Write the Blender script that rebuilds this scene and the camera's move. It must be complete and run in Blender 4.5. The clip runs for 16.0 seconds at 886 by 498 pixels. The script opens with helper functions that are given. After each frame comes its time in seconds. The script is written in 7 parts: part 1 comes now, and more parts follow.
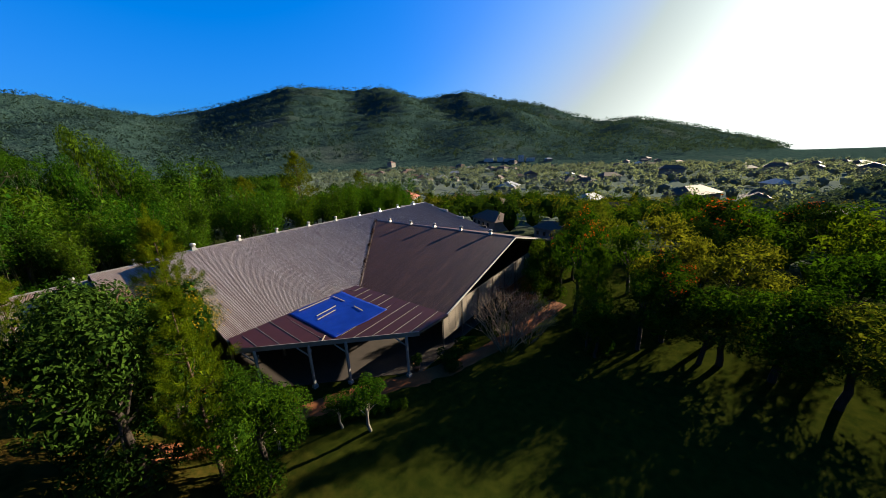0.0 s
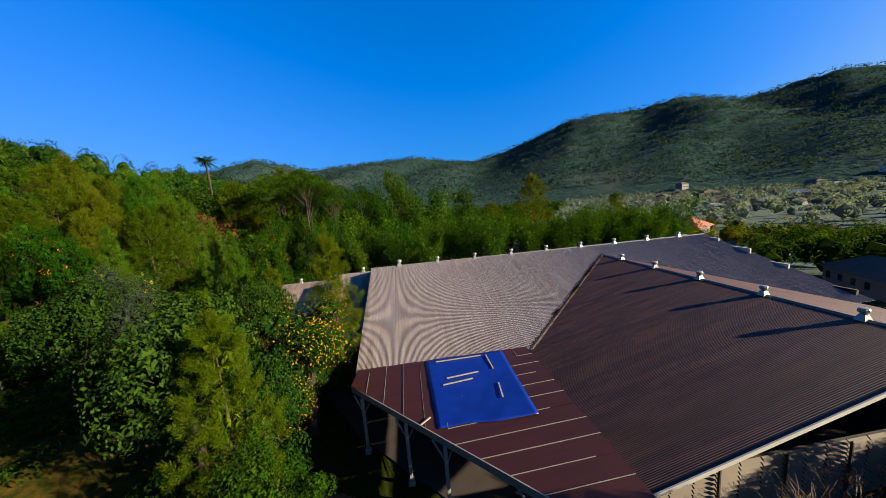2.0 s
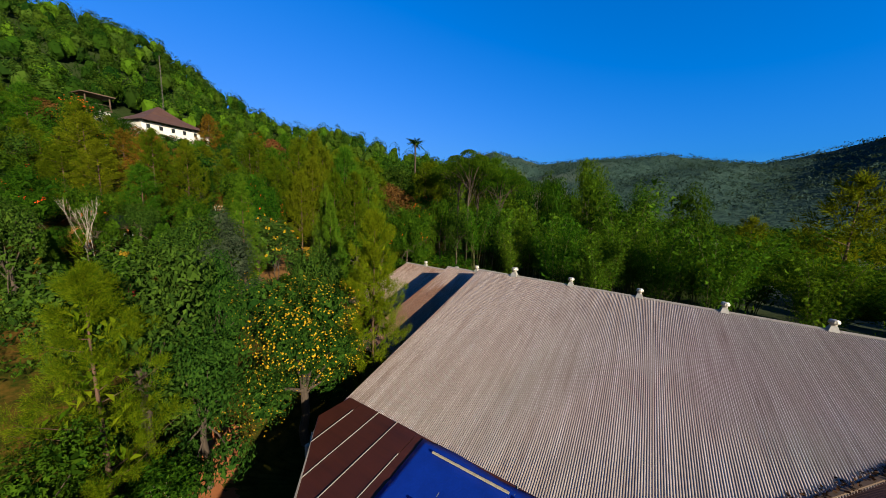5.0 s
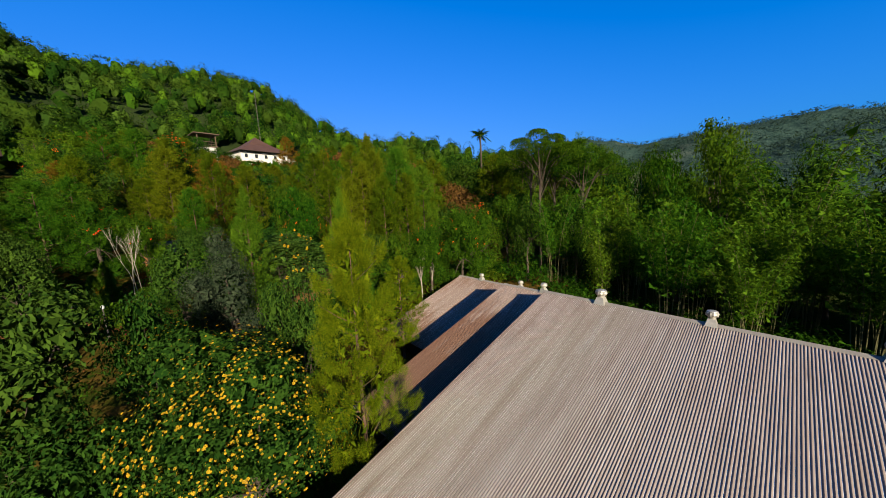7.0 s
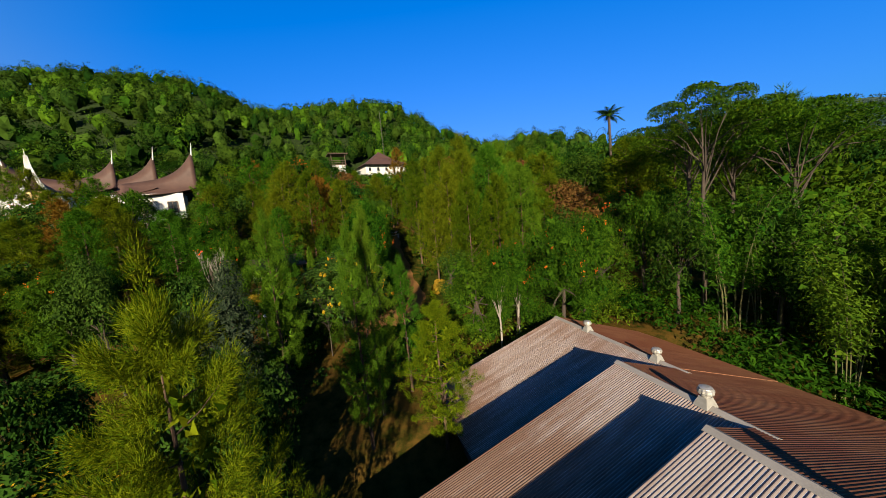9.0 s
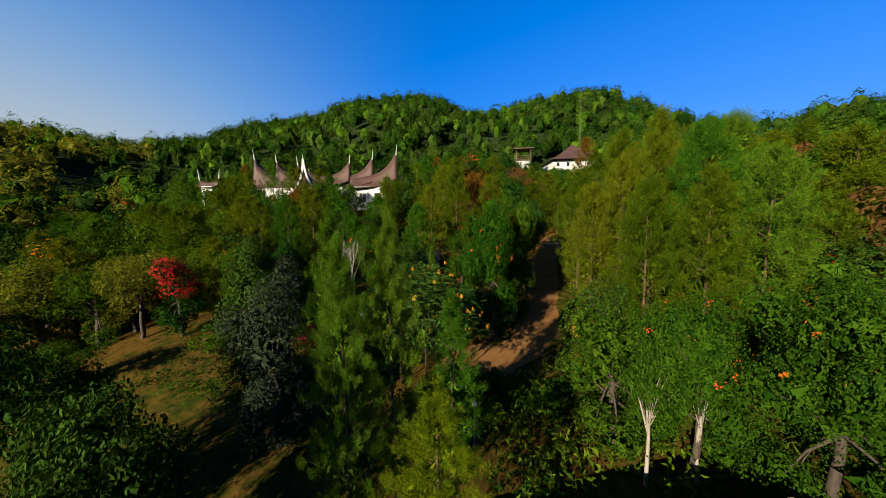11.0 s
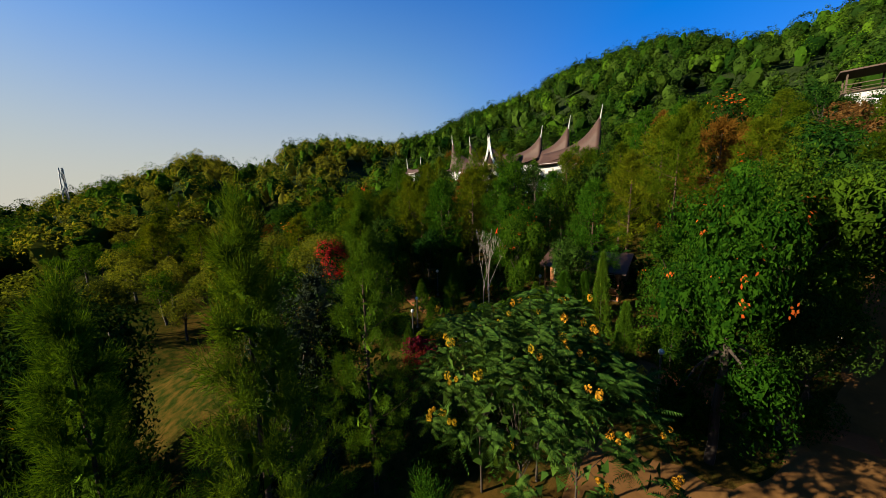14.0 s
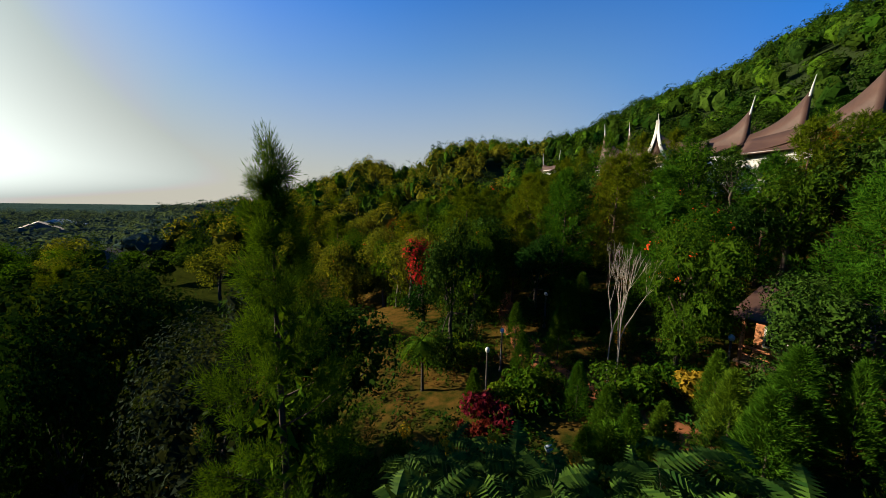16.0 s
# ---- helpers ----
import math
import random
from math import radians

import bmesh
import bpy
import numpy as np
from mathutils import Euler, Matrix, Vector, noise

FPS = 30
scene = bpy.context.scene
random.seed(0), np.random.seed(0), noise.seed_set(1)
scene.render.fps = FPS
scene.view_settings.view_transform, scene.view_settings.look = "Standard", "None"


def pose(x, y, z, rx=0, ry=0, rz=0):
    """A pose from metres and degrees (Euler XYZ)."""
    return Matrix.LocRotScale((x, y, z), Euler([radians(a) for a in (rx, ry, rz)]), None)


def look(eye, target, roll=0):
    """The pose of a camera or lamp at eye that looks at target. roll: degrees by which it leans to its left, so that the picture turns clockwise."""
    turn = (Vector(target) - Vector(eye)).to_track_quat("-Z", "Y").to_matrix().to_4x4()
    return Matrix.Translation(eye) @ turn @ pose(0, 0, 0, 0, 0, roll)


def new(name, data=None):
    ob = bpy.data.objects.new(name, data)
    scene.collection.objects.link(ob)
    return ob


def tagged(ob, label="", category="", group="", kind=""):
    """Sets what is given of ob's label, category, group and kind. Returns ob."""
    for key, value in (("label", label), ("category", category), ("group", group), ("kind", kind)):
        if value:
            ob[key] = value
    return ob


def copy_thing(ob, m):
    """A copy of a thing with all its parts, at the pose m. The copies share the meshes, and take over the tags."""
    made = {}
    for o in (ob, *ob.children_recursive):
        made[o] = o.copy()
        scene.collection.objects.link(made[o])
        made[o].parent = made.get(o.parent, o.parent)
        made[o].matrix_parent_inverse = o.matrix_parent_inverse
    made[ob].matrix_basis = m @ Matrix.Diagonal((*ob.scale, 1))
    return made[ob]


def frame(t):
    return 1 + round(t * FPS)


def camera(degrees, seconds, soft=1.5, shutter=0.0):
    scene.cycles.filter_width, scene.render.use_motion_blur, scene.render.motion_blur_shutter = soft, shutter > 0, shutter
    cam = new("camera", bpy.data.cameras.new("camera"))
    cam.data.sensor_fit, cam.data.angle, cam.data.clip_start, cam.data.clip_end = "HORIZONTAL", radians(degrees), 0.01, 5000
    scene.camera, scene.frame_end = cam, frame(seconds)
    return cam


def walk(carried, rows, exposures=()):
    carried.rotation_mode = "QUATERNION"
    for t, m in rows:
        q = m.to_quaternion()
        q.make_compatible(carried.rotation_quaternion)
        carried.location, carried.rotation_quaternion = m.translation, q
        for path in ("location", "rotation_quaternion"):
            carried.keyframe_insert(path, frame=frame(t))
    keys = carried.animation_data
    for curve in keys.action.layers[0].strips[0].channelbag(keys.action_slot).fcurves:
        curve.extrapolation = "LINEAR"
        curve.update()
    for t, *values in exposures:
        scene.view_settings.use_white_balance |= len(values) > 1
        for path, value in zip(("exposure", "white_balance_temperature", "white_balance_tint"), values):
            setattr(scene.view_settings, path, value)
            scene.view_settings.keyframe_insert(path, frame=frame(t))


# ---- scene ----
# ================= camera and its flight =================
cam = camera(110.3, 16.0, soft=0.5)
PATH = [
    (0, (7.294, 3.360, 14.905), (6.151, 4.902, 14.343), -2.10),
    (0.5, (6.480, 6.026, 14.503), (5.057, 7.339, 13.999), -3.71),
    (1, (5.400, 8.500, 14.063), (3.732, 9.513, 13.629), -4.74),
    (1.5, (4.152, 11.010, 13.685), (2.291, 11.647, 13.323), -5.28),
    (2, (2.671, 13.245, 13.475), (0.706, 13.468, 13.175), -4.77),
    (2.5, (1.128, 15.188, 13.311), (-0.849, 15.030, 13.055), -3.62),
    (3, (-0.502, 16.858, 13.084), (-2.432, 16.395, 12.841), -2.59),
    (3.5, (-2.094, 17.964, 12.863), (-3.965, 17.303, 12.616), -1.00),
    (4, (-3.702, 18.740, 12.635), (-5.502, 17.913, 12.361), 0.30),
    (4.5, (-5.201, 19.236, 12.597), (-6.946, 18.303, 12.310), 2.24),
    (5, (-6.866, 19.384, 12.629), (-8.551, 18.352, 12.321), 2.85),
    (5.5, (-8.727, 19.228, 12.610), (-10.334, 18.084, 12.278), 1.71),
    (6, (-10.606, 18.851, 12.528), (-12.127, 17.597, 12.189), -0.04),
    (6.5, (-12.379, 18.289, 12.452), (-13.816, 16.936, 12.129), -1.38),
    (7, (-14.145, 17.527, 12.451), (-15.482, 16.072, 12.140), -2.50),
    (7.5, (-15.945, 16.704, 12.477), (-17.161, 15.144, 12.181), -3.47),
    (8, (-17.799, 15.799, 12.655), (-18.870, 14.134, 12.369), -4.33),
    (8.5, (-19.671, 14.783, 12.807), (-20.557, 13.011, 12.537), -5.03),
    (9, (-21.545, 13.560, 12.905), (-22.199, 11.687, 12.653), -5.40),
    (9.5, (-23.327, 12.183, 12.916), (-23.691, 10.229, 12.693), -4.86),
    (10, (-24.952, 10.813, 12.987), (-24.986, 8.824, 12.782), -3.31),
    (10.5, (-26.305, 9.348, 13.100), (-26.030, 7.377, 12.900), -1.86),
    (11, (-27.291, 7.766, 13.206), (-26.745, 5.853, 13.004), -1.01),
    (11.5, (-27.898, 6.119, 13.309), (-27.110, 4.294, 13.096), -0.70),
    (12, (-28.160, 4.483, 13.421), (-27.149, 2.772, 13.188), -0.69),
    (12.5, (-28.138, 2.923, 13.513), (-26.927, 1.352, 13.257), -0.76),
    (13, (-27.909, 1.482, 13.516), (-26.536, 0.054, 13.244), -0.88),
    (13.5, (-27.495, 0.140, 13.468), (-26.003, -1.161, 13.181), -1.09),
    (14, (-26.864, -1.199, 13.346), (-25.270, -2.370, 13.052), -1.32),
    (14.5, (-26.040, -2.486, 13.186), (-24.349, -3.513, 12.896), -1.53),
    (15, (-25.073, -3.782, 13.078), (-23.282, -4.626, 12.795), -1.51),
    (15.5, (-24.086, -5.062, 13.100), (-22.201, -5.669, 12.813), -1.06),
    (16, (-22.873, -6.125, 12.838), (-20.927, -6.496, 12.567), 1.03),
]
EXPOSURES = [(0.0, 2.15), (1.5, 2.12), (3.0, 2.02), (4.0, 1.97), (7.5, 2.03), (10.0, 2.08), (12.5, 2.03), (14.0, 2.0), (16.0, 1.92)]
walk(cam, [(t, look(eye, target, roll)) for t, eye, target, roll in PATH], EXPOSURES)

# ================= sky and sun =================
SUN_AZ, SUN_EL = 67.0, 19.5        # degrees from +x towards +y, and above the horizon
sun_dir = Vector((math.cos(radians(SUN_AZ)) * math.cos(radians(SUN_EL)),
                  math.sin(radians(SUN_AZ)) * math.cos(radians(SUN_EL)), math.sin(radians(SUN_EL))))
world = bpy.data.worlds.new("morning_sky")
scene.world = world
world.use_nodes = True
wn = world.node_tree
sky = wn.nodes.new("ShaderNodeTexSky")
sky.sky_type, sky.sun_disc = "NISHITA", False
sky.sun_elevation, sky.sun_rotation = radians(SUN_EL), radians(90 - SUN_AZ)
sky.altitude, sky.air_density, sky.dust_density, sky.ozone_density = 700, 1.0, 4.0, 6.0
hue = wn.nodes.new("ShaderNodeHueSaturation")
hue.inputs["Saturation"].default_value = 1.45
wn.links.new(sky.outputs[0], hue.inputs["Color"])
bg = wn.nodes["Background"]
bg.inputs["Strength"].default_value = 0.058
tint = wn.nodes.new("ShaderNodeMix")
tint.data_type, tint.blend_type = "RGBA", "MULTIPLY"
tint.inputs[0].default_value, tint.inputs[7].default_value = 1.0, (0.09, 0.86, 1.46, 1)
wn.links.new(hue.outputs[0], tint.inputs[6])
# morning haze: the brighter the sky, the paler and the more even it is
lum = wn.nodes.new("ShaderNodeRGBToBW")
wn.links.new(tint.outputs[2], lum.inputs[0])
veil = wn.nodes.new("ShaderNodeMix")
veil.data_type, veil.blend_type = "RGBA", "MULTIPLY"
veil.inputs[0].default_value, veil.inputs[7].default_value = 1.0, (0.62, 0.68, 0.64, 1)
wn.links.new(lum.outputs[0], veil.inputs[6])
much = wn.nodes.new("ShaderNodeMapRange")
much.inputs[1].default_value, much.inputs[2].default_value, much.inputs[4].default_value = 0.9, 4.5, 0.9
wn.links.new(lum.outputs[0], much.inputs[0])
hazy = wn.nodes.new("ShaderNodeMix")
hazy.data_type = "RGBA"
wn.links.new(much.outputs[0], hazy.inputs[0])
wn.links.new(tint.outputs[2], hazy.inputs[6])
wn.links.new(veil.outputs[2], hazy.inputs[7])
even = wn.nodes.new("ShaderNodeGamma")
even.inputs[1].default_value = 0.8
wn.links.new(hazy.outputs[2], even.inputs[0])
# low bank of bright haze on the sun's side of the horizon
way = wn.nodes.new("ShaderNodeTexCoord")
height = wn.nodes.new("ShaderNodeSeparateXYZ")
wn.links.new(way.outputs["Generated"], height.inputs[0])
low = wn.nodes.new("ShaderNodeMapRange")
low.interpolation_type = "SMOOTHSTEP"
low.inputs[1].default_value, low.inputs[2].default_value, low.inputs[3].default_value, low.inputs[4].default_value = -0.05, 0.7, 1.0, 0.0
wn.links.new(height.outputs["Z"], low.inputs[0])
near_sun = wn.nodes.new("ShaderNodeVectorMath")
near_sun.operation = "DOT_PRODUCT"
near_sun.inputs[1].default_value = (math.cos(radians(30)), math.sin(radians(30)), 0.0)
wn.links.new(way.outputs["Generated"], near_sun.inputs[0])
side = wn.nodes.new("ShaderNodeMapRange")
side.interpolation_type = "SMOOTHSTEP"
side.inputs[1].default_value, side.inputs[2].default_value = -0.25, 0.65
wn.links.new(near_sun.outputs["Value"], side.inputs[0])
thick = wn.nodes.new("ShaderNodeMath")
thick.operation = "MULTIPLY"
wn.links.new(low.outputs[0], thick.inputs[0])
wn.links.new(side.outputs[0], thick.inputs[1])
paint = wn.nodes.new("ShaderNodeMix")
paint.data_type = "RGBA"
paint.inputs[6].default_value, paint.inputs[7].default_value = (1.2, 2.4, 2.45, 1), (2.65, 2.5, 2.1, 1)
wn.links.new(thick.outputs[0], paint.inputs[0])
bank = wn.nodes.new("ShaderNodeMix")
bank.data_type = "RGBA"
wn.links.new(thick.outputs[0], bank.inputs[0])
wn.links.new(even.outputs[0], bank.inputs[6])
wn.links.new(paint.outputs[2], bank.inputs[7])
both = wn.nodes.new("ShaderNodeMix")
both.data_type, both.blend_type = "RGBA", "LIGHTEN"
wn.links.new(thick.outputs[0], both.inputs[0])
wn.links.new(bank.outputs[2], both.inputs[6])
wn.links.new(veil.outputs[2], both.inputs[7])
wn.links.new(both.outputs[2], bg.inputs["Color"])
sun_data = bpy.data.lights.new("sun", "SUN")
sun_data.energy, sun_data.angle, sun_data.color = 5.0, radians(0.6), (1.0, 0.86, 0.64)
sun = new("sun", sun_data)
sun.matrix_world = look(sun_dir * 100, (0, 0, 0))

# ================= materials =================
class Nodes:
    """Short hand for one node material."""

    def __init__(self, name, rough=0.7, metal=0.0, spec=0.3):
        self.m = bpy.data.materials.new(name)
        self.m.use_nodes = True
        self.t = self.m.node_tree
        self.b = self.t.nodes["Principled BSDF"]
        self.b.inputs["Roughness"].default_value = rough
        self.b.inputs["Metallic"].default_value = metal
        self.b.inputs["Specular IOR Level"].default_value = spec

    def add(self, kind, **values):
        n = self.t.nodes.new(kind)
        for key, value in values.items():
            n.inputs[key.replace("_", " ")].default_value = value
        return n

    def link(self, a, b):
        self.t.links.new(a, b)

    def coords(self, scale=(1, 1, 1), world=False):
        src = self.t.nodes.new("ShaderNodeNewGeometry").outputs["Position"] if world else self.t.nodes.new("ShaderNodeTexCoord").outputs["Object"]
        mp = self.add("ShaderNodeMapping", Scale=scale)
        self.link(src, mp.inputs[0])
        return mp.outputs[0]

    def noise(self, scale, detail=4.0, rough=0.6, at=None):
        n = self.add("ShaderNodeTexNoise", Scale=scale, Detail=detail, Roughness=rough)
        if at is not None:
            self.link(at, n.inputs["Vector"])
        return n.outputs["Fac"]

    def ramp(self, fac, stops):
        r = self.t.nodes.new("ShaderNodeValToRGB")
        el = r.color_ramp.elements
        while len(el) < len(stops):
            el.new(0.5)
        for e, (p, c) in zip(el, stops):
            e.position, e.color = p, (*c, 1) if len(c) == 3 else c
        self.link(fac, r.inputs[0])
        return r.outputs[0]

    def mix(self, fac, a, b, mode="MIX"):
        n = self.t.nodes.new("ShaderNodeMix")
        n.data_type, n.blend_type = "RGBA", mode
        for sock, value in ((n.inputs[0], fac), (n.inputs[6], a), (n.inputs[7], b)):
            if isinstance(value, (int, float)):
                sock.default_value = value
            elif isinstance(value, tuple):
                sock.default_value = (*value, 1)
            else:
                self.link(value, sock)
        return n.outputs[2]

    def bump(self, fac, strength=0.3, distance=0.02):
        n = self.add("ShaderNodeBump", Strength=strength, Distance=distance)
        self.link(fac, n.inputs["Height"])
        self.link(n.outputs[0], self.b.inputs["Normal"])

    def colour(self, c):
        if isinstance(c, tuple):
            self.b.inputs["Base Color"].default_value = (*c, 1)
        else:
            self.link(c, self.b.inputs["Base Color"])
        return self.m


def leaf_material(name, dark, light, glow=0.28, rough=0.65, spec=0.0):
    """Leaves: each leaf and each tree a little different, light shining through the blade."""
    n = Nodes(name, rough, 0, spec)
    isl = n.t.nodes.new("ShaderNodeNewGeometry").outputs["Random Per Island"]
    obj = n.t.nodes.new("ShaderNodeObjectInfo").outputs["Random"]
    c = n.mix(isl, dark, light)
    hsv = n.t.nodes.new("ShaderNodeHueSaturation")
    hue_shift = n.add("ShaderNodeMapRange")
    n.link(obj, hue_shift.inputs[0])
    hue_shift.inputs[3].default_value, hue_shift.inputs[4].default_value = 0.475, 0.515
    val_shift = n.add("ShaderNodeMapRange")
    n.link(obj, val_shift.inputs[0])
    val_shift.inputs[3].default_value, val_shift.inputs[4].default_value = 1.2, 0.8
    n.link(hue_shift.outputs[0], hsv.inputs["Hue"])
    n.link(val_shift.outputs[0], hsv.inputs["Value"])
    n.link(c, hsv.inputs["Color"])
    n.colour(hsv.outputs[0])
    tr = n.t.nodes.new("ShaderNodeBsdfTranslucent")
    warm = n.mix(1.0, hsv.outputs[0], (1.25, 1.1, 0.45), "MULTIPLY")
    n.link(warm, tr.inputs["Color"])
    mx = n.t.nodes.new("ShaderNodeMixShader")
    mx.inputs[0].default_value = glow
    n.link(n.b.outputs[0], mx.inputs[1])
    n.link(tr.outputs[0], mx.inputs[2])
    n.link(mx.outputs[0], n.t.nodes["Material Output"].inputs[0])
    return n.m


def bark_material(name, a, b, scale=9.0):
    n = Nodes(name, 0.9)
    at = n.coords((1, 1, 0.25))
    f = n.noise(scale, 5, 0.65, at)
    n.bump(f, 0.6, 0.03)
    return n.colour(n.ramp(f, [(0.3, a), (0.7, b)]))


def plain_material(name, a, b, scale=3.0, rough=0.7, metal=0.0, bump=0.15, spec=0.3, world=False):
    n = Nodes(name, rough, metal, spec)
    at = n.coords(world=world)
    f = n.noise(scale, 6, 0.62, at)
    g = n.noise(scale * 11, 3, 0.6, at)
    c = n.mix(0.3, n.ramp(f, [(0.3, a), (0.7, b)]), n.ramp(g, [(0.3, a), (0.75, b)]))
    n.bump(g, bump, 0.01)
    return n.colour(c)


def sheet_material(name, clean, dirty, rust, amount, rough, metal, length_axis, rusty_end=None, rusty_eave=None):
    """Old profiled roof sheet: streaks run down the slope, rust gathers in patches."""
    n = Nodes(name, rough, metal, 0.22)
    stretch = {"x": (0.25, 2.5, 0.25), "y": (2.5, 0.25, 0.25)}[length_axis]
    streak = n.noise(1.3, 6, 0.7, n.coords(stretch, world=True))
    patch = n.noise(0.22, 5, 0.6, n.coords(world=True))
    fine = n.noise(24, 3, 0.7, n.coords(stretch, world=True))
    piece = n.t.nodes.new("ShaderNodeObjectInfo").outputs["Random"]
    base = n.mix(n.ramp(streak, [(0.35, (0, 0, 0)), (0.72, (1, 1, 1))]), clean, dirty)
    tone = n.ramp(piece, [(0, (0.94, 0.94, 0.94)), (1, (1.0, 1.0, 1.0))])
    base = n.mix(1.0, base, tone, "MULTIPLY")
    both = n.mix(0.5, patch, streak)
    if rusty_end:
        # rust creeps in from the roof's open end
        where = n.t.nodes.new("ShaderNodeSeparateXYZ")
        n.link(n.coords(world=True), where.inputs[0])
        creep = n.add("ShaderNodeMapRange", From_Min=rusty_end + 2.2, From_Max=rusty_end - 0.5, To_Max=0.12)
        n.link(where.outputs["Y"], creep.inputs[0])
        both = n.mix(1.0, both, creep.outputs[0], "ADD")
    if rusty_eave:
        # washed pale below the ridge, rust towards the eave
        where = n.t.nodes.new("ShaderNodeSeparateXYZ")
        n.link(n.coords(world=True), where.inputs[0])
        creep = n.add("ShaderNodeMapRange", From_Min=rusty_eave - 8.0, From_Max=rusty_eave, To_Min=-0.10, To_Max=0.16)
        n.link(where.outputs["X"], creep.inputs[0])
        both = n.mix(1.0, both, creep.outputs[0], "ADD")
    mask = n.ramp(both, [(amount, (0, 0, 0)), (amount + 0.16, (1, 1, 1))])
    col = n.mix(mask, base, n.mix(fine, rust, dirty))
    # troughs of the profile darker in the colour: shade between the crests painted in
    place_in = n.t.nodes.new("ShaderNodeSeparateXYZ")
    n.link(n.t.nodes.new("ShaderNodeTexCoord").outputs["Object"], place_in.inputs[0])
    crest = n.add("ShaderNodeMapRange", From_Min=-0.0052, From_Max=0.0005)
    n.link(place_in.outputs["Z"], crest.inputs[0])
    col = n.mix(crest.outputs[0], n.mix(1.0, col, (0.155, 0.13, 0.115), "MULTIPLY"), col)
    n.bump(fine, 0.12, 0.006)
    return n.colour(col)


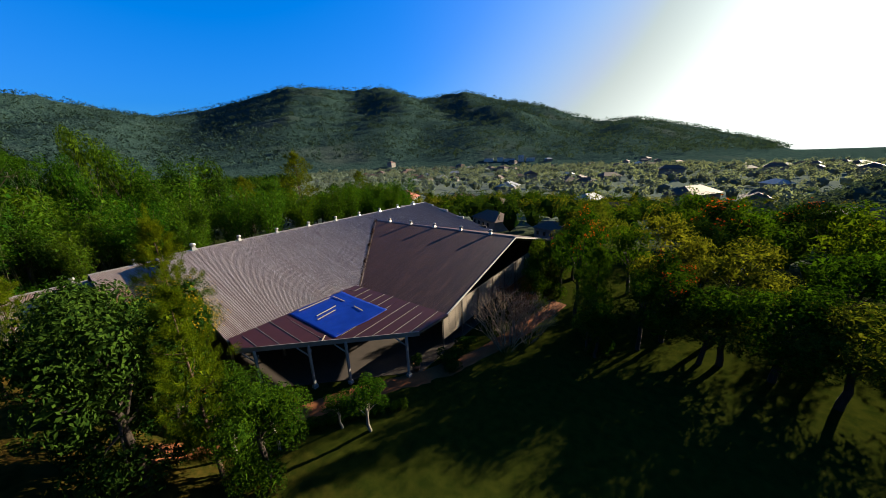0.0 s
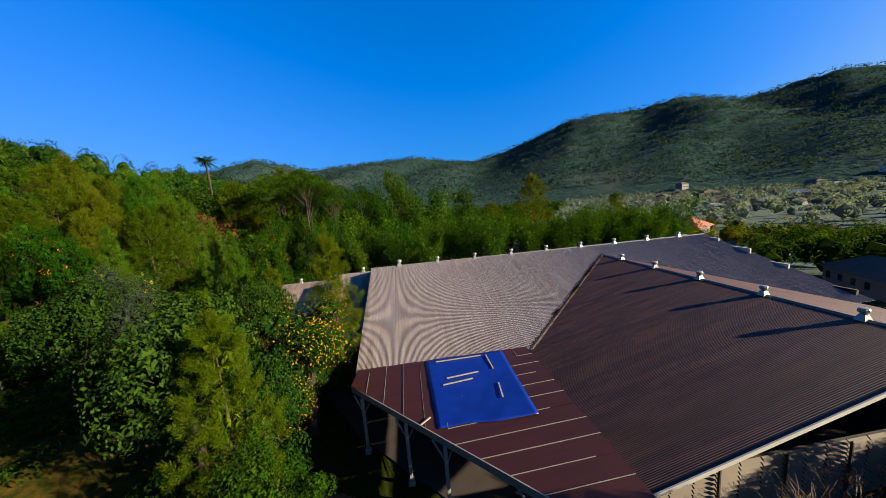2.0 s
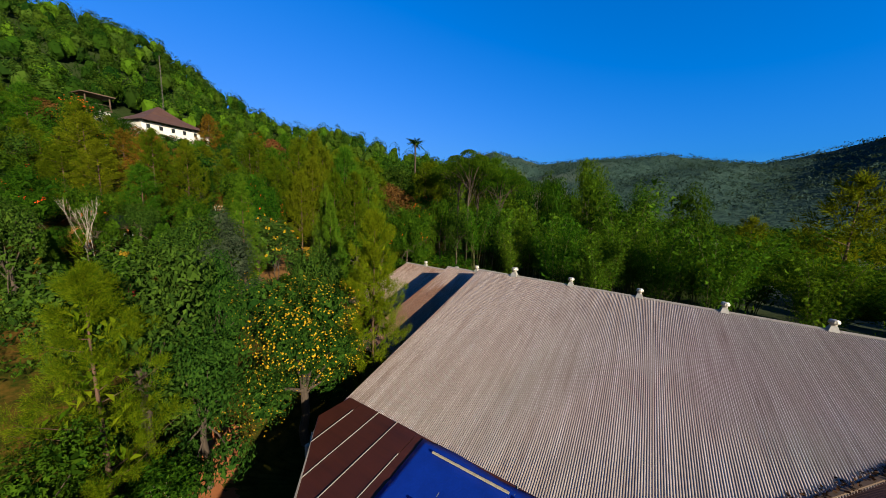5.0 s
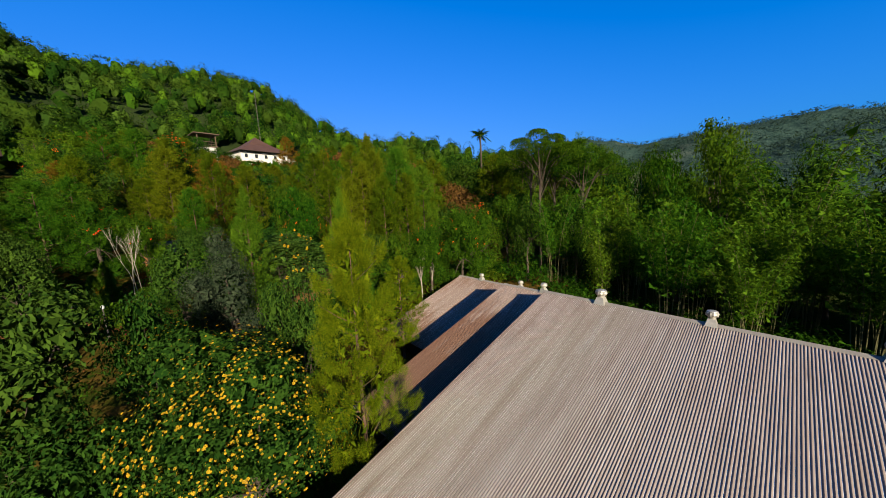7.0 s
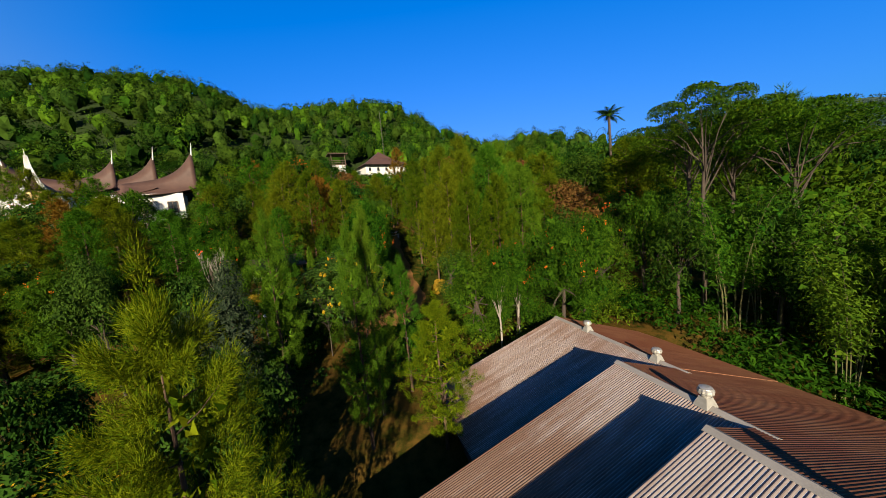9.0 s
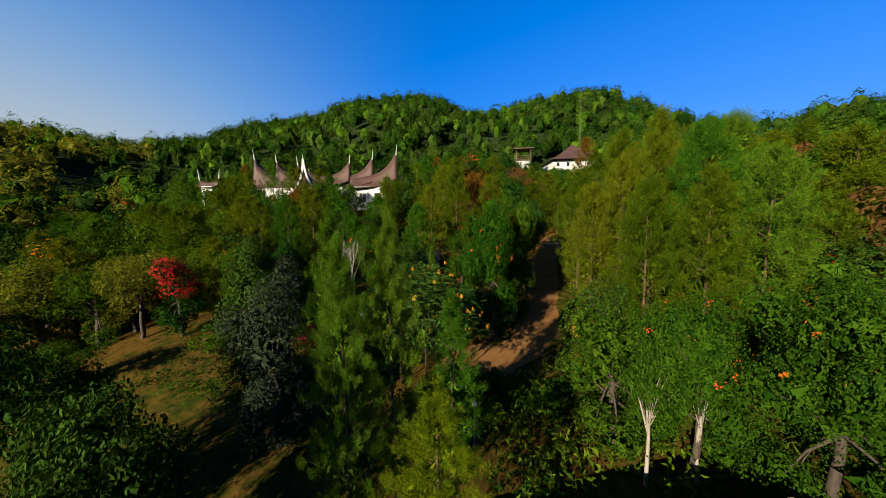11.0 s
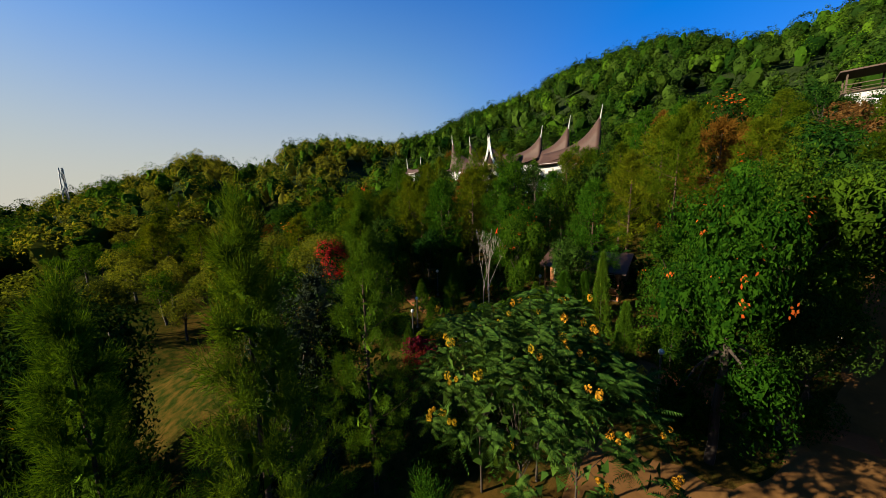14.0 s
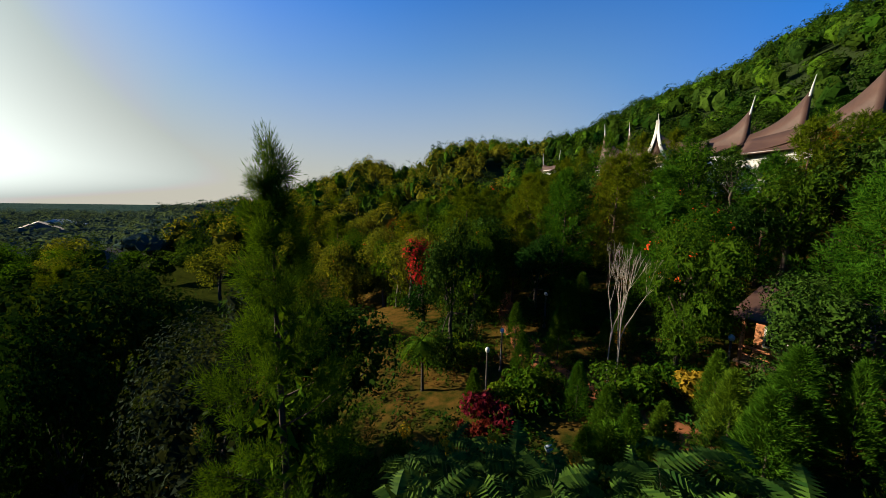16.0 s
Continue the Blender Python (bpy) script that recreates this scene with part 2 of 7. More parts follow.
M = {
    "leaf_broad": leaf_material("leaf_broad", (0.0060, 0.0225, 0.0022), (0.0290, 0.0660, 0.0040), 0.42, 0.6),
    "leaf_deep": leaf_material("leaf_deep", (0.0034, 0.0135, 0.0022), (0.0150, 0.0380, 0.0046), 0.12, 0.6),
    "leaf_pale": leaf_material("leaf_pale", (0.0090, 0.0150, 0.0080), (0.0300, 0.0400, 0.0220), 0.14, 0.6, 0.0),
    "leaf_bright": leaf_material("leaf_bright", (0.0120, 0.0380, 0.0024), (0.0440, 0.0790, 0.0046), 0.46),
    "needle": leaf_material("needle", (0.0170, 0.0330, 0.0016), (0.0520, 0.0720, 0.0034), 0.34, 0.6),
    "needle_sun": leaf_material("needle_sun", (0.0170, 0.0390, 0.0014), (0.0720, 0.0900, 0.0032), 0.26, 0.6),
    "needle_dark": leaf_material("needle_dark", (0.0095, 0.0330, 0.0026), (0.0370, 0.0800, 0.0048), 0.24, 0.6),
    "needle_gold": leaf_material("needle_gold", (0.0440, 0.0280, 0.0032), (0.0760, 0.0440, 0.0055), 0.2, 0.6),
    "leaf_bamboo": leaf_material("leaf_bamboo", (0.0095, 0.0370, 0.0028), (0.0400, 0.0840, 0.0056), 0.38),
    "leaf_dry": leaf_material("leaf_dry", (0.0330, 0.0150, 0.0055), (0.0720, 0.0360, 0.0110), 0.15),
    "leaf_wood": leaf_material("leaf_wood", (0.0043, 0.0165, 0.0026), (0.0195, 0.0440, 0.0044), 0.42),
    "leaf_olive": leaf_material("leaf_olive", (0.0220, 0.0350, 0.0040), (0.0800, 0.0940, 0.0110), 0.52),
    "leaf_litter": leaf_material("leaf_litter", (0.006, 0.004, 0.003), (0.03, 0.016, 0.008), 0.1),
    # bluish, lightened leaf colour: distance haze put into the forest's tone
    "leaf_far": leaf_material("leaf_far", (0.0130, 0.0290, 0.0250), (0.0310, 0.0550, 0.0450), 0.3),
    # town trees paled and greyed, haze put into the leaf colour
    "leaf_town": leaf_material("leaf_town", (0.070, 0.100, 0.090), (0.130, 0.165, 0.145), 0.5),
    # blue-green tint of the plain's trees holds their haze
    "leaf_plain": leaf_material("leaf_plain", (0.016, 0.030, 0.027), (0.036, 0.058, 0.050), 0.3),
    "leaf_senna": leaf_material("leaf_senna", (0.0060, 0.0240, 0.0040), (0.0300, 0.0680, 0.0085), 0.22, 0.6, 0.02),
    "flower_red": leaf_material("flower_red", (0.10, 0.014, 0.006), (0.26, 0.045, 0.012), 0.3),
    "flower_orange": leaf_material("flower_orange", (0.2042, 0.0371, 0.0056), (0.2970, 0.0743, 0.0111), 0.3),
    "flower_yellow": leaf_material("flower_yellow", (0.2413, 0.1336, 0.0056), (0.3156, 0.2042, 0.0149), 0.3),
    "leaf_yellow": leaf_material("leaf_yellow", (0.1101, 0.0818, 0.0063), (0.1887, 0.1321, 0.0126), 0.4),
    "leaf_crimson": leaf_material("leaf_crimson", (0.0377, 0.0032, 0.0048), (0.0881, 0.0094, 0.0094), 0.3),
    "bark": bark_material("bark", (0.0091, 0.0060, 0.0041), (0.0343, 0.0243, 0.0162)),
    "bark_pine": bark_material("bark_pine", (0.0154, 0.0077, 0.0044), (0.0572, 0.0308, 0.0176)),
    "bark_white": bark_material("bark_white", (0.0826, 0.0716, 0.0551), (0.1707, 0.1541, 0.1266), 5),
    "twig": bark_material("twig", (0.085, 0.060, 0.036), (0.20, 0.145, 0.090), 6),
    "culm": bark_material("culm", (0.0200, 0.0240, 0.0060), (0.0560, 0.0500, 0.0160), 4),
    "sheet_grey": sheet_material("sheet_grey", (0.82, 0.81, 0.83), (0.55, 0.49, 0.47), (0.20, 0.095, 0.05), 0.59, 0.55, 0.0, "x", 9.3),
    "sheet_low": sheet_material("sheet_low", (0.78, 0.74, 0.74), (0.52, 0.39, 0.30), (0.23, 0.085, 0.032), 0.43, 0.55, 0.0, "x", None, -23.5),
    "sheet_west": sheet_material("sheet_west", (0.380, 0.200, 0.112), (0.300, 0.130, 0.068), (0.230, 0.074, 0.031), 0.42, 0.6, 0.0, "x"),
    # stained brown sheets, base colour lowered further to paint the wing roof's shade
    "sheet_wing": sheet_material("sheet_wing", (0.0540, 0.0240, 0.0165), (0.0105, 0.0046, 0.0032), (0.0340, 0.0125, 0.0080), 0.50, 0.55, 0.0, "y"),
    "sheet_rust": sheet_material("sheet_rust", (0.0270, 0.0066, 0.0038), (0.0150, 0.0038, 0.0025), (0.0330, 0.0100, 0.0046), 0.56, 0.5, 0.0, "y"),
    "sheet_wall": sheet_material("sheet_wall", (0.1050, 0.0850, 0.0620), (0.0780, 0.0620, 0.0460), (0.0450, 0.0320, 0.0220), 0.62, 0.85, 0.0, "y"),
    "flashing": plain_material("flashing", (0.1101, 0.0991, 0.0881), (0.1652, 0.1542, 0.1394), 2.0, 0.5, 0.2),
    "verge": plain_material("verge", (0.2276, 0.2129, 0.1835), (0.2863, 0.2716, 0.2422), 2.0, 0.5),
    "ridge_cap": plain_material("ridge_cap", (0.0600, 0.0480, 0.0400), (0.1100, 0.0920, 0.0780), 1.5, 0.45, 0.2),
    "vent_metal": plain_material("vent_metal", (0.2018, 0.1909, 0.1688), (0.2863, 0.2753, 0.2496), 6.0, 0.4, 0.55),
    "tarp": plain_material("tarp", (0.0004, 0.008, 0.090), (0.0010, 0.014, 0.145), 1.2, 0.42, 0.0, 0.5, 0.25),
    "batten": plain_material("batten", (0.1394, 0.1138, 0.0734), (0.2276, 0.1982, 0.1394), 8.0, 0.75),
    "post": plain_material("post", (0.0881, 0.0881, 0.0844), (0.1835, 0.1835, 0.1762), 5.0, 0.6),
    "steel_dark": plain_material("steel_dark", (0.0183, 0.0165, 0.0147), (0.0404, 0.0367, 0.0330), 5.0, 0.6),
    # far darker than concrete grey: shade under the hall roofs put into the colour
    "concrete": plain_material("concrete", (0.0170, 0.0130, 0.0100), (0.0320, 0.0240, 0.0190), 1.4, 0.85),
    "pot": plain_material("pot", (0.1101, 0.0367, 0.0183), (0.1652, 0.0661, 0.0330), 6.0, 0.7),
    "plaster": plain_material("plaster", (0.2496, 0.2422, 0.2276), (0.3083, 0.3046, 0.2900), 1.2, 0.75),
    "plaster_old": plain_material("plaster_old", (0.0800, 0.0720, 0.0640), (0.1360, 0.1240, 0.1120), 0.8, 0.85),
    "roof_brown": plain_material("roof_brown", (0.0232, 0.0101, 0.0065), (0.0424, 0.0202, 0.0133), 0.9, 0.7),
    "roof_red": plain_material("roof_red", (0.1688, 0.0330, 0.0147), (0.2276, 0.0550, 0.0257), 0.8, 0.7),
    "roof_tile": plain_material("roof_tile", (0.0360, 0.0176, 0.0120), (0.0720, 0.0360, 0.0240), 0.8, 0.8),
    "roof_zinc": plain_material("roof_zinc", (0.1280, 0.1280, 0.1280), (0.2160, 0.2160, 0.2080), 0.8, 0.45, 0.3),
    "wood_orange": plain_material("wood_orange", (0.1542, 0.0514, 0.0165), (0.2202, 0.0881, 0.0294), 4.0, 0.6),
    "wood_dark": plain_material("wood_dark", (0.0220, 0.0129, 0.0081), (0.0514, 0.0312, 0.0183), 4.0, 0.7),
    "glass_dark": plain_material("glass_dark", (0.0074, 0.0092, 0.0110), (0.0183, 0.0220, 0.0257), 1.0, 0.12, 0.0, 0.0, 0.6),
    "gold": plain_material("gold", (0.1652, 0.1101, 0.0294), (0.2753, 0.2018, 0.0661), 5.0, 0.5),
    "road": plain_material("road", (0.0600, 0.0275, 0.0075), (0.1120, 0.0560, 0.0165), 0.7, 0.95, 0.0, 0.5, 0.1, True),
    "soil": plain_material("soil", (0.0881, 0.0294, 0.0110), (0.1394, 0.0550, 0.0220), 0.9, 0.95, 0.0, 0.5, 0.1, True),
    "stone": plain_material("stone", (0.0734, 0.0661, 0.0550), (0.1394, 0.1285, 0.1101), 3.0, 0.9),
    "lamp_glass": plain_material("lamp_glass", (0.2753, 0.2753, 0.2642), (0.3120, 0.3120, 0.3010), 3.0, 0.3),
}


def ground_material():
    """Grass, bare brown earth and litter; far off the woods' floor and haze-paled fields of the plain."""
    n = Nodes("ground", 1.0, 0, 0.0)
    at = n.coords(world=True)
    f, g, h = n.noise(0.09, 5, 0.6, at), n.noise(1.7, 5, 0.65, at), n.noise(30, 3, 0.6, at)
    grass = n.mix(n.ramp(n.mix(0.5, g, h), [(0.35, (0, 0, 0)), (0.65, (1, 1, 1))]), (0.004, 0.009, 0.0014), (0.022, 0.025, 0.0036))
    earth = n.mix(g, (0.024, 0.016, 0.0038), (0.064, 0.035, 0.0075))
    wild = n.mix(g, (0.005, 0.011, 0.004), (0.018, 0.026, 0.008))
    sep = n.t.nodes.new("ShaderNodeSeparateXYZ")
    n.link(at, sep.inputs[0])
    # earth on the garden terraces, grass on the lawn below, woods beyond
    south = n.add("ShaderNodeMapRange", From_Min=10.0, From_Max=0.0)
    n.link(sep.outputs["Y"], south.inputs[0])
    near = n.mix(n.ramp(n.mix(0.55, f, g), [(0.42, (0, 0, 0)), (0.56, (1, 1, 1))]), grass, n.mix(south.outputs[0], grass, earth))
    dist = n.t.nodes.new("ShaderNodeVectorMath")
    dist.operation = "LENGTH"
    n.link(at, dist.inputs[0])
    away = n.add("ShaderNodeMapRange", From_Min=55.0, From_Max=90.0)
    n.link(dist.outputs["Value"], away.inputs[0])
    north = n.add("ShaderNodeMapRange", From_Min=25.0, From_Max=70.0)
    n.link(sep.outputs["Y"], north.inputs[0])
    # fields lighter and greyer, haze mixed into the ground colour
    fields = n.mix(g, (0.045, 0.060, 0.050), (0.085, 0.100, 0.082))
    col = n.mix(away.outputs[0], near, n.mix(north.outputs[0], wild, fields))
    n.bump(n.mix(0.5, g, h), 0.5, 0.06)
    return n.colour(col)


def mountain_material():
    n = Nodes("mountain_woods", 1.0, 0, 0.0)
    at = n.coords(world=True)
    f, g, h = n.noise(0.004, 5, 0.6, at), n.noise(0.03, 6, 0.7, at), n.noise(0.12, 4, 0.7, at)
    # blue-grey tones carry the mountain's haze in the base colour
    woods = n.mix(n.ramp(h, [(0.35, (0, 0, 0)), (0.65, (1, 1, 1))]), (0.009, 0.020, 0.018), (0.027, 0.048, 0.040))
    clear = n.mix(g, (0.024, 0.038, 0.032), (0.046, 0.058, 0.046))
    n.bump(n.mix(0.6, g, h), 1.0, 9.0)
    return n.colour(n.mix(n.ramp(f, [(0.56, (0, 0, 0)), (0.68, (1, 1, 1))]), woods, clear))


M["ground"], M["mountain"] = ground_material(), mountain_material()

# ================= mesh helpers =================
def raw_mesh(name, verts, faces, mats=(), smooth=False, slots=None):
    """A mesh from arrays; faces is an (n, 3) or (n, 4) array, or a list of such arrays."""
    verts = np.asarray(verts, dtype=np.float32)
    groups = faces if isinstance(faces, list) else [faces]
    groups = [np.asarray(f, dtype=np.int32) for f in groups if len(f)]
    me = bpy.data.meshes.new(name)
    me.vertices.add(len(verts))
    me.vertices.foreach_set("co", verts.ravel())
    loops = np.concatenate([f.ravel() for f in groups])
    sizes = np.concatenate([np.full(len(f), f.shape[1], dtype=np.int32) for f in groups])
    me.loops.add(len(loops))
    me.loops.foreach_set("vertex_index", loops)
    me.polygons.add(len(sizes))
    me.polygons.foreach_set("loop_start", np.concatenate(([0], np.cumsum(sizes)[:-1])).astype(np.int32))
    me.update(calc_edges=True)
    for m in mats:
        me.materials.append(m)
    if slots is not None:
        me.polygons.foreach_set("material_index", np.asarray(slots, dtype=np.int32))
    me.polygons.foreach_set("use_smooth", np.full(len(sizes), smooth, dtype=bool))
    return me


def under(ob, parent):
    ob.parent = parent
    return ob


def root(name, m, label, category, group="", kind=""):
    ob = new(name)
    ob.empty_display_size = 0.3
    ob.matrix_basis = m
    return tagged(ob, label, category, group, kind)


def part(name, bm, material, parent=None, label="", smooth=False):
    me = bpy.data.meshes.new(name)
    bm.to_mesh(me)
    bm.free()
    me.materials.append(M[material] if isinstance(material, str) else material)
    if smooth:
        me.polygons.foreach_set("use_smooth", np.ones(len(me.polygons), dtype=bool))
    ob = new(name, me)
    if parent:
        ob.parent = parent
    if label:
        ob["label"] = label
    return ob


def box(bm, lo, hi, bevel=0.0):
    m = Matrix.Translation((Vector(lo) + Vector(hi)) / 2) @ Matrix.Diagonal((*(Vector(hi) - Vector(lo)), 1))
    made = bmesh.ops.create_cube(bm, size=1, matrix=m)["verts"]
    if bevel:
        edges = list({e for v in made for e in v.link_edges})
        bmesh.ops.bevel(bm, geom=edges, offset=bevel, segments=1, affect="EDGES")
    return bm


def boxes(*pairs, bevel=0.0):
    bm = bmesh.new()
    for lo, hi in pairs:
        box(bm, lo, hi, bevel)
    return bm


def beam(bm, a, b, w, h=None):
    """A square bar from a to b."""
    a, b = Vector(a), Vector(b)
    q = (b - a).to_track_quat("X", "Z").to_matrix().to_4x4()
    m = Matrix.Translation((a + b) / 2) @ q @ Matrix.Diagonal(((b - a).length, w, h or w, 1))
    bmesh.ops.create_cube(bm, size=1, matrix=m)
    return bm


def prism(bm, outline, z0, z1):
    lo = [bm.verts.new((x, y, z0)) for x, y in outline]
    hi = [bm.verts.new((x, y, z1)) for x, y in outline]
    n = len(outline)
    bm.faces.new(lo[::-1]), bm.faces.new(hi)
    for i in range(n):
        bm.faces.new((lo[i], lo[(i + 1) % n], hi[(i + 1) % n], hi[i]))
    return bm


def lathe(bm, profile, sides=16, at=(0, 0, 0)):
    rings = [[bm.verts.new((at[0] + r * math.cos(2 * math.pi * k / sides), at[1] + r * math.sin(2 * math.pi * k / sides), at[2] + z))
              for k in range(sides)] for r, z in profile]
    for a, b in zip(rings, rings[1:]):
        for k in range(sides):
            bm.faces.new((a[k], a[(k + 1) % sides], b[(k + 1) % sides], b[k]))
    bm.faces.new(rings[0][::-1]), bm.faces.new(rings[-1])
    return bm


def tube(points, radii, sides=6):
    """Arrays of a tapered tube through points."""
    p = np.asarray(points, dtype=float)
    t = np.gradient(p, axis=0)
    t /= np.linalg.norm(t, axis=1)[:, None] + 1e-9
    ref = np.where(np.abs(t[:, 2:3]) > 0.9, np.array([[1.0, 0, 0]]), np.array([[0, 0, 1.0]]))
    u = np.cross(t, ref)
    u /= np.linalg.norm(u, axis=1)[:, None] + 1e-9
    v = np.cross(t, u)
    a = np.arange(sides) * 2 * np.pi / sides
    ring = (np.cos(a)[None, :, None] * u[:, None] + np.sin(a)[None, :, None] * v[:, None]) * np.asarray(radii, dtype=float)[:, None, None]
    verts = (p[:, None] + ring).reshape(-1, 3)
    i = np.arange(len(p) - 1)[:, None] * sides
    k = np.arange(sides)[None]
    k2 = (k + 1) % sides
    faces = np.stack((i + k, i + k2, i + sides + k2, i + sides + k), -1).reshape(-1, 4)
    return verts, faces


def gather(pieces):
    """Joins (verts, faces) arrays."""
    vs, fs, n = [], [], 0
    for v, f in pieces:
        vs.append(v)
        fs.append(f + n)
        n += len(v)
    return np.concatenate(vs), np.concatenate(fs)


def leaf_quads(rng, pos, out, length, width, droop=0.0):
    """One pointed four-cornered blade at each pos, facing roughly out."""
    n = len(pos)
    out = out + rng.normal(0, 0.45, (n, 3))
    out /= np.linalg.norm(out, axis=1)[:, None] + 1e-9
    t = np.cross(out, rng.normal(0, 1, (n, 3)))
    t /= np.linalg.norm(t, axis=1)[:, None] + 1e-9
    b = np.cross(out, t)
    s = (length * rng.uniform(0.7, 1.35, n))[:, None]
    w = (width * rng.uniform(0.7, 1.3, n))[:, None]
    tip = pos + t * s * 0.5
    tip[:, 2] -= droop * s[:, 0]
    v = np.stack((pos - t * s * 0.5, pos + b * w * 0.5, tip, pos - b * w * 0.5), 1).reshape(-1, 3)
    return v, np.arange(4 * n).reshape(-1, 4)


def leaf_tris(rng, pos, out, length, width, droop=0.0):
    """One three-cornered blade at each pos: for crowns seen from afar."""
    v, f = leaf_quads(rng, pos, out, length, width * 1.25, droop)
    v = v.reshape(-1, 4, 3)[:, [0, 1, 2]]
    return v.reshape(-1, 3), np.arange(3 * len(v)).reshape(-1, 3)


def needle_blades(rng, base, aim, length, width, per):
    """per slim blades spread from each base point round its aim."""
    n = len(base)
    b = np.repeat(base, per, 0)
    d = np.repeat(aim, per, 0) * 0.9 + rng.normal(0, 0.42, (n * per, 3))
    d /= np.linalg.norm(d, axis=1)[:, None] + 1e-9
    s = np.cross(d, rng.normal(0, 1, (n * per, 3)))
    s /= np.linalg.norm(s, axis=1)[:, None] + 1e-9
    ln = (length * rng.uniform(0.6, 1.25, n * per))[:, None]
    b = b + rng.normal(0, length * 0.18, (n * per, 3))
    v = np.stack((b - s * width / 2, b + s * width / 2, b + d * ln), 1).reshape(-1, 3)
    return v, np.arange(3 * n * per).reshape(-1, 3)


# ================= lie of the land =================
def smooth(a, b, x):
    t = np.clip((np.asarray(x, dtype=float) - a) / (b - a), 0, 1)
    return t * t * (3 - 2 * t)


CENTRE = (-15.0, 10.0)
SLOPE_Y = [-140, -60, -42, -31, -24, -17, -14, -10, -6, 0, 6, 40]        # north-south profile through the garden
SLOPE_Z = [26, 18.5, 13.5, 9.4, 7.4, 6.0, 5.4, 4.7, 4.0, 2.6, 0, 0]
# wooded hill south of the garden: azimuth and height of its crest above the eye in degrees; azimuth and distance
HILL = [(-165, 3.0), (-150, 5.0), (-130, 7.5), (-120, 8.9), (-116, 10.6), (-111, 13.1), (-106, 15.6), (-100, 16.8), (-94, 17.0), (-88, 16.5), (-82, 17.0), (-77, 19.2), (-68, 18.9), (-62.5, 17.9),
        (-58, 16.8), (-54.5, 16.0), (-50, 14.6), (-46, 13.6), (-42, 12.0), (-39, 9.8), (-35, 9.0), (-30, 9.0), (-24, 10.1), (-17, 9.5), (-13, 5.7), (-9, 4.5), (-4.3, 6.0), (-1, 5.2), (2.4, 2.5), (8, 0.5), (14, -2.5), (25, -4.0)]
HILL_R = [(-165, 150), (-130, 170), (-112, 210), (-95, 240), (-73, 230), (-50, 210), (-26, 195), (-14, 190), (5, 160), (14, 150)]
# far mountains: azimuth, height of the crest in degrees
FAR = [(70, -1.2), (76, -0.9), (81, 1.3), (87, 3.2), (95, 5.2), (100, 5.1), (109, 8.2), (114, 9.2), (121, 11.0), (129, 10.1), (135, 12.0), (142, 11.6), (150, 11.8),
       (155, 10.0), (162, 8.0), (167, 6.8), (177, 8.6), (184, 8.2), (195, 7.4), (203, 9.2), (215, 6.0), (235, 2.0)]


def land(x, y, far=True):
    """Height of the ground."""
    x, y = np.asarray(x, dtype=float), np.asarray(y, dtype=float)
    dx, dy = x - CENTRE[0], y - CENTRE[1]
    r, az = np.hypot(dx, dy), np.degrees(np.arctan2(dy, dx))
    ys = y + 8.0 * smooth(0, 12, x) * smooth(-30, -8, y)
    z = np.interp(ys, SLOPE_Y, SLOPE_Z)
    z = z - 1.2 * smooth(-19, -27, x) * smooth(0, -8, y) * smooth(-34, -20, y)
    z = np.maximum(z, 0) - 5.0 * smooth(45, 120, r) * smooth(10, 40, y)
    south = az <= 30
    h, hr = np.array(HILL, dtype=float), np.array(HILL_R, dtype=float)
    crest_r = np.interp(az, hr[:, 0], hr[:, 1])
    crest = 13 + crest_r * np.tan(np.radians(np.interp(az, h[:, 0], h[:, 1])))
    crest = crest * smooth(-178, -160, az) * smooth(34, 22, az)
    rise = np.clip((r - 35) / (crest_r - 35), 0, 1)
    fall = 1 - 0.9 * smooth(1.05, 3.0, r / crest_r)
    bump = 4.0 * np.sin(x * 0.041 + 1.0) * np.sin(y * 0.037) + 2.0 * np.sin(x * 0.11) * np.cos(y * 0.093 + 2)
    hill = (crest * (0.55 * rise + 0.45 * smooth(0, 1, rise)) + bump * smooth(80, 160, r)) * fall
    z = np.where(south, np.maximum(z, hill), z)
    if far:
        a2 = np.where(az < 60, az + 360, az)
        f = np.array(FAR, dtype=float)
        top = 13 + 1700 * np.tan(np.radians(np.interp(a2, f[:, 0], f[:, 1], left=-1.2, right=-1.2)))
        k = np.clip((r - 520) / 1180, 0, 1)
        spur = 1 + (0.10 * np.sin(np.radians(az) * 19 + 3 * k) + 0.06 * np.sin(x * 0.011 + y * 0.017) + 0.05 * np.sin(x * 0.031 - y * 0.023)) * np.sin(np.pi * k)
        m = top * k ** 1.25 * spur * (1 - 0.8 * smooth(1850, 3600, r))
        z = np.where(r > 400, np.maximum(z, m - 6), z)
        z = z - smooth(300, 4500, r) * 18
    return z


def ground_z(x, y):
    return float(land(np.array([x]), np.array([y]))[0])


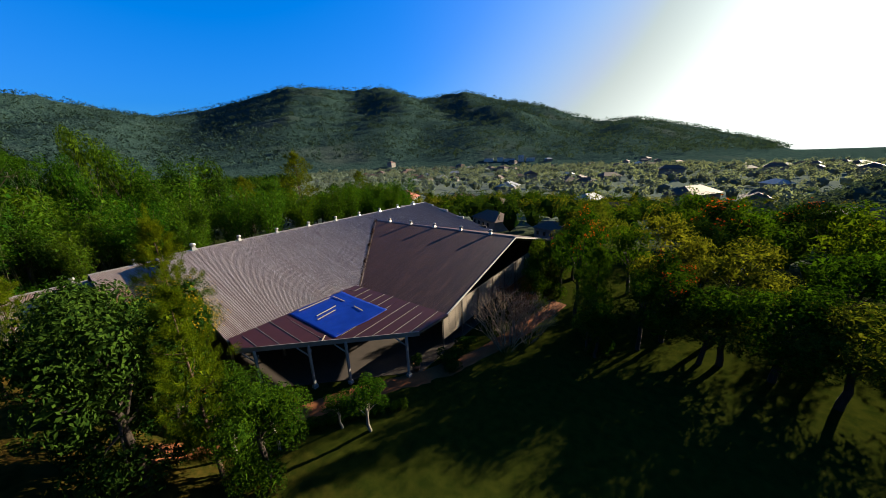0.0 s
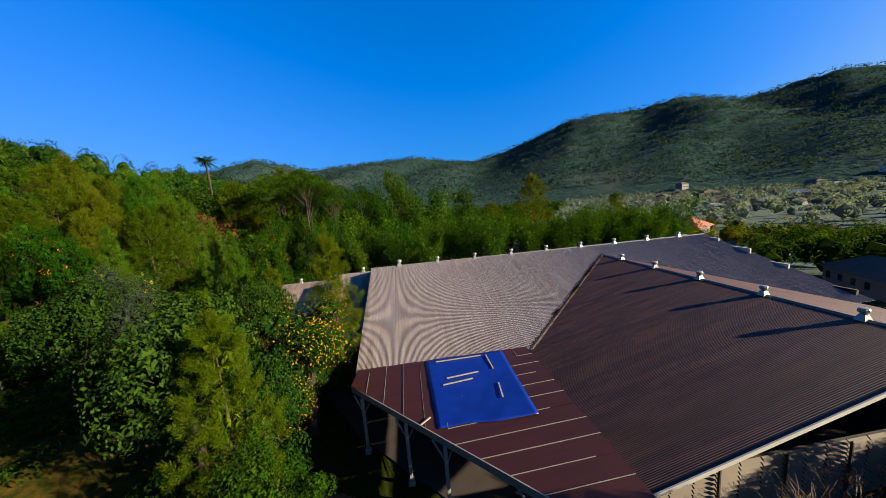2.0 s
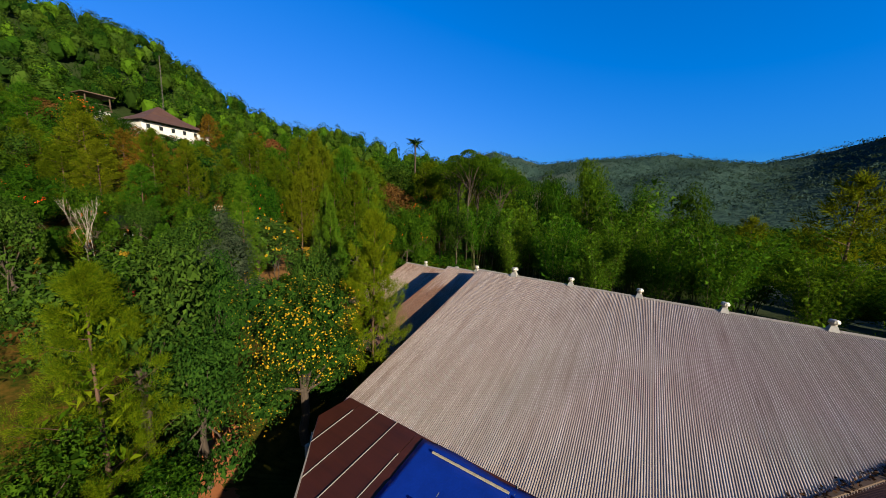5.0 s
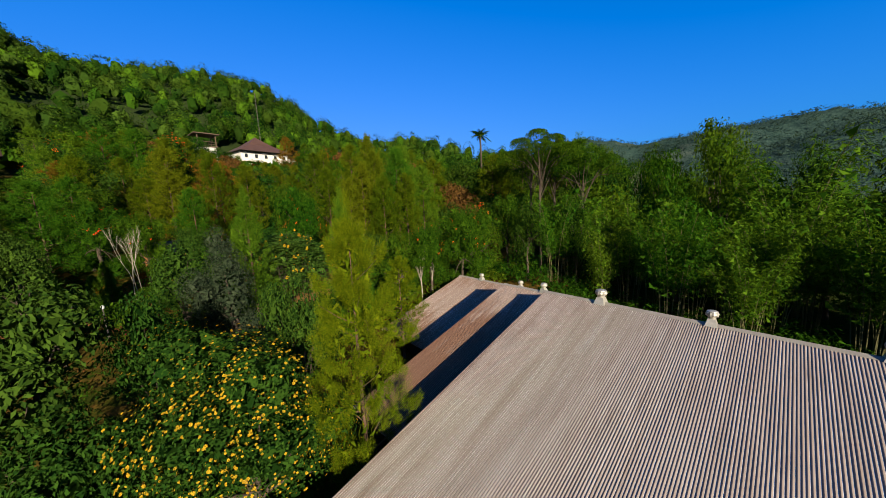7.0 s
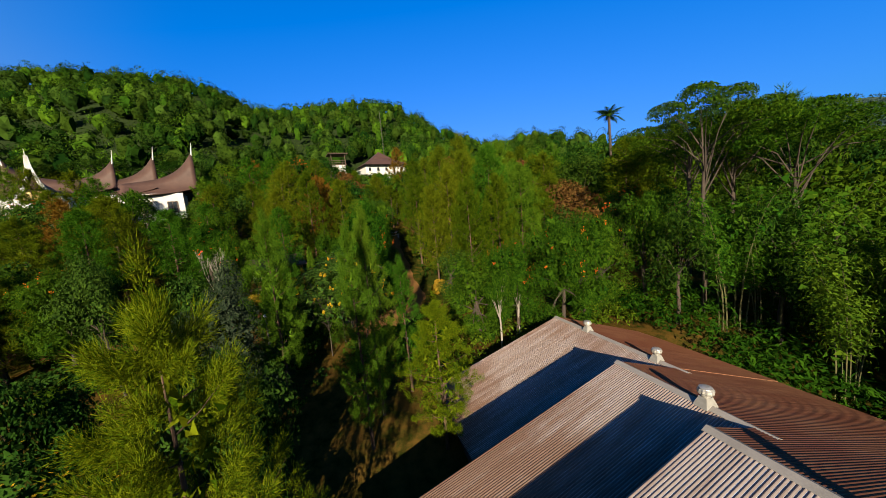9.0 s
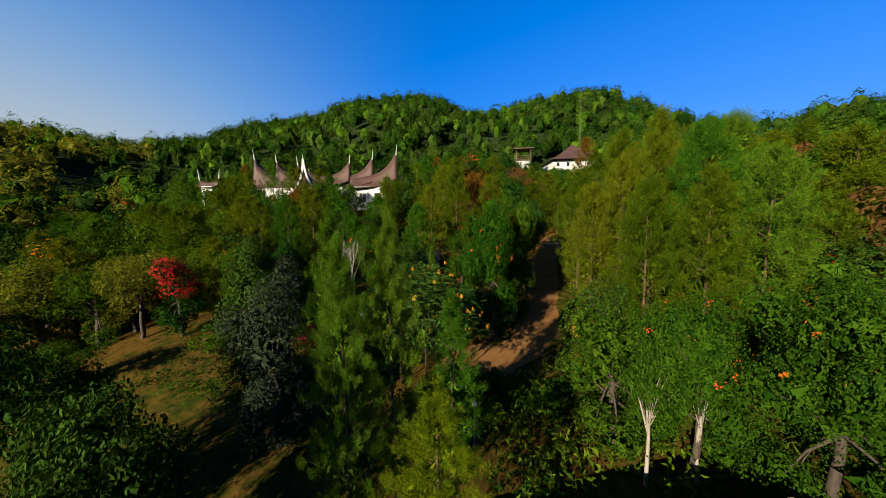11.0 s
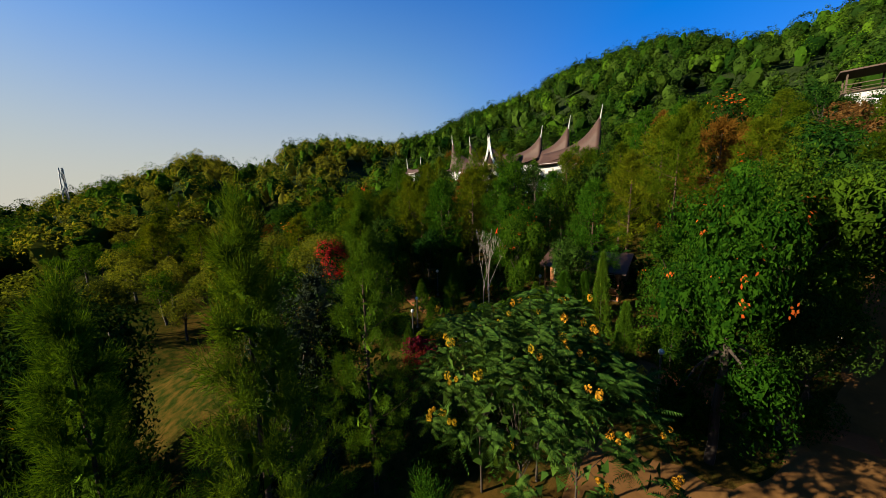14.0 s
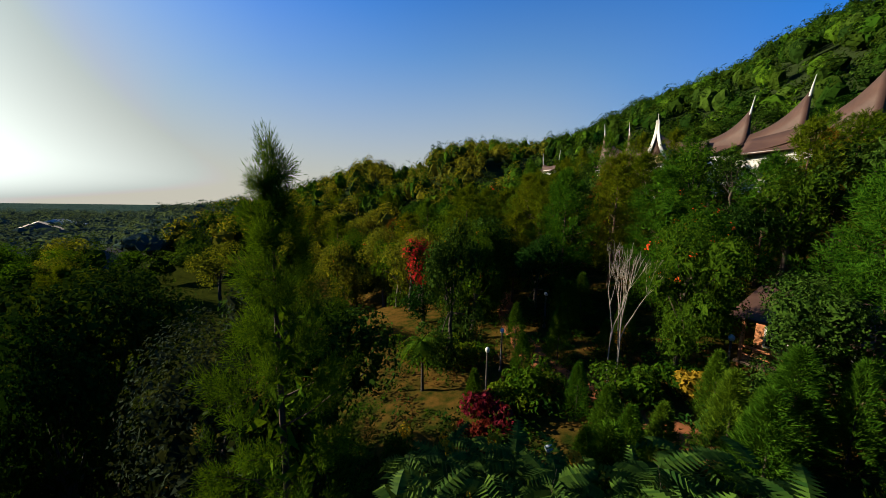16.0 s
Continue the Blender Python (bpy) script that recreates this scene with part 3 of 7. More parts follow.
def build_ground():
    radii = np.concatenate((np.linspace(0, 60, 56)[1:], np.geomspace(61.8, 520, 46), np.linspace(540, 2100, 54), np.geomspace(2200, 4700, 14)))
    na = 372
    a = np.arange(na) * 2 * np.pi / na
    x = CENTRE[0] + radii[:, None] * np.cos(a)
    y = CENTRE[1] + radii[:, None] * np.sin(a)
    z = land(x, y)
    rng = np.random.default_rng(3)
    z = z + rng.normal(0, 1, z.shape) * (0.02 + 3.5 * smooth(700, 1500, radii)[:, None] * (z > 20))
    z = z - 0.0
    v = np.concatenate((np.array([[CENTRE[0], CENTRE[1], 0.0]]), np.stack((x, y, z), -1).reshape(-1, 3)))
    i = np.arange(len(radii) - 1)[:, None] * na + 1
    k = np.arange(na)[None]
    k2 = (k + 1) % na
    quads = np.stack((i + k, i + na + k, i + na + k2, i + k2), -1).reshape(-1, 4)
    fan = np.stack((np.zeros(na, dtype=int), 1 + np.arange(na), 1 + (np.arange(na) + 1) % na), -1)
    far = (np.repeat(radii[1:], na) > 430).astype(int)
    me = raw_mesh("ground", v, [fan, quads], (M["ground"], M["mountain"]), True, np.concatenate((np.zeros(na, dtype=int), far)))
    tagged(new("ground", me), "grass and brown earth rising to wooded hills", "ground", kind="structure")


build_ground()


def strip(name, line, width, material, lift, label, category):
    """A way laid on the ground along line."""
    pts = [Vector((x, y, 0)) for x, y in line]
    fine = []
    for p0, p1 in zip(pts, pts[1:]):
        n = max(2, int((p1 - p0).length / 0.8))
        fine += [p0.lerp(p1, k / n) for k in range(n)]
    fine.append(pts[-1])
    for _ in range(6):
        fine = [fine[0]] + [(a + b * 2 + c) / 4 for a, b, c in zip(fine, fine[1:], fine[2:])] + [fine[-1]]
    across = 7
    v = []
    for i, p in enumerate(fine):
        d = (fine[min(i + 1, len(fine) - 1)] - fine[max(i - 1, 0)]).normalized()
        s = Vector((-d.y, d.x, 0))
        w = width * (1 + 0.10 * math.sin(i * 0.7) + 0.06 * math.sin(i * 1.9))
        for k in range(across):
            q = p + s * w * (k / (across - 1) - 0.5)
            edge = 0.10 if k in (0, across - 1) else 0
            v.append((q.x, q.y, ground_z(q.x, q.y) + lift - edge))
    f = [(i * across + k, (i + 1) * across + k, (i + 1) * across + k + 1, i * across + k + 1) for i in range(len(fine) - 1) for k in range(across - 1)]
    return tagged(new(name, raw_mesh(name, v, np.array(f), (M[material],), True)), label, category, kind="structure")


ROAD = [(-29.4, -33.5), (-29.0, -31), (-28.4, -22), (-28.0, -16.5), (-26.6, -12.4), (-24.2, -11.0), (-21.8, -10.4)]
strip("road", ROAD, 3.4, "road", 0.05, "brown unpaved garden road with wheel-worn gravel", "road")
strip("path", [(1.0, -16.0), (-5.0, -13.8), (-11.0, -13.6), (-16.5, -15.9), (-22.0, -16.4), (-28.0, -18.0)], 1.3, "soil", 0.06, "narrow reddish earth path through the garden beds", "path")
strip("forecourt_path", [(-13.0, 3.4), (-11.3, 6.6), (-9.3, 10.8), (-7.5, 14.0), (-4.3, 18.6), (-2.4, 24.0), (-0.5, 34.0)], 1.7, "soil", 0.05, "bare reddish earth strip beside the hall", "path")

# ================= the hall =================
PITCH = 0.0762
EAST, WEST, WING = 0.278, 0.37, 0.25       # fall of the roof slopes
ROOF = {"main": (-29.1, 7.35, 9.3, 47.5), "step": (-30.94, 6.67, 5.3, 9.75), "low": (-34.17, 5.5, -2.05, 5.75)}   # ridge x, ridge z, from y, to y
hall = root("hall", pose(-22, 20, 0), "long low hall with grey corrugated roofs and rusty porch", "hall")


def profiled(name, waves, length, material, thick=0.012, deep=0.0098, seed=0):
    """A corrugated sheet: waves along +x from 0, running down along -y by length; z up. No two waves are quite alike."""
    r = np.random.default_rng(seed)
    seg = 6
    n = waves * seg + 1
    wide = r.uniform(0.95, 1.05, waves)
    edge = np.concatenate(([0], np.cumsum(wide / wide.sum()))) * waves * PITCH
    k = np.arange(n) / seg
    xs = np.interp(k, np.arange(waves + 1), edge)
    zs = deep * np.cos(k * 2 * np.pi) * np.repeat(r.uniform(0.88, 1.10, waves), seg)[np.minimum(np.arange(n), waves * seg - 1)]
    v = np.concatenate([np.stack((xs, np.full(n, y), zs + dz), -1) for dz in (0, -thick) for y in (0, -length)])
    i = np.arange(n - 1)
    top = np.stack((i, i + n, i + n + 1, i + 1), -1)
    low = np.stack((i + 2 * n, i + 2 * n + 1, i + 3 * n + 1, i + 3 * n), -1)
    end = np.stack((i + n, i + 3 * n, i + 3 * n + 1, i + n + 1), -1)
    return raw_mesh(name, v, np.concatenate((top, low, end)), (M[material],), False)


def sheet_slope(name, a, along, down, run, length, material, parent, label):
    """One roof slope: sheets side by side from a along the ridge, each as long as the slope."""
    along, down = Vector(along).normalized(), Vector(down).normalized()
    up = along.cross(-down).normalized()
    slope = under(tagged(new(name), label), parent)
    slope.matrix_parent_inverse = parent.matrix_basis.inverted()
    slope.empty_display_size = 0.3
    waves = 10
    kinds = [profiled("sheet", waves, length, material, deep=0.006 if material == "sheet_wing" else 0.0098, seed=k) for k in range(6)]
    count = int(round(run / (waves * PITCH)))
    step = run / count
    for i in range(count):
        ob = new("sheet", kinds[random.randrange(6)])
        m = Matrix((along, -down, up)).transposed().to_4x4()
        m.translation = Vector(a) + along * i * step + up * 0.001 * random.uniform(-1, 1)
        ob.parent = slope
        ob.matrix_basis = m @ Matrix.Diagonal((step / (waves * PITCH) * 1.004, 1, 1, 1))
    return slope


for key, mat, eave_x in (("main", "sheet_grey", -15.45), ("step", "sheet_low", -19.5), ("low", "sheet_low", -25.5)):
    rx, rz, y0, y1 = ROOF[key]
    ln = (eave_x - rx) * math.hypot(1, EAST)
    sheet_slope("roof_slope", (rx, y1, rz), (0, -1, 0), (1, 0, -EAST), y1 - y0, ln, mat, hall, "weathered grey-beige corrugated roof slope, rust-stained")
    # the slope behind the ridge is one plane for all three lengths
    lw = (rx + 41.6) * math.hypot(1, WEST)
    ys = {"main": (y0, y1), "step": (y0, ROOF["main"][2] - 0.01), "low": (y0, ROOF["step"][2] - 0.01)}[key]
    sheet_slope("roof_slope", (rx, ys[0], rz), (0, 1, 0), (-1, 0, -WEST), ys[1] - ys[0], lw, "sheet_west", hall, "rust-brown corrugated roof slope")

WX, WY, WZ = -5.25, 33.25, 6.70            # wing: gable end, ridge line, ridge height
HALF = 12.99
sheet_slope("roof_slope", (-28.0, WY, WZ), (1, 0, 0), (0, -1, -WING), WX + 28.0, HALF * math.hypot(1, WING), "sheet_wing", hall, "dark brown-grey corrugated wing roof, stained, with shade put into its colour")
sheet_slope("roof_slope", (WX, WY, WZ), (-1, 0, 0), (0, 1, -WING), WX + 28.0, HALF * math.hypot(1, WING), "sheet_wing", hall, "dark brown-grey corrugated wing roof, stained, with shade put into its colour")


def hall_part(name, bm, material, label="", smooth=False):
    ob = part(name, bm, material, hall, label, smooth)
    ob.matrix_parent_inverse = hall.matrix_basis.inverted()
    return ob


def cap(a, b, fall_l, fall_r, width=0.17, rise=0.05):
    """A bent ridge cap from a to b."""
    a, b = Vector(a), Vector(b)
    d = (b - a).normalized()
    s = Vector((-d.y, d.x, 0))
    bm = bmesh.new()
    rows = []
    for p in (a, b):
        row = [p + s * width + Vector((0, 0, -fall_l * width + 0.022)), p + Vector((0, 0, rise)), p - s * width + Vector((0, 0, -fall_r * width + 0.022))]
        row += [q - Vector((0, 0, 0.02)) for q in reversed(row)]
        rows.append([bm.verts.new(q) for q in row])
    for i in range(6):
        j = (i + 1) % 6
        bm.faces.new((rows[0][i], rows[0][j], rows[1][j], rows[1][i]))
    bm.faces.new(rows[0][::-1]), bm.faces.new(rows[1])
    return bm


for key in ROOF:
    rx, rz, y0, y1 = ROOF[key]
    hall_part("ridge_cap", cap((rx, y0 - 0.03, rz), (rx, y1, rz), WEST, EAST), "flashing", "grey bent-metal ridge cap")
hall_part("ridge_cap", cap((-27.0, WY, WZ), (WX, WY, WZ), WING, WING), "ridge_cap", "brownish bent-metal ridge cap")

# verges: thin boards along the open roof ends
for key in ROOF:
    rx, rz, y0, y1 = ROOF[key]
    ex = {"main": -15.45, "step": -19.5, "low": -25.5}[key]
    bm = bmesh.new()
    beam(bm, (rx, y0 + 0.03, rz - 0.06), (ex, y0 + 0.03, rz - 0.06 - (ex - rx) * EAST), 0.05, 0.12)
    hall_part("verge_board", bm, "flashing", "grey verge flashing at the roof's end")
    # upright sheeting that closes the step under the higher roof
    bm = bmesh.new()
    drop = {"main": 1.25, "step": 2.3, "low": 3.0}[key]
    o = [(rx - 1.5, rz - 1.5 * WEST - 0.1), (rx, rz - 0.1), (ex - 0.4, rz - (ex - 0.4 - rx) * EAST - 0.1), (ex - 0.4, rz - (ex - rx) * EAST - drop), (rx - 1.5, rz - drop - 0.8)]
    lo, hi = [bm.verts.new((x, y0 + 0.10, z)) for x, z in o], [bm.verts.new((x, y0 + 0.14, z)) for x, z in o]
    bm.faces.new(lo), bm.faces.new(hi[::-1])
    for i in range(5):
        bm.faces.new((lo[i], hi[i], hi[(i + 1) % 5], lo[(i + 1) % 5]))
    hall_part("step_infill", bm, "sheet_wall", "upright sheeting closing the step between the roofs")
bm = bmesh.new()
for s in (-1, 1):
    beam(bm, (WX + 0.03, WY, WZ - 0.03), (WX + 0.03, WY + s * HALF, WZ - 0.03 - HALF * WING), 0.05, 0.16)
hall_part("verge_board", bm, "verge", "pale painted verge board along the wing gable")
bm = bmesh.new()
beam(bm, (-15.45, 9.3, 3.50), (-15.45, 20.2, 3.50), 0.04, 0.10)
hall_part("eave_board", bm, "steel_dark")
# valley gutter between the two roofs
bm = bmesh.new()
beam(bm, (-15.35, 20.4, 3.56), (-26.7, 33.2, 6.74), 0.13, 0.06)
hall_part("valley_gutter", bm, "wood_dark", "dark leaf-choked valley gutter")
rng = np.random.default_rng(7)
u = rng.uniform(0, 1, 900) ** 0.8
for c in (0.28, 0.52, 0.74):
    u[rng.integers(0, 900, 130)] = c + rng.normal(0, 0.02, 130)
pos = np.array([-15.47, 20.42, 3.63]) + u[:, None] * np.array([-11.35, 12.8, 3.18]) + rng.normal(0, 1, (900, 3)) * [0.12, 0.10, 0.012]
litter = leaf_quads(rng, pos, np.tile([0.1, 0.0, 1.0], (900, 1)), 0.13, 0.07)
fallen = under(new("leaf_litter", raw_mesh("leaf_litter", litter[0], litter[1], (M["leaf_litter"],))), hall)
fallen.matrix_parent_inverse = hall.matrix_basis.inverted()
tagged(fallen, "dark fallen leaves caught along the valley", "", "", "stuff")

# porch roof in the corner: two planes of rusty sheets that meet in a valley
A, B, C, D, E, F = (-15.7, 9.45), (-14.2, 9.25), (-9.4, 13.75), (-15.7, 20.26), (-5.4, 17.4), (-5.0, 20.26)


def clip(poly, axis, lo, hi):
    for bound, keep in ((lo, 1), (hi, -1)):
        out = []
        for p, q in zip(poly, poly[1:] + poly[:1]):
            dp, dq = keep * (p[axis] - bound), keep * (q[axis] - bound)
            if dp >= 0:
                out.append(p)
            if dp * dq < 0:
                k = dp / (dp - dq)
                out.append((p[0] + (q[0] - p[0]) * k, p[1] + (q[1] - p[1]) * k))
        poly = out
        if len(poly) < 3:
            return []
    return poly


def porch_z(x, y):
    left = 3.62 - 0.30 * (x + 15.7) / 6.3
    right = 3.62 - 0.30 * (20.26 - y) / 6.51
    return max(left, right) + 0.03


porch = under(tagged(new("porch_roof"), "low porch roof of rust-red metal sheets"), hall)
porch.matrix_parent_inverse = hall.matrix_basis.inverted()
seams = []
for poly, axis, lo, hi in (([A, B, C, D], 1, 9.2, 20.3), ([D, C, E, F], 0, -15.7, -4.9)):
    n = 11
    for i in range(n):
        a, b = lo + (hi - lo) * i / n, lo + (hi - lo) * (i + 1) / n
        piece = clip(poly, axis, a, b - 0.02)
        if len(piece) < 3:
            continue
        bm = bmesh.new()
        lift = 0.012 * (i % 2)
        top = [bm.verts.new((x, y, porch_z(x, y) + lift)) for x, y in piece]
        low = [bm.verts.new((x, y, porch_z(x, y) + lift - 0.012)) for x, y in piece]
        bm.faces.new(top), bm.faces.new(low[::-1])
        for k in range(len(piece)):
            bm.faces.new((low[k], low[(k + 1) % len(piece)], top[(k + 1) % len(piece)], top[k]))
        bmesh.ops.recalc_face_normals(bm, faces=bm.faces)
        part("sheet", bm, "sheet_rust", porch)
        seam = [p for p in piece if abs(p[axis] - (b - 0.02)) < 0.01]
        if len(seam) == 2:
            seams.append(seam)
for k, (p, q) in enumerate(seams):
    bm = bmesh.new()
    q = (p[0] + (q[0] - p[0]) * (1.0 if k % 3 else 0.8), p[1] + (q[1] - p[1]) * (1.0 if k % 3 else 0.8))
    beam(bm, (*p, porch_z(*p) + 0.022), (*q, porch_z(*q) + 0.022), 0.018, 0.03)
    part("seam_strip", bm, "flashing", porch, "thin pale strip over the seam of two sheets")
bm = bmesh.new()
beam(bm, (*B, 3.36), (*E, 3.36), 0.05, 0.34)
hall_part("fascia", bm, "flashing", "grey fascia board along the porch edge")
bm = bmesh.new()
beam(bm, (*E, 3.42), (*F, 3.55), 0.05, 0.14)
hall_part("fascia", bm, "steel_dark")

# porch posts with brackets
for x, y in ((-13.2, 9.95), (-10.75, 12.3), (-9.0, 13.95), (-6.05, 16.75)):
    bm = bmesh.new()
    box(bm, (x - 0.08, y - 0.08, 0), (x + 0.08, y + 0.08, 3.3), 0.015)
    beam(bm, (x, y, 2.5), (x - 0.55, y - 0.5, 3.22), 0.07)
    beam(bm, (x, y, 2.35), (x - 0.28, y + 0.3, 2.75), 0.05)
    box(bm, (x - 0.16, y - 0.16, 0), (x + 0.16, y + 0.16, 0.25), 0.02)
    hall_part("porch_post", bm, "post", "peeling grey-white timber porch post with bracket")

# gable wall of the wing: sheeting panels between posts, open above and below
bm_n = 20
for i in range(bm_n):
    y0 = 20.55 + i * 0.925
    bm = bmesh.new()
    rows = 13
    prev = None
    for r in range(rows * 2 + 1):
        z = 0.95 + (2.45 * r / (rows * 2))
        off = 0.055 * (1 if r % 2 else -1)
        cur = [bm.verts.new((WX - 0.55 + off, y0 + 0.02, z)), bm.verts.new((WX - 0.55 + off, y0 + 0.89, z))]
        if prev:
            bm.faces.new((prev[0], prev[1], cur[1], cur[0]))
        prev = cur
    ext = bmesh.ops.extrude_face_region(bm, geom=bm.faces[:])
    for v in ext["geom"]:
        if isinstance(v, bmesh.types.BMVert):
            v.co.x -= 0.02
    bmesh.ops.recalc_face_normals(bm, faces=bm.faces)
    hall_part("wall_panel", bm, "sheet_wall", "pale ribbed metal wall panel")
for i in range(8):
    y0 = 20.53 + i * 2.775
    hall_part("wall_post", boxes(((WX - 0.48, y0 - 0.04, 0), (WX - 0.40, y0 + 0.04, 3.46)), bevel=0.01), "steel_dark")
bm = bmesh.new()
for s in (-1, 1):
    beam(bm, (WX - 0.7, WY, WZ - 0.35), (WX - 0.7, WY + s * 12.6, WZ - 0.35 - 12.6 * WING), 0.10, 0.16)
beam(bm, (WX - 0.7, WY - 12.5, 3.3), (WX - 0.7, WY + 12.5, 3.3), 0.10, 0.14)
hall_part("gable_truss", bm, "steel_dark", "dark steel truss in the open gable")
bm = bmesh.new()
for i in range(6):
    x = -8.5 - 3.4 * i
    for s in (-1, 1):
        beam(bm, (x, WY, WZ - 0.3), (x, WY + s * 12.4, WZ - 0.3 - 12.4 * WING), 0.10, 0.14)
    beam(bm, (x, WY - 12.3, 3.3), (x, WY + 12.3, 3.3), 0.1, 0.12)
hall_part("wing_trusses", bm, "steel_dark")

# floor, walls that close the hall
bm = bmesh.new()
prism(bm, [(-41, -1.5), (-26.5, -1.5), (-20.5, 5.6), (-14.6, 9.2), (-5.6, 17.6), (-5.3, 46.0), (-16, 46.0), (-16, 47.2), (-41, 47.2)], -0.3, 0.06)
hall_part("floor_slab", bm, "concrete", "bare concrete floor slab, coloured near-black for the shade indoors")
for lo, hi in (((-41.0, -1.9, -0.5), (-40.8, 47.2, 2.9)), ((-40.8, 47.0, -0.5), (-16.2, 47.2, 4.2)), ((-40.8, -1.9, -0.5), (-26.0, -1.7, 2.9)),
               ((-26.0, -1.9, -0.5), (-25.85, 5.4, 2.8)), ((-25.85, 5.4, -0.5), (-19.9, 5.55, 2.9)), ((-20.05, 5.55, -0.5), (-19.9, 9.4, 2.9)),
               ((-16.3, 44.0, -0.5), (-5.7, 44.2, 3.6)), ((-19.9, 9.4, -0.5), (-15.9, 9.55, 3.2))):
    hall_part("hall_wall", boxes((lo, hi)), "concrete", "bare rendered wall, coloured near-black for the shade under the roof")
bm = bmesh.new()
for z in (2.95, 4.2, 5.2, 6.2):
    box(bm, (-40.9 + (z - 2.9) * 2.6, 47.0, z), (-16.4 - (z - 2.9) * 3.2, 47.15, min(z + 1.2, 7.1)))
hall_part("gable_wall", bm, "plaster")
for y in np.arange(13.0, 46.0, 4.0):
    for x in (-36.5, -29.1, -21.8, -16.2):
        if x == -16.2 and y > 20:
            continue
        z = 7.2 - (x + 29.1) * EAST if x > -29.2 else 7.2 - (-29.1 - x) * WEST
        hall_part("column", boxes(((x - 0.1, y - 0.1, 0), (x + 0.1, y + 0.1, z - 0.1)), bevel=0.01), "steel_dark")


# turbine vents on the ridges
def make_vent():
    v = root("roof_vent", pose(0, 0, 0), "pale metal roof turbine vent sitting on the ridge", "roof vent", "vents along the ridges")
    bm = bmesh.new()
    lo = [bm.verts.new((x, y, -0.12)) for x, y in ((-0.36, -0.30), (0.36, -0.30), (0.36, 0.30), (-0.36, 0.30))]
    hi = [bm.verts.new((x, y, 0.26)) for x, y in ((-0.19, -0.17), (0.19, -0.17), (0.19, 0.17), (-0.19, 0.17))]
    bm.faces.new(lo[::-1]), bm.faces.new(hi)
    for i in range(4):
        bm.faces.new((lo[i], lo[(i + 1) % 4], hi[(i + 1) % 4], hi[i]))
    part("base", bm, "vent_metal", v)
    part("throat", lathe(bmesh.new(), [(0.18, 0.2), (0.20, 0.32), (0.20, 0.36)], 16), "vent_metal", v)
    prof = [(0.20, 0.36), (0.29, 0.40), (0.32, 0.48), (0.30, 0.57), (0.23, 0.62)]
    for j in range(12):
        bm = bmesh.new()
        rings = []
        for r, z in prof:
            rings.append([bm.verts.new(((r + q) * math.cos(math.pi * k / 12), (r + q) * math.sin(math.pi * k / 12), z)) for k, q in ((2 * j, -0.012), (2 * j + 1, 0.012), (2 * j + 2, -0.012))])
        for a, b in zip(rings, rings[1:]):
            for k in range(2):
                bm.faces.new((a[k], a[k + 1], b[k + 1], b[k]))
        part("fin", bm, "vent_metal", v)
    part("cap", lathe(bmesh.new(), [(0.27, 0.615), (0.26, 0.64), (0.12, 0.665), (0.02, 0.67)], 20), "vent_metal", v, "dull metal cap")
    return v


spots = [(-29.1, 12.18 + 4.0 * k, 7.40) for k in range(9)] + [(-30.94, 8.2, 6.72), (-34.17, 4.45, 5.55), (-34.17, 0.55, 5.55)] + [(-23.93 + 3.93 * k, WY, WZ + 0.05) for k in range(5)]
vent = make_vent()
for i, p in enumerate(spots):
    m = pose(*p, 0, 0, (0 if i < 12 else 90) + random.uniform(-6, 6)) @ Matrix.Diagonal((0.80, 0.80, 0.86, 1))
    if i == 0:
        vent.matrix_basis = m
    else:
        copy_thing(vent, m)

# tarpaulin weighed down with battens
TARP = [(-15.62, 13.6), (-15.6, 18.6), (-9.5, 18.4), (-9.95, 13.75)]
bm = bmesh.new()
nu, nv = 26, 22
grid = []
for i in range(nu + 1):
    row = []
    for j in range(nv + 1):
        u, v = i / nu, j / nv
        x = (1 - u) * ((1 - v) * TARP[0][0] + v * TARP[1][0]) + u * ((1 - v) * TARP[3][0] + v * TARP[2][0])
        y = (1 - u) * ((1 - v) * TARP[0][1] + v * TARP[1][1]) + u * ((1 - v) * TARP[3][1] + v * TARP[2][1])
        x += 0.05 * math.sin(9 * v + 2) * (u in (0, 1))
        z = porch_z(x, y) + 0.05 + 0.025 * noise.noise((x * 1.1, y * 1.1, 0)) + 0.02 * noise.noise((x * 4, y * 1.5, 3))
        row.append(bm.verts.new((x, y, z)))
    grid.append(row)
for i in range(nu):
    for j in range(nv):
        bm.faces.new((grid[i][j], grid[i + 1][j], grid[i + 1][j + 1], grid[i][j + 1]))
ext = bmesh.ops.extrude_face_region(bm, geom=bm.faces[:])
for v in ext["geom"]:
    if isinstance(v, bmesh.types.BMVert):
        v.co.z -= 0.012
bmesh.ops.recalc_face_normals(bm, faces=bm.faces)
tagged(part("tarpaulin", bm, "tarp", None, "", True), "creased bright blue tarpaulin spread over the rusty porch roof", "tarpaulin")
for a, b in (((-15.2, 14.26), (-15.25, 17.1)), ((-13.4, 14.67), (-13.6, 16.55)), ((-12.85, 14.4), (-13.05, 16.1)), ((-15.2, 17.42), (-13.7, 17.45)), ((-12.3, 17.35), (-11.1, 17.2)), ((-10.2, 13.0), (-10.6, 13.5))):
    bm = bmesh.new()
    beam(bm, (*a, porch_z(*a) + 0.115), (*b, porch_z(*b) + 0.115), 0.07, 0.045)
    tagged(part("batten", bm, "batten"), "pale wooden batten lying loose on the blue tarpaulin", "batten", "battens on the tarpaulin")

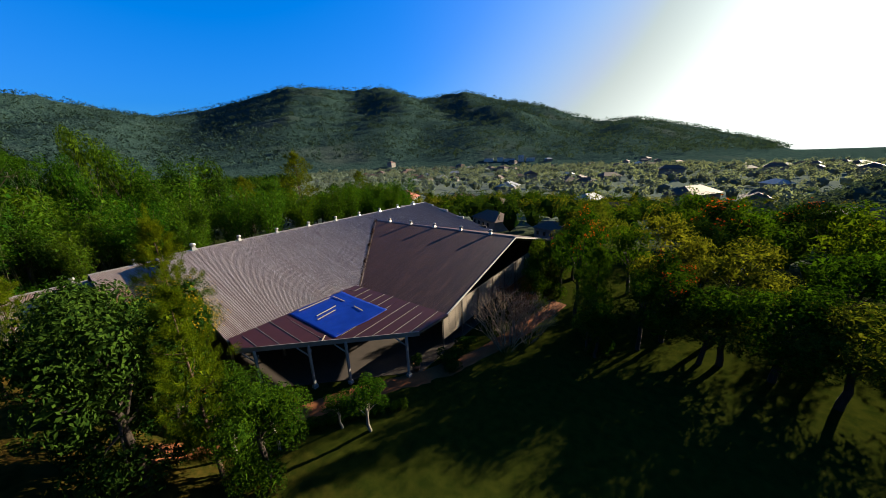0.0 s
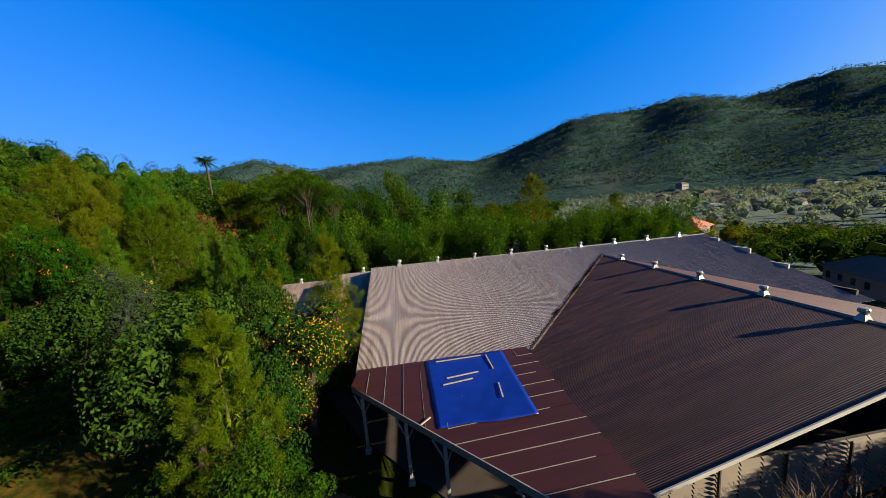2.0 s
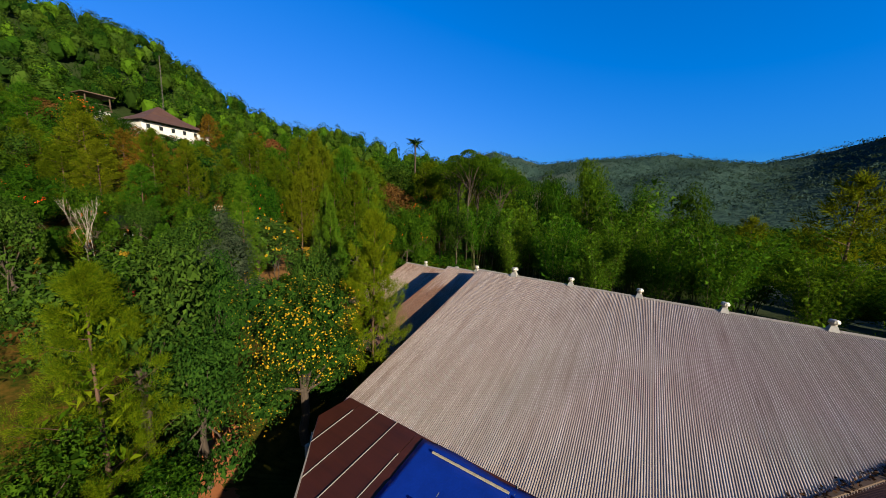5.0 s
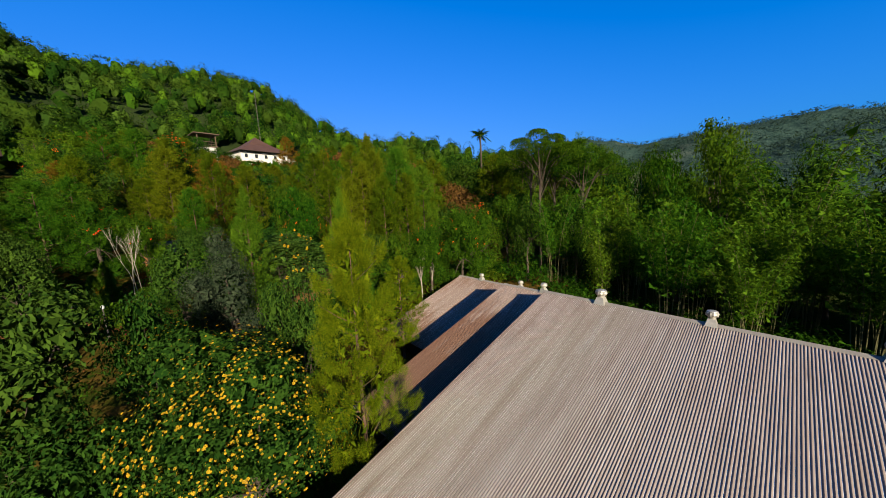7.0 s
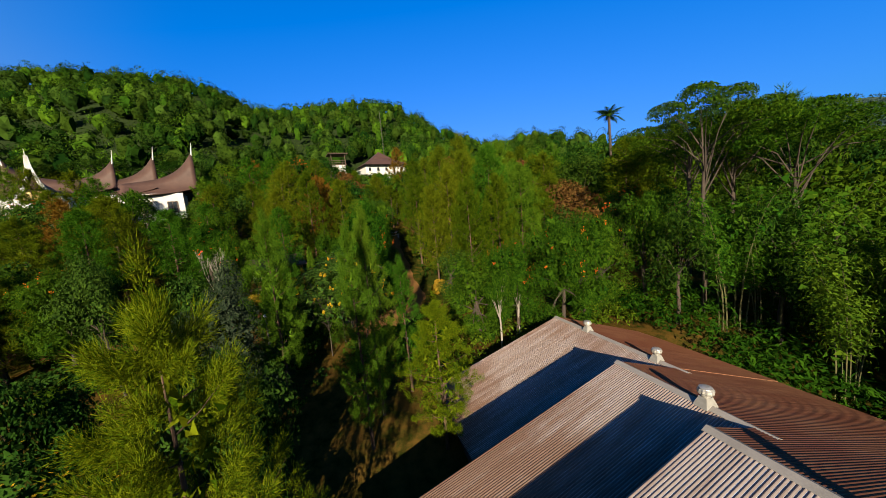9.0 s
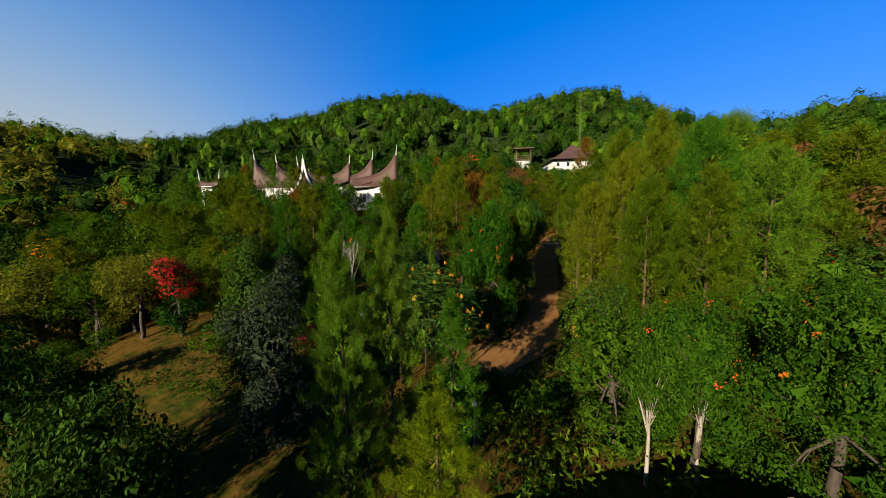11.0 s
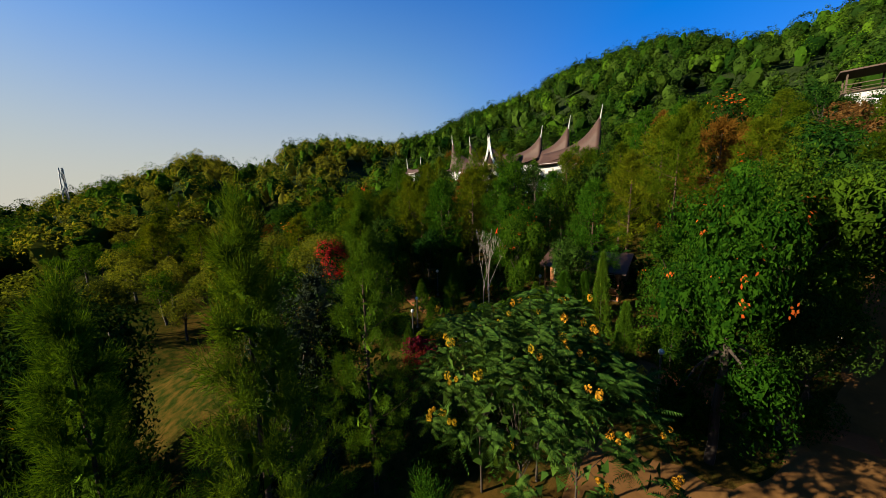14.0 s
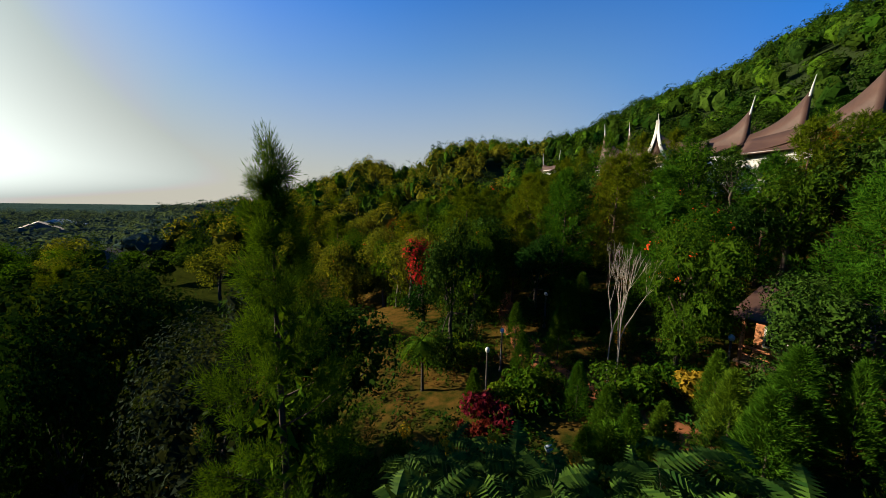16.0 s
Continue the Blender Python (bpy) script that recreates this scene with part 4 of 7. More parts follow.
# ================= plants =================
def limb_set(rng, base, top, ends, r0, sides=5):
    pieces = [tube(np.linspace(base, top, 5) + np.concatenate((np.zeros((1, 3)), rng.normal(0, 0.06, (4, 3)))), np.linspace(r0, r0 * 0.62, 5), 7)]
    for e in ends:
        k = rng.uniform(0.72, 1.0)
        s = base + (top - base) * k
        mid = (s + e) / 2 + np.array([0, 0, 0.12 * np.linalg.norm(e - s)])
        pieces.append(tube(np.stack((s, mid, e)), (r0 * 0.32, r0 * 0.18, r0 * 0.05), sides))
    return gather(pieces)


def plant(name, label, category, group, trunk, trunk_mat, crown, crown_mat, extra=()):
    ob = root(name, pose(0, 0, 0), label, category, group)
    if trunk is not None:
        under(new("trunk", raw_mesh("trunk", trunk[0], trunk[1], (M[trunk_mat],), True)), ob)
    under(new("crown", raw_mesh("crown", crown[0], crown[1], (M[crown_mat],))), ob)
    for part_name, arrays, mat, lab in extra:
        o = under(new(part_name, raw_mesh(part_name, arrays[0], arrays[1], (M[mat],))), ob)
        if lab:
            o["label"] = lab
    return ob


def shell(rng, blobs, n, up=0.25):
    """n points on the skins of ellipsoids, with outward directions."""
    b = np.array(blobs)
    w = (b[:, 3] * b[:, 4])
    pick = rng.choice(len(b), n, p=w / w.sum())
    d = rng.normal(0, 1, (n, 3))
    d[:, 2] += up
    d /= np.linalg.norm(d, axis=1)[:, None]
    r = b[pick][:, [3, 3, 4]] * rng.uniform(0.55, 1.06, (n, 1)) ** 0.5
    return b[pick][:, :3] + d * r, d


def petals(rng, pos, out, size):
    """Six-rayed open flowers facing out."""
    n = len(pos)
    o = out / (np.linalg.norm(out, axis=1)[:, None] + 1e-9) + rng.normal(0, 0.3, (n, 3)) + [0, 0, 0.3]
    o /= np.linalg.norm(o, axis=1)[:, None]
    a = np.cross(o, rng.normal(0, 1, (n, 3)))
    a /= np.linalg.norm(a, axis=1)[:, None] + 1e-9
    b = np.cross(o, a)
    s = size * rng.uniform(0.7, 1.3, n)[:, None]
    v = []
    for k in range(6):
        t = k * math.pi / 3
        d, e = a * math.cos(t) + b * math.sin(t), b * math.cos(t) - a * math.sin(t)
        v.append(np.stack((pos, pos + (d * 0.62 - e * 0.22) * s + o * s * 0.08, pos + (d * 0.62 + e * 0.22) * s + o * s * 0.08), 1))
    v = np.concatenate(v).reshape(-1, 3)
    return v, np.arange(len(v)).reshape(-1, 3)


def with_core(crown, rng, pos, size, slim=0.8):
    """Adds larger shaded leaves deep inside the crown, which close it against the light."""
    n = len(pos)
    v, f = leaf_tris(rng, pos, rng.normal(0, 1, (n, 3)), size, size * slim)
    return np.concatenate((crown[0], v)), [crown[1], f + len(crown[0])]


def broad_tree(seed, h, r, n, size, mat="leaf_broad", bark="bark", clear=0.2, fine=False, name="tree", label="round broadleaf garden tree with dense green leaves", flowers=None, group="", flat=0.36, heart=True):
    rng = np.random.default_rng(seed)
    c = np.array([0, 0, h * (1 + clear) / 2])
    half = h * (1 - clear) / 2
    blobs = [(0, 0, c[2] + half * 0.15, r * 0.55, half * 0.66)]
    k = 11
    for i in range(k):
        a = 2.4 * i + rng.uniform(-0.4, 0.4)
        q = rng.uniform(0.45, 0.78)
        z = c[2] + half * rng.uniform(-0.9 if clear < 0.15 else -0.62, 0.66)
        lim = math.sqrt(max(0.3 if clear < 0.15 else 0.05, 1 - ((z - c[2]) / half) ** 2))
        blobs.append((math.cos(a) * r * q * lim, math.sin(a) * r * q * lim, z, r * rng.uniform(0.26, 0.44), half * rng.uniform(flat * 0.6, flat)))
    pos, out = shell(rng, blobs, n, 0.35)
    crown = (leaf_quads if fine else leaf_tris)(rng, pos, out, size, size * 0.55, 0.15)
    kern, _ = shell(rng, [(b[0] * 0.8, b[1] * 0.8, b[2], b[3] * 0.62, b[4] * 0.62) for b in blobs], max(160, n // 16), 0.0)
    if heart:
        crown = with_core(crown, rng, kern, r * 0.2)
    ends = np.array([b[:3] for b in blobs])
    trunk = limb_set(rng, np.array([0, 0, -0.4]), np.array([rng.normal(0, 0.15), rng.normal(0, 0.15), max(h * clear * 1.15, h * 0.42)]), ends, 0.022 * h + 0.03, 5 if n > 4000 else 3)
    extra = []
    if flowers:
        fmat, fn, fs, flab = flowers
        per_seed = 1 if "daisy" in flab else 4 if "scarlet" in flab else 24 if "spike" in flab else 7
        top = pos[:, 2] > c[2] + half * (-0.7 if "daisy" in flab else -0.1 if "scarlet" in flab else 0.1)
        cand = pos[top]
        seeds = cand[rng.choice(len(cand), max(6, fn // per_seed), replace=True)]
        fp = np.repeat(seeds, per_seed, 0)[:fn] + rng.normal(0, fs * 0.8, (min(fn, len(seeds) * per_seed), 3)) * ([0.7, 0.7, 1.2] if "spike" in flab else [1, 1, 1])
        fp += (fp - c) * (0.08 if "daisy" in flab else 0.05)
        extra.append(("blossom", petals(rng, fp, fp - c, fs) if "daisy" in flab else leaf_quads(rng, fp, fp - c, fs, fs * 0.7), fmat, flab))
    return plant(name, label, "tree", group, trunk, bark, crown, mat, extra)


def plumes(rng, base, aim, length, width, per, lump):
    """A soft rounded plume of per needles round each base point."""
    n = len(base) * per
    off = rng.normal(0, 1, (n, 3))
    off /= np.linalg.norm(off, axis=1)[:, None]
    ax = np.repeat(aim / np.linalg.norm(aim, axis=1)[:, None], per, 0)
    size = np.repeat(rng.uniform(0.7, 1.25, len(base)), per)[:, None] * lump
    b = np.repeat(base, per, 0) + (off * rng.uniform(0.15, 0.8, (n, 1)) + ax * rng.uniform(-0.5, 0.9, (n, 1))) * size
    d = off * 0.75 + ax * 0.75 + rng.normal(0, 0.25, (n, 3))
    d /= np.linalg.norm(d, axis=1)[:, None]
    s = np.cross(d, rng.normal(0, 1, (n, 3)))
    s /= np.linalg.norm(s, axis=1)[:, None] + 1e-9
    ln = (length * rng.uniform(0.6, 1.2, n))[:, None]
    v = np.stack((b - s * width / 2, b + s * width / 2, b + d * ln), 1).reshape(-1, 3)
    return v, np.arange(3 * n).reshape(-1, 3)


def pine_tree(seed, h, r, tufts, per, length, width, mat="needle", label="bushy young pine with soft yellow-green needles", clear=0.12, group="", shape=0.6, lump=0.24):
    rng = np.random.default_rng(seed)
    trunk = [tube([(0, 0, -0.4), (0.03, 0.02, h * 0.4), (0.0, 0.05, h * 0.75), (0, 0, h * 0.99)], (0.013 * h + 0.02, 0.009 * h, 0.005 * h, 0.01), 6)]
    per_branch = 5
    nb = tufts // per_branch
    bases, aims, inner = [], [], []
    for i in range(nb):
        u = clear + (1 - clear) * ((i + 0.5) / nb) ** 1.08
        a = i * 2.399 + rng.normal(0, 0.25)
        reach = r * min(1.0, 0.35 + (u - clear) * 3.2) * (1 - u) ** shape * rng.uniform(0.72, 1.18) * 1.35 + 0.12
        rise = rng.uniform(0.15, 0.5)
        d = np.array([math.cos(a), math.sin(a), rise])
        s = np.array([0, 0, u * h])
        tip = s + d * reach + np.array([0, 0, 0.1 * reach * reach])
        if i % 3 == 0:
            trunk.append(tube(np.stack((s, (s + tip) / 2 - [0, 0, 0.04 * reach], tip)), (0.005 * h * (1.1 - u) + 0.006, 0.014, 0.006), 3))
        inner.append(s + (tip - s) * rng.uniform(0.05, 0.72, (9, 1)) + rng.normal(0, 0.10 * reach, (9, 3)))
        k = np.array([1.0, 0.9, 0.8, 0.66, 0.5])[:, None] * rng.uniform(0.92, 1.05, (per_branch, 1))
        spread = rng.normal(0, 0.05 + 0.10 * reach, (per_branch, 3)) * [[0.4], [1], [1], [1], [1]]
        bases.append(s + (tip - s) * k + spread)
        aims.append(np.tile(d + [0, 0, 0.55], (per_branch, 1)) + spread * 0.6 + rng.normal(0, 0.12, (per_branch, 3)))
    bases.append(np.array([0, 0, h]) + rng.normal(0, [0.06, 0.06, 0.22], (6, 3)))
    aims.append(np.tile([0, 0, 1.0], (6, 1)))
    crown = plumes(rng, np.concatenate(bases), np.concatenate(aims), length, width, per, lump)
    crown = with_core(crown, rng, np.concatenate(inner), 0.42, 0.5)
    return plant("pine_tree", label, "pine tree", group, gather(trunk), "bark_pine", crown, mat)


def bamboo(seed, h, spread, culms, leaves, size):
    rng = np.random.default_rng(seed)
    pieces, pos, out = [], [], []
    for i in range(culms):
        a, q = rng.uniform(0, 6.28), rng.uniform(0, 1) ** 0.5
        b = np.array([math.cos(a) * 0.9 * q, math.sin(a) * 0.9 * q, -0.3])
        lean = np.array([math.cos(a), math.sin(a), 0]) * spread * rng.uniform(0.3, 1.0)
        hh = h * rng.uniform(0.7, 1.05)
        u = np.linspace(0, 1, 7)[:, None]
        line = b + lean * u ** 2.2 + np.array([0, 0, 1]) * hh * (u - 0.12 * u ** 4)
        pieces.append(tube(line, np.linspace(0.05, 0.012, 7), 5))
        k = leaves // culms
        uu = rng.uniform(0.32, 1.0, (k, 1)) ** 0.8
        p = b + lean * uu ** 2.2 + np.array([0, 0, 1]) * hh * (uu - 0.12 * uu ** 4)
        w = rng.normal(0, 1, (k, 3)) * [0.55, 0.55, 0.32]
        pos.append(p + w)
        out.append(w + [0, 0, 0.6])
    crown = leaf_tris(rng, np.concatenate(pos), np.concatenate(out), size, size * 0.26, 0.35)
    kern = np.concatenate(pos)[:: max(1, leaves // 260)]
    crown = with_core(crown, rng, kern, 0.55)
    return plant("bamboo", "tall arching bamboo clump with feathery leaves", "bamboo", "bamboo grove", None, "", crown, "leaf_bamboo", [("culm", c, "culm", "") for c in pieces])


def palm(seed, h, fronds=18, length=3.0):
    rng = np.random.default_rng(seed)
    lean = rng.normal(0, 0.5, 2)
    trunk = tube([(0, 0, -0.4), (lean[0] * 0.3, lean[1] * 0.3, h * 0.4), (*lean * 0.7, h * 0.8), (*lean, h)], (0.2, 0.15, 0.13, 0.14), 8)
    v, f, n = [], [], 0
    top = np.array([*lean, h])
    for i in range(fronds):
        a = i * 2.399
        up = rng.uniform(-0.15, 0.9)
        u = np.linspace(0, 1, 12)
        ln = length * rng.uniform(0.8, 1.1)
        dx = u * ln
        z = up * dx - 0.44 * dx ** 2 * (1.1 - 0.4 * up)
        line = top + np.stack((math.cos(a) * dx, math.sin(a) * dx, z), -1)
        side = np.array([-math.sin(a), math.cos(a), 0])
        for j in range(1, 12):
            w = 0.26 * length * math.sin(math.pi * min(0.97, u[j])) + 0.06
            for s in (-1, 1):
                tip = line[j] + side * s * w + np.array([math.cos(a), math.sin(a), 0]) * 0.25 - [0, 0, 0.35 * w]
                v += [line[j - 1], line[j], tip]
                f.append((n, n + 1, n + 2))
                n += 3
    return plant("palm_tree", "slender coconut palm with drooping feathered fronds", "palm tree", "", trunk, "bark", (np.array(v), np.array(f)), "leaf_broad")


def bare_tree(seed, h, spread, stems, name, label, mat="bark_white", wild=0.42, forks=4, thick=0.0085):
    """Leafless: stems that fork again and again."""
    rng = np.random.default_rng(seed)
    pieces = []

    def grow(p, d, ln, r, depth):
        q = p + d * ln
        pieces.append(tube(np.stack((p, (p + q) / 2 + rng.normal(0, 0.04 * ln, 3), q)), (r, r * 0.85, r * 0.65), 5 if depth > 1 else 4))
        if depth == 0:
            return
        for _ in range(2 if depth > 2 else 3):
            e = d + rng.normal(0, wild, 3) * [1, 1, 0.5] + [0, 0, 0.16]
            grow(q, e / np.linalg.norm(e), ln * rng.uniform(0.62, 0.85), r * 0.6, depth - 1)
    for i in range(stems):
        a = 6.28 * i / stems + rng.uniform(-0.3, 0.3)
        d = np.array([math.cos(a) * spread, math.sin(a) * spread, 1.0])
        grow(np.array([math.cos(a) * 0.1, math.sin(a) * 0.1, -0.2]), d / np.linalg.norm(d), h * 0.34, thick * h, forks)
    ob = root(name, pose(0, 0, 0), label, "tree" if h > 3 else "shrub")
    v, f = gather(pieces)
    under(new("branchwork", raw_mesh("branchwork", v, f, (M[mat],), True)), ob)
    return ob


def bush(seed, r, h, n, size, mat, name="bush", label="low leafy garden bush", flowers=None):
    rng = np.random.default_rng(seed)
    blobs = [(rng.normal(0, r * 0.4), rng.normal(0, r * 0.4), h * rng.uniform(0.3, 0.62), r * rng.uniform(0.4, 0.6), h * 0.36) for _ in range(7)]
    pos, out = shell(rng, blobs, n, 0.4)
    stems = gather([tube([(0, 0, -0.2), (b[0] * 0.5, b[1] * 0.5, b[2] * 0.6), b[:3]], (0.03, 0.02, 0.008), 4) for b in blobs])
    ob = root(name, pose(0, 0, 0), label, "bush")
    under(new("stems", raw_mesh("stems", stems[0], stems[1], (M["bark"],), True)), ob)
    crown = leaf_quads(rng, pos, out, size, size * 0.5, 0.2)
    under(new("foliage", raw_mesh("foliage", crown[0], crown[1], (M[mat],))), ob)
    if flowers:
        fmat, fn, fs, lab = flowers
        fp, fo = shell(rng, blobs, fn, 0.8)
        fl = leaf_quads(rng, fp * 1.04, fo, fs, fs * 0.8)
        under(tagged(new("blossom", raw_mesh("blossom", fl[0], fl[1], (M[fmat],))), lab), ob)
    return ob


def cypress(seed, h, r, n):
    rng = np.random.default_rng(seed)
    u = rng.uniform(0, 1, n) ** 0.8
    a = rng.uniform(0, 6.28, n)
    lump = 1 + 0.25 * np.sin(a * 5 + u * 19)
    rad = r * (1 - u) ** 0.7 * lump * rng.uniform(0.6, 1.05, n)
    d = np.stack((np.cos(a), np.sin(a), np.full(n, 0.9)), -1)
    pos = np.stack((np.cos(a) * rad, np.sin(a) * rad, 0.15 + u * (h - 0.15)), -1)
    crown = needle_blades(rng, pos, d, 0.17, 0.022, 5)
    trunk = tube([(0, 0, -0.3), (0, 0, h * 0.6)], (0.05, 0.02), 5)
    return plant("cypress", "small columnar clipped juniper in a garden bed", "conifer", "garden conifers", trunk, "bark", crown, "needle_dark")


def umbrella_tree(seed, h, r, n, size, mat="leaf_broad", label="spreading tree with flat layered canopy on bare limbs"):
    rng = np.random.default_rng(seed)
    blobs = []
    for i in range(14):
        a, q = i * 2.399, math.sqrt((i + 0.5) / 14)
        blobs.append((math.cos(a) * r * q, math.sin(a) * r * q, h * (0.93 - 0.16 * q * q) + rng.uniform(-0.3, 0.3), r * 0.3, 0.62))
    pos, out = shell(rng, blobs, n, 0.8)
    crown = leaf_tris(rng, pos, out * [0.3, 0.3, 1], size, size * 0.5, 0.1)
    trunk = limb_set(rng, np.array([0, 0, -0.4]), np.array([0.1, 0, h * 0.72]), np.array([b[:3] for b in blobs]), 0.011 * h + 0.03)
    return plant("umbrella_tree", label, "tree", "", trunk, "bark", crown, mat)


USED = {}


def place(proto, x, y, top=None, height=1.0, scale=None, turn=None, z=None, wide=None):
    """A copy of proto at x, y on the ground; scaled so that its top is at the height top, and by wide across."""
    gz = ground_z(x, y) if z is None else z
    s = scale if scale is not None else (top - gz) / height
    s = max(0.25, s)
    sx = s * random.uniform(0.92, 1.1) if wide is None else wide
    m = Matrix.Translation((x, y, gz)) @ Matrix.Rotation(radians(random.uniform(0, 360) if turn is None else turn), 4, "Z") @ Matrix.Diagonal((sx, sx, s, 1))
    if proto.name not in USED:
        USED[proto.name] = True
        proto.matrix_basis = m
        return proto
    made = {}
    for o in (proto, *proto.children_recursive):
        made[o] = o.copy()
        scene.collection.objects.link(made[o])
        made[o].parent = made.get(o.parent, o.parent)
    made[proto].matrix_basis = m
    return made[proto]


# --- single trees that can be told apart ---
pines_fine = [pine_tree(11, 10, 2.0, 330, 230, 0.13, 0.014, "needle_sun", group="garden pines", lump=0.27), pine_tree(12, 10, 2.0, 290, 250, 0.12, 0.012, "needle_dark", group="garden pines", lump=0.27, shape=0.9)]
pines_near = [pine_tree(11, 10, 2.2, 330, 330, 0.12, 0.013, "needle_sun", group="garden pines", lump=0.31)]
pines = [pine_tree(14 + i, 10, 2.5 + 0.2 * i, 320, 80, 0.2, 0.034, "needle", group="garden pines", lump=0.36) for i in range(2)]
pines_dark = [pine_tree(21 + i, 10, 2.4, 320, 80, 0.2, 0.034, "needle_dark", "dark green pine with soft tufted needles", group="garden pines", lump=0.36) for i in range(2)]
broads = [broad_tree(31 + i, 8, 2.8, 11000, 0.115, fine=True, clear=0.05, group="garden trees") for i in range(3)]
deeps = [broad_tree(41 + i, 8, 2.8, 8000, 0.155, "leaf_deep", fine=True, clear=0.05, label="dark glossy-leaved garden tree with a dense crown", group="garden trees") for i in range(2)]
pales = [broad_tree(51, 8, 2.3, 16000, 0.085, "leaf_pale", fine=True, label="grey-green tree with small pale leaves", group="garden trees", clear=0.03)]
tulips = [broad_tree(61 + i, 8, 3.1, 15000, 0.105, "leaf_broad", fine=True, clear=0.02, flowers=("flower_orange", 170, 0.10, "orange-red blossom clusters"), label="dark green tree crowned with orange-red blossoms", group="flowering trees") for i in range(2)]
reds = [broad_tree(65, 8, 2.9, 6000, 0.16, "leaf_deep", fine=True, clear=0.1, flowers=("flower_red", 2600, 0.17, "scarlet blossom clusters"), label="dark tree covered with scarlet blossoms on one side", group="flowering trees")]
lawn_o = [broad_tree(67, 8, 2.8, 8500, 0.14, "leaf_olive", fine=True, clear=0.1, label="olive-green broadleaf tree between garden and lawn", group="garden trees")]

SIZE = {}
for group, hh, rr in ((pines_near, 10, 2.2), (pines_fine, 10, 2.0), (pines, 10, 2.6), (pines_dark, 10, 2.4), (broads, 8, 2.8), (lawn_o, 8, 2.8), (deeps, 8, 2.8), (pales, 8, 2.3), (tulips, 8, 3.1), (reds, 8, 2.9)):
    for p in group:
        SIZE[p.name] = (hh, rr)


def stand(group, i, x, y, top, r=None):
    """A tree of the group at x, y with its top at that height and a crown of radius r."""
    p = group[i % len(group)]
    hh, rr = SIZE[p.name]
    return place(p, x, y, top, hh, wide=r / rr if r else None)


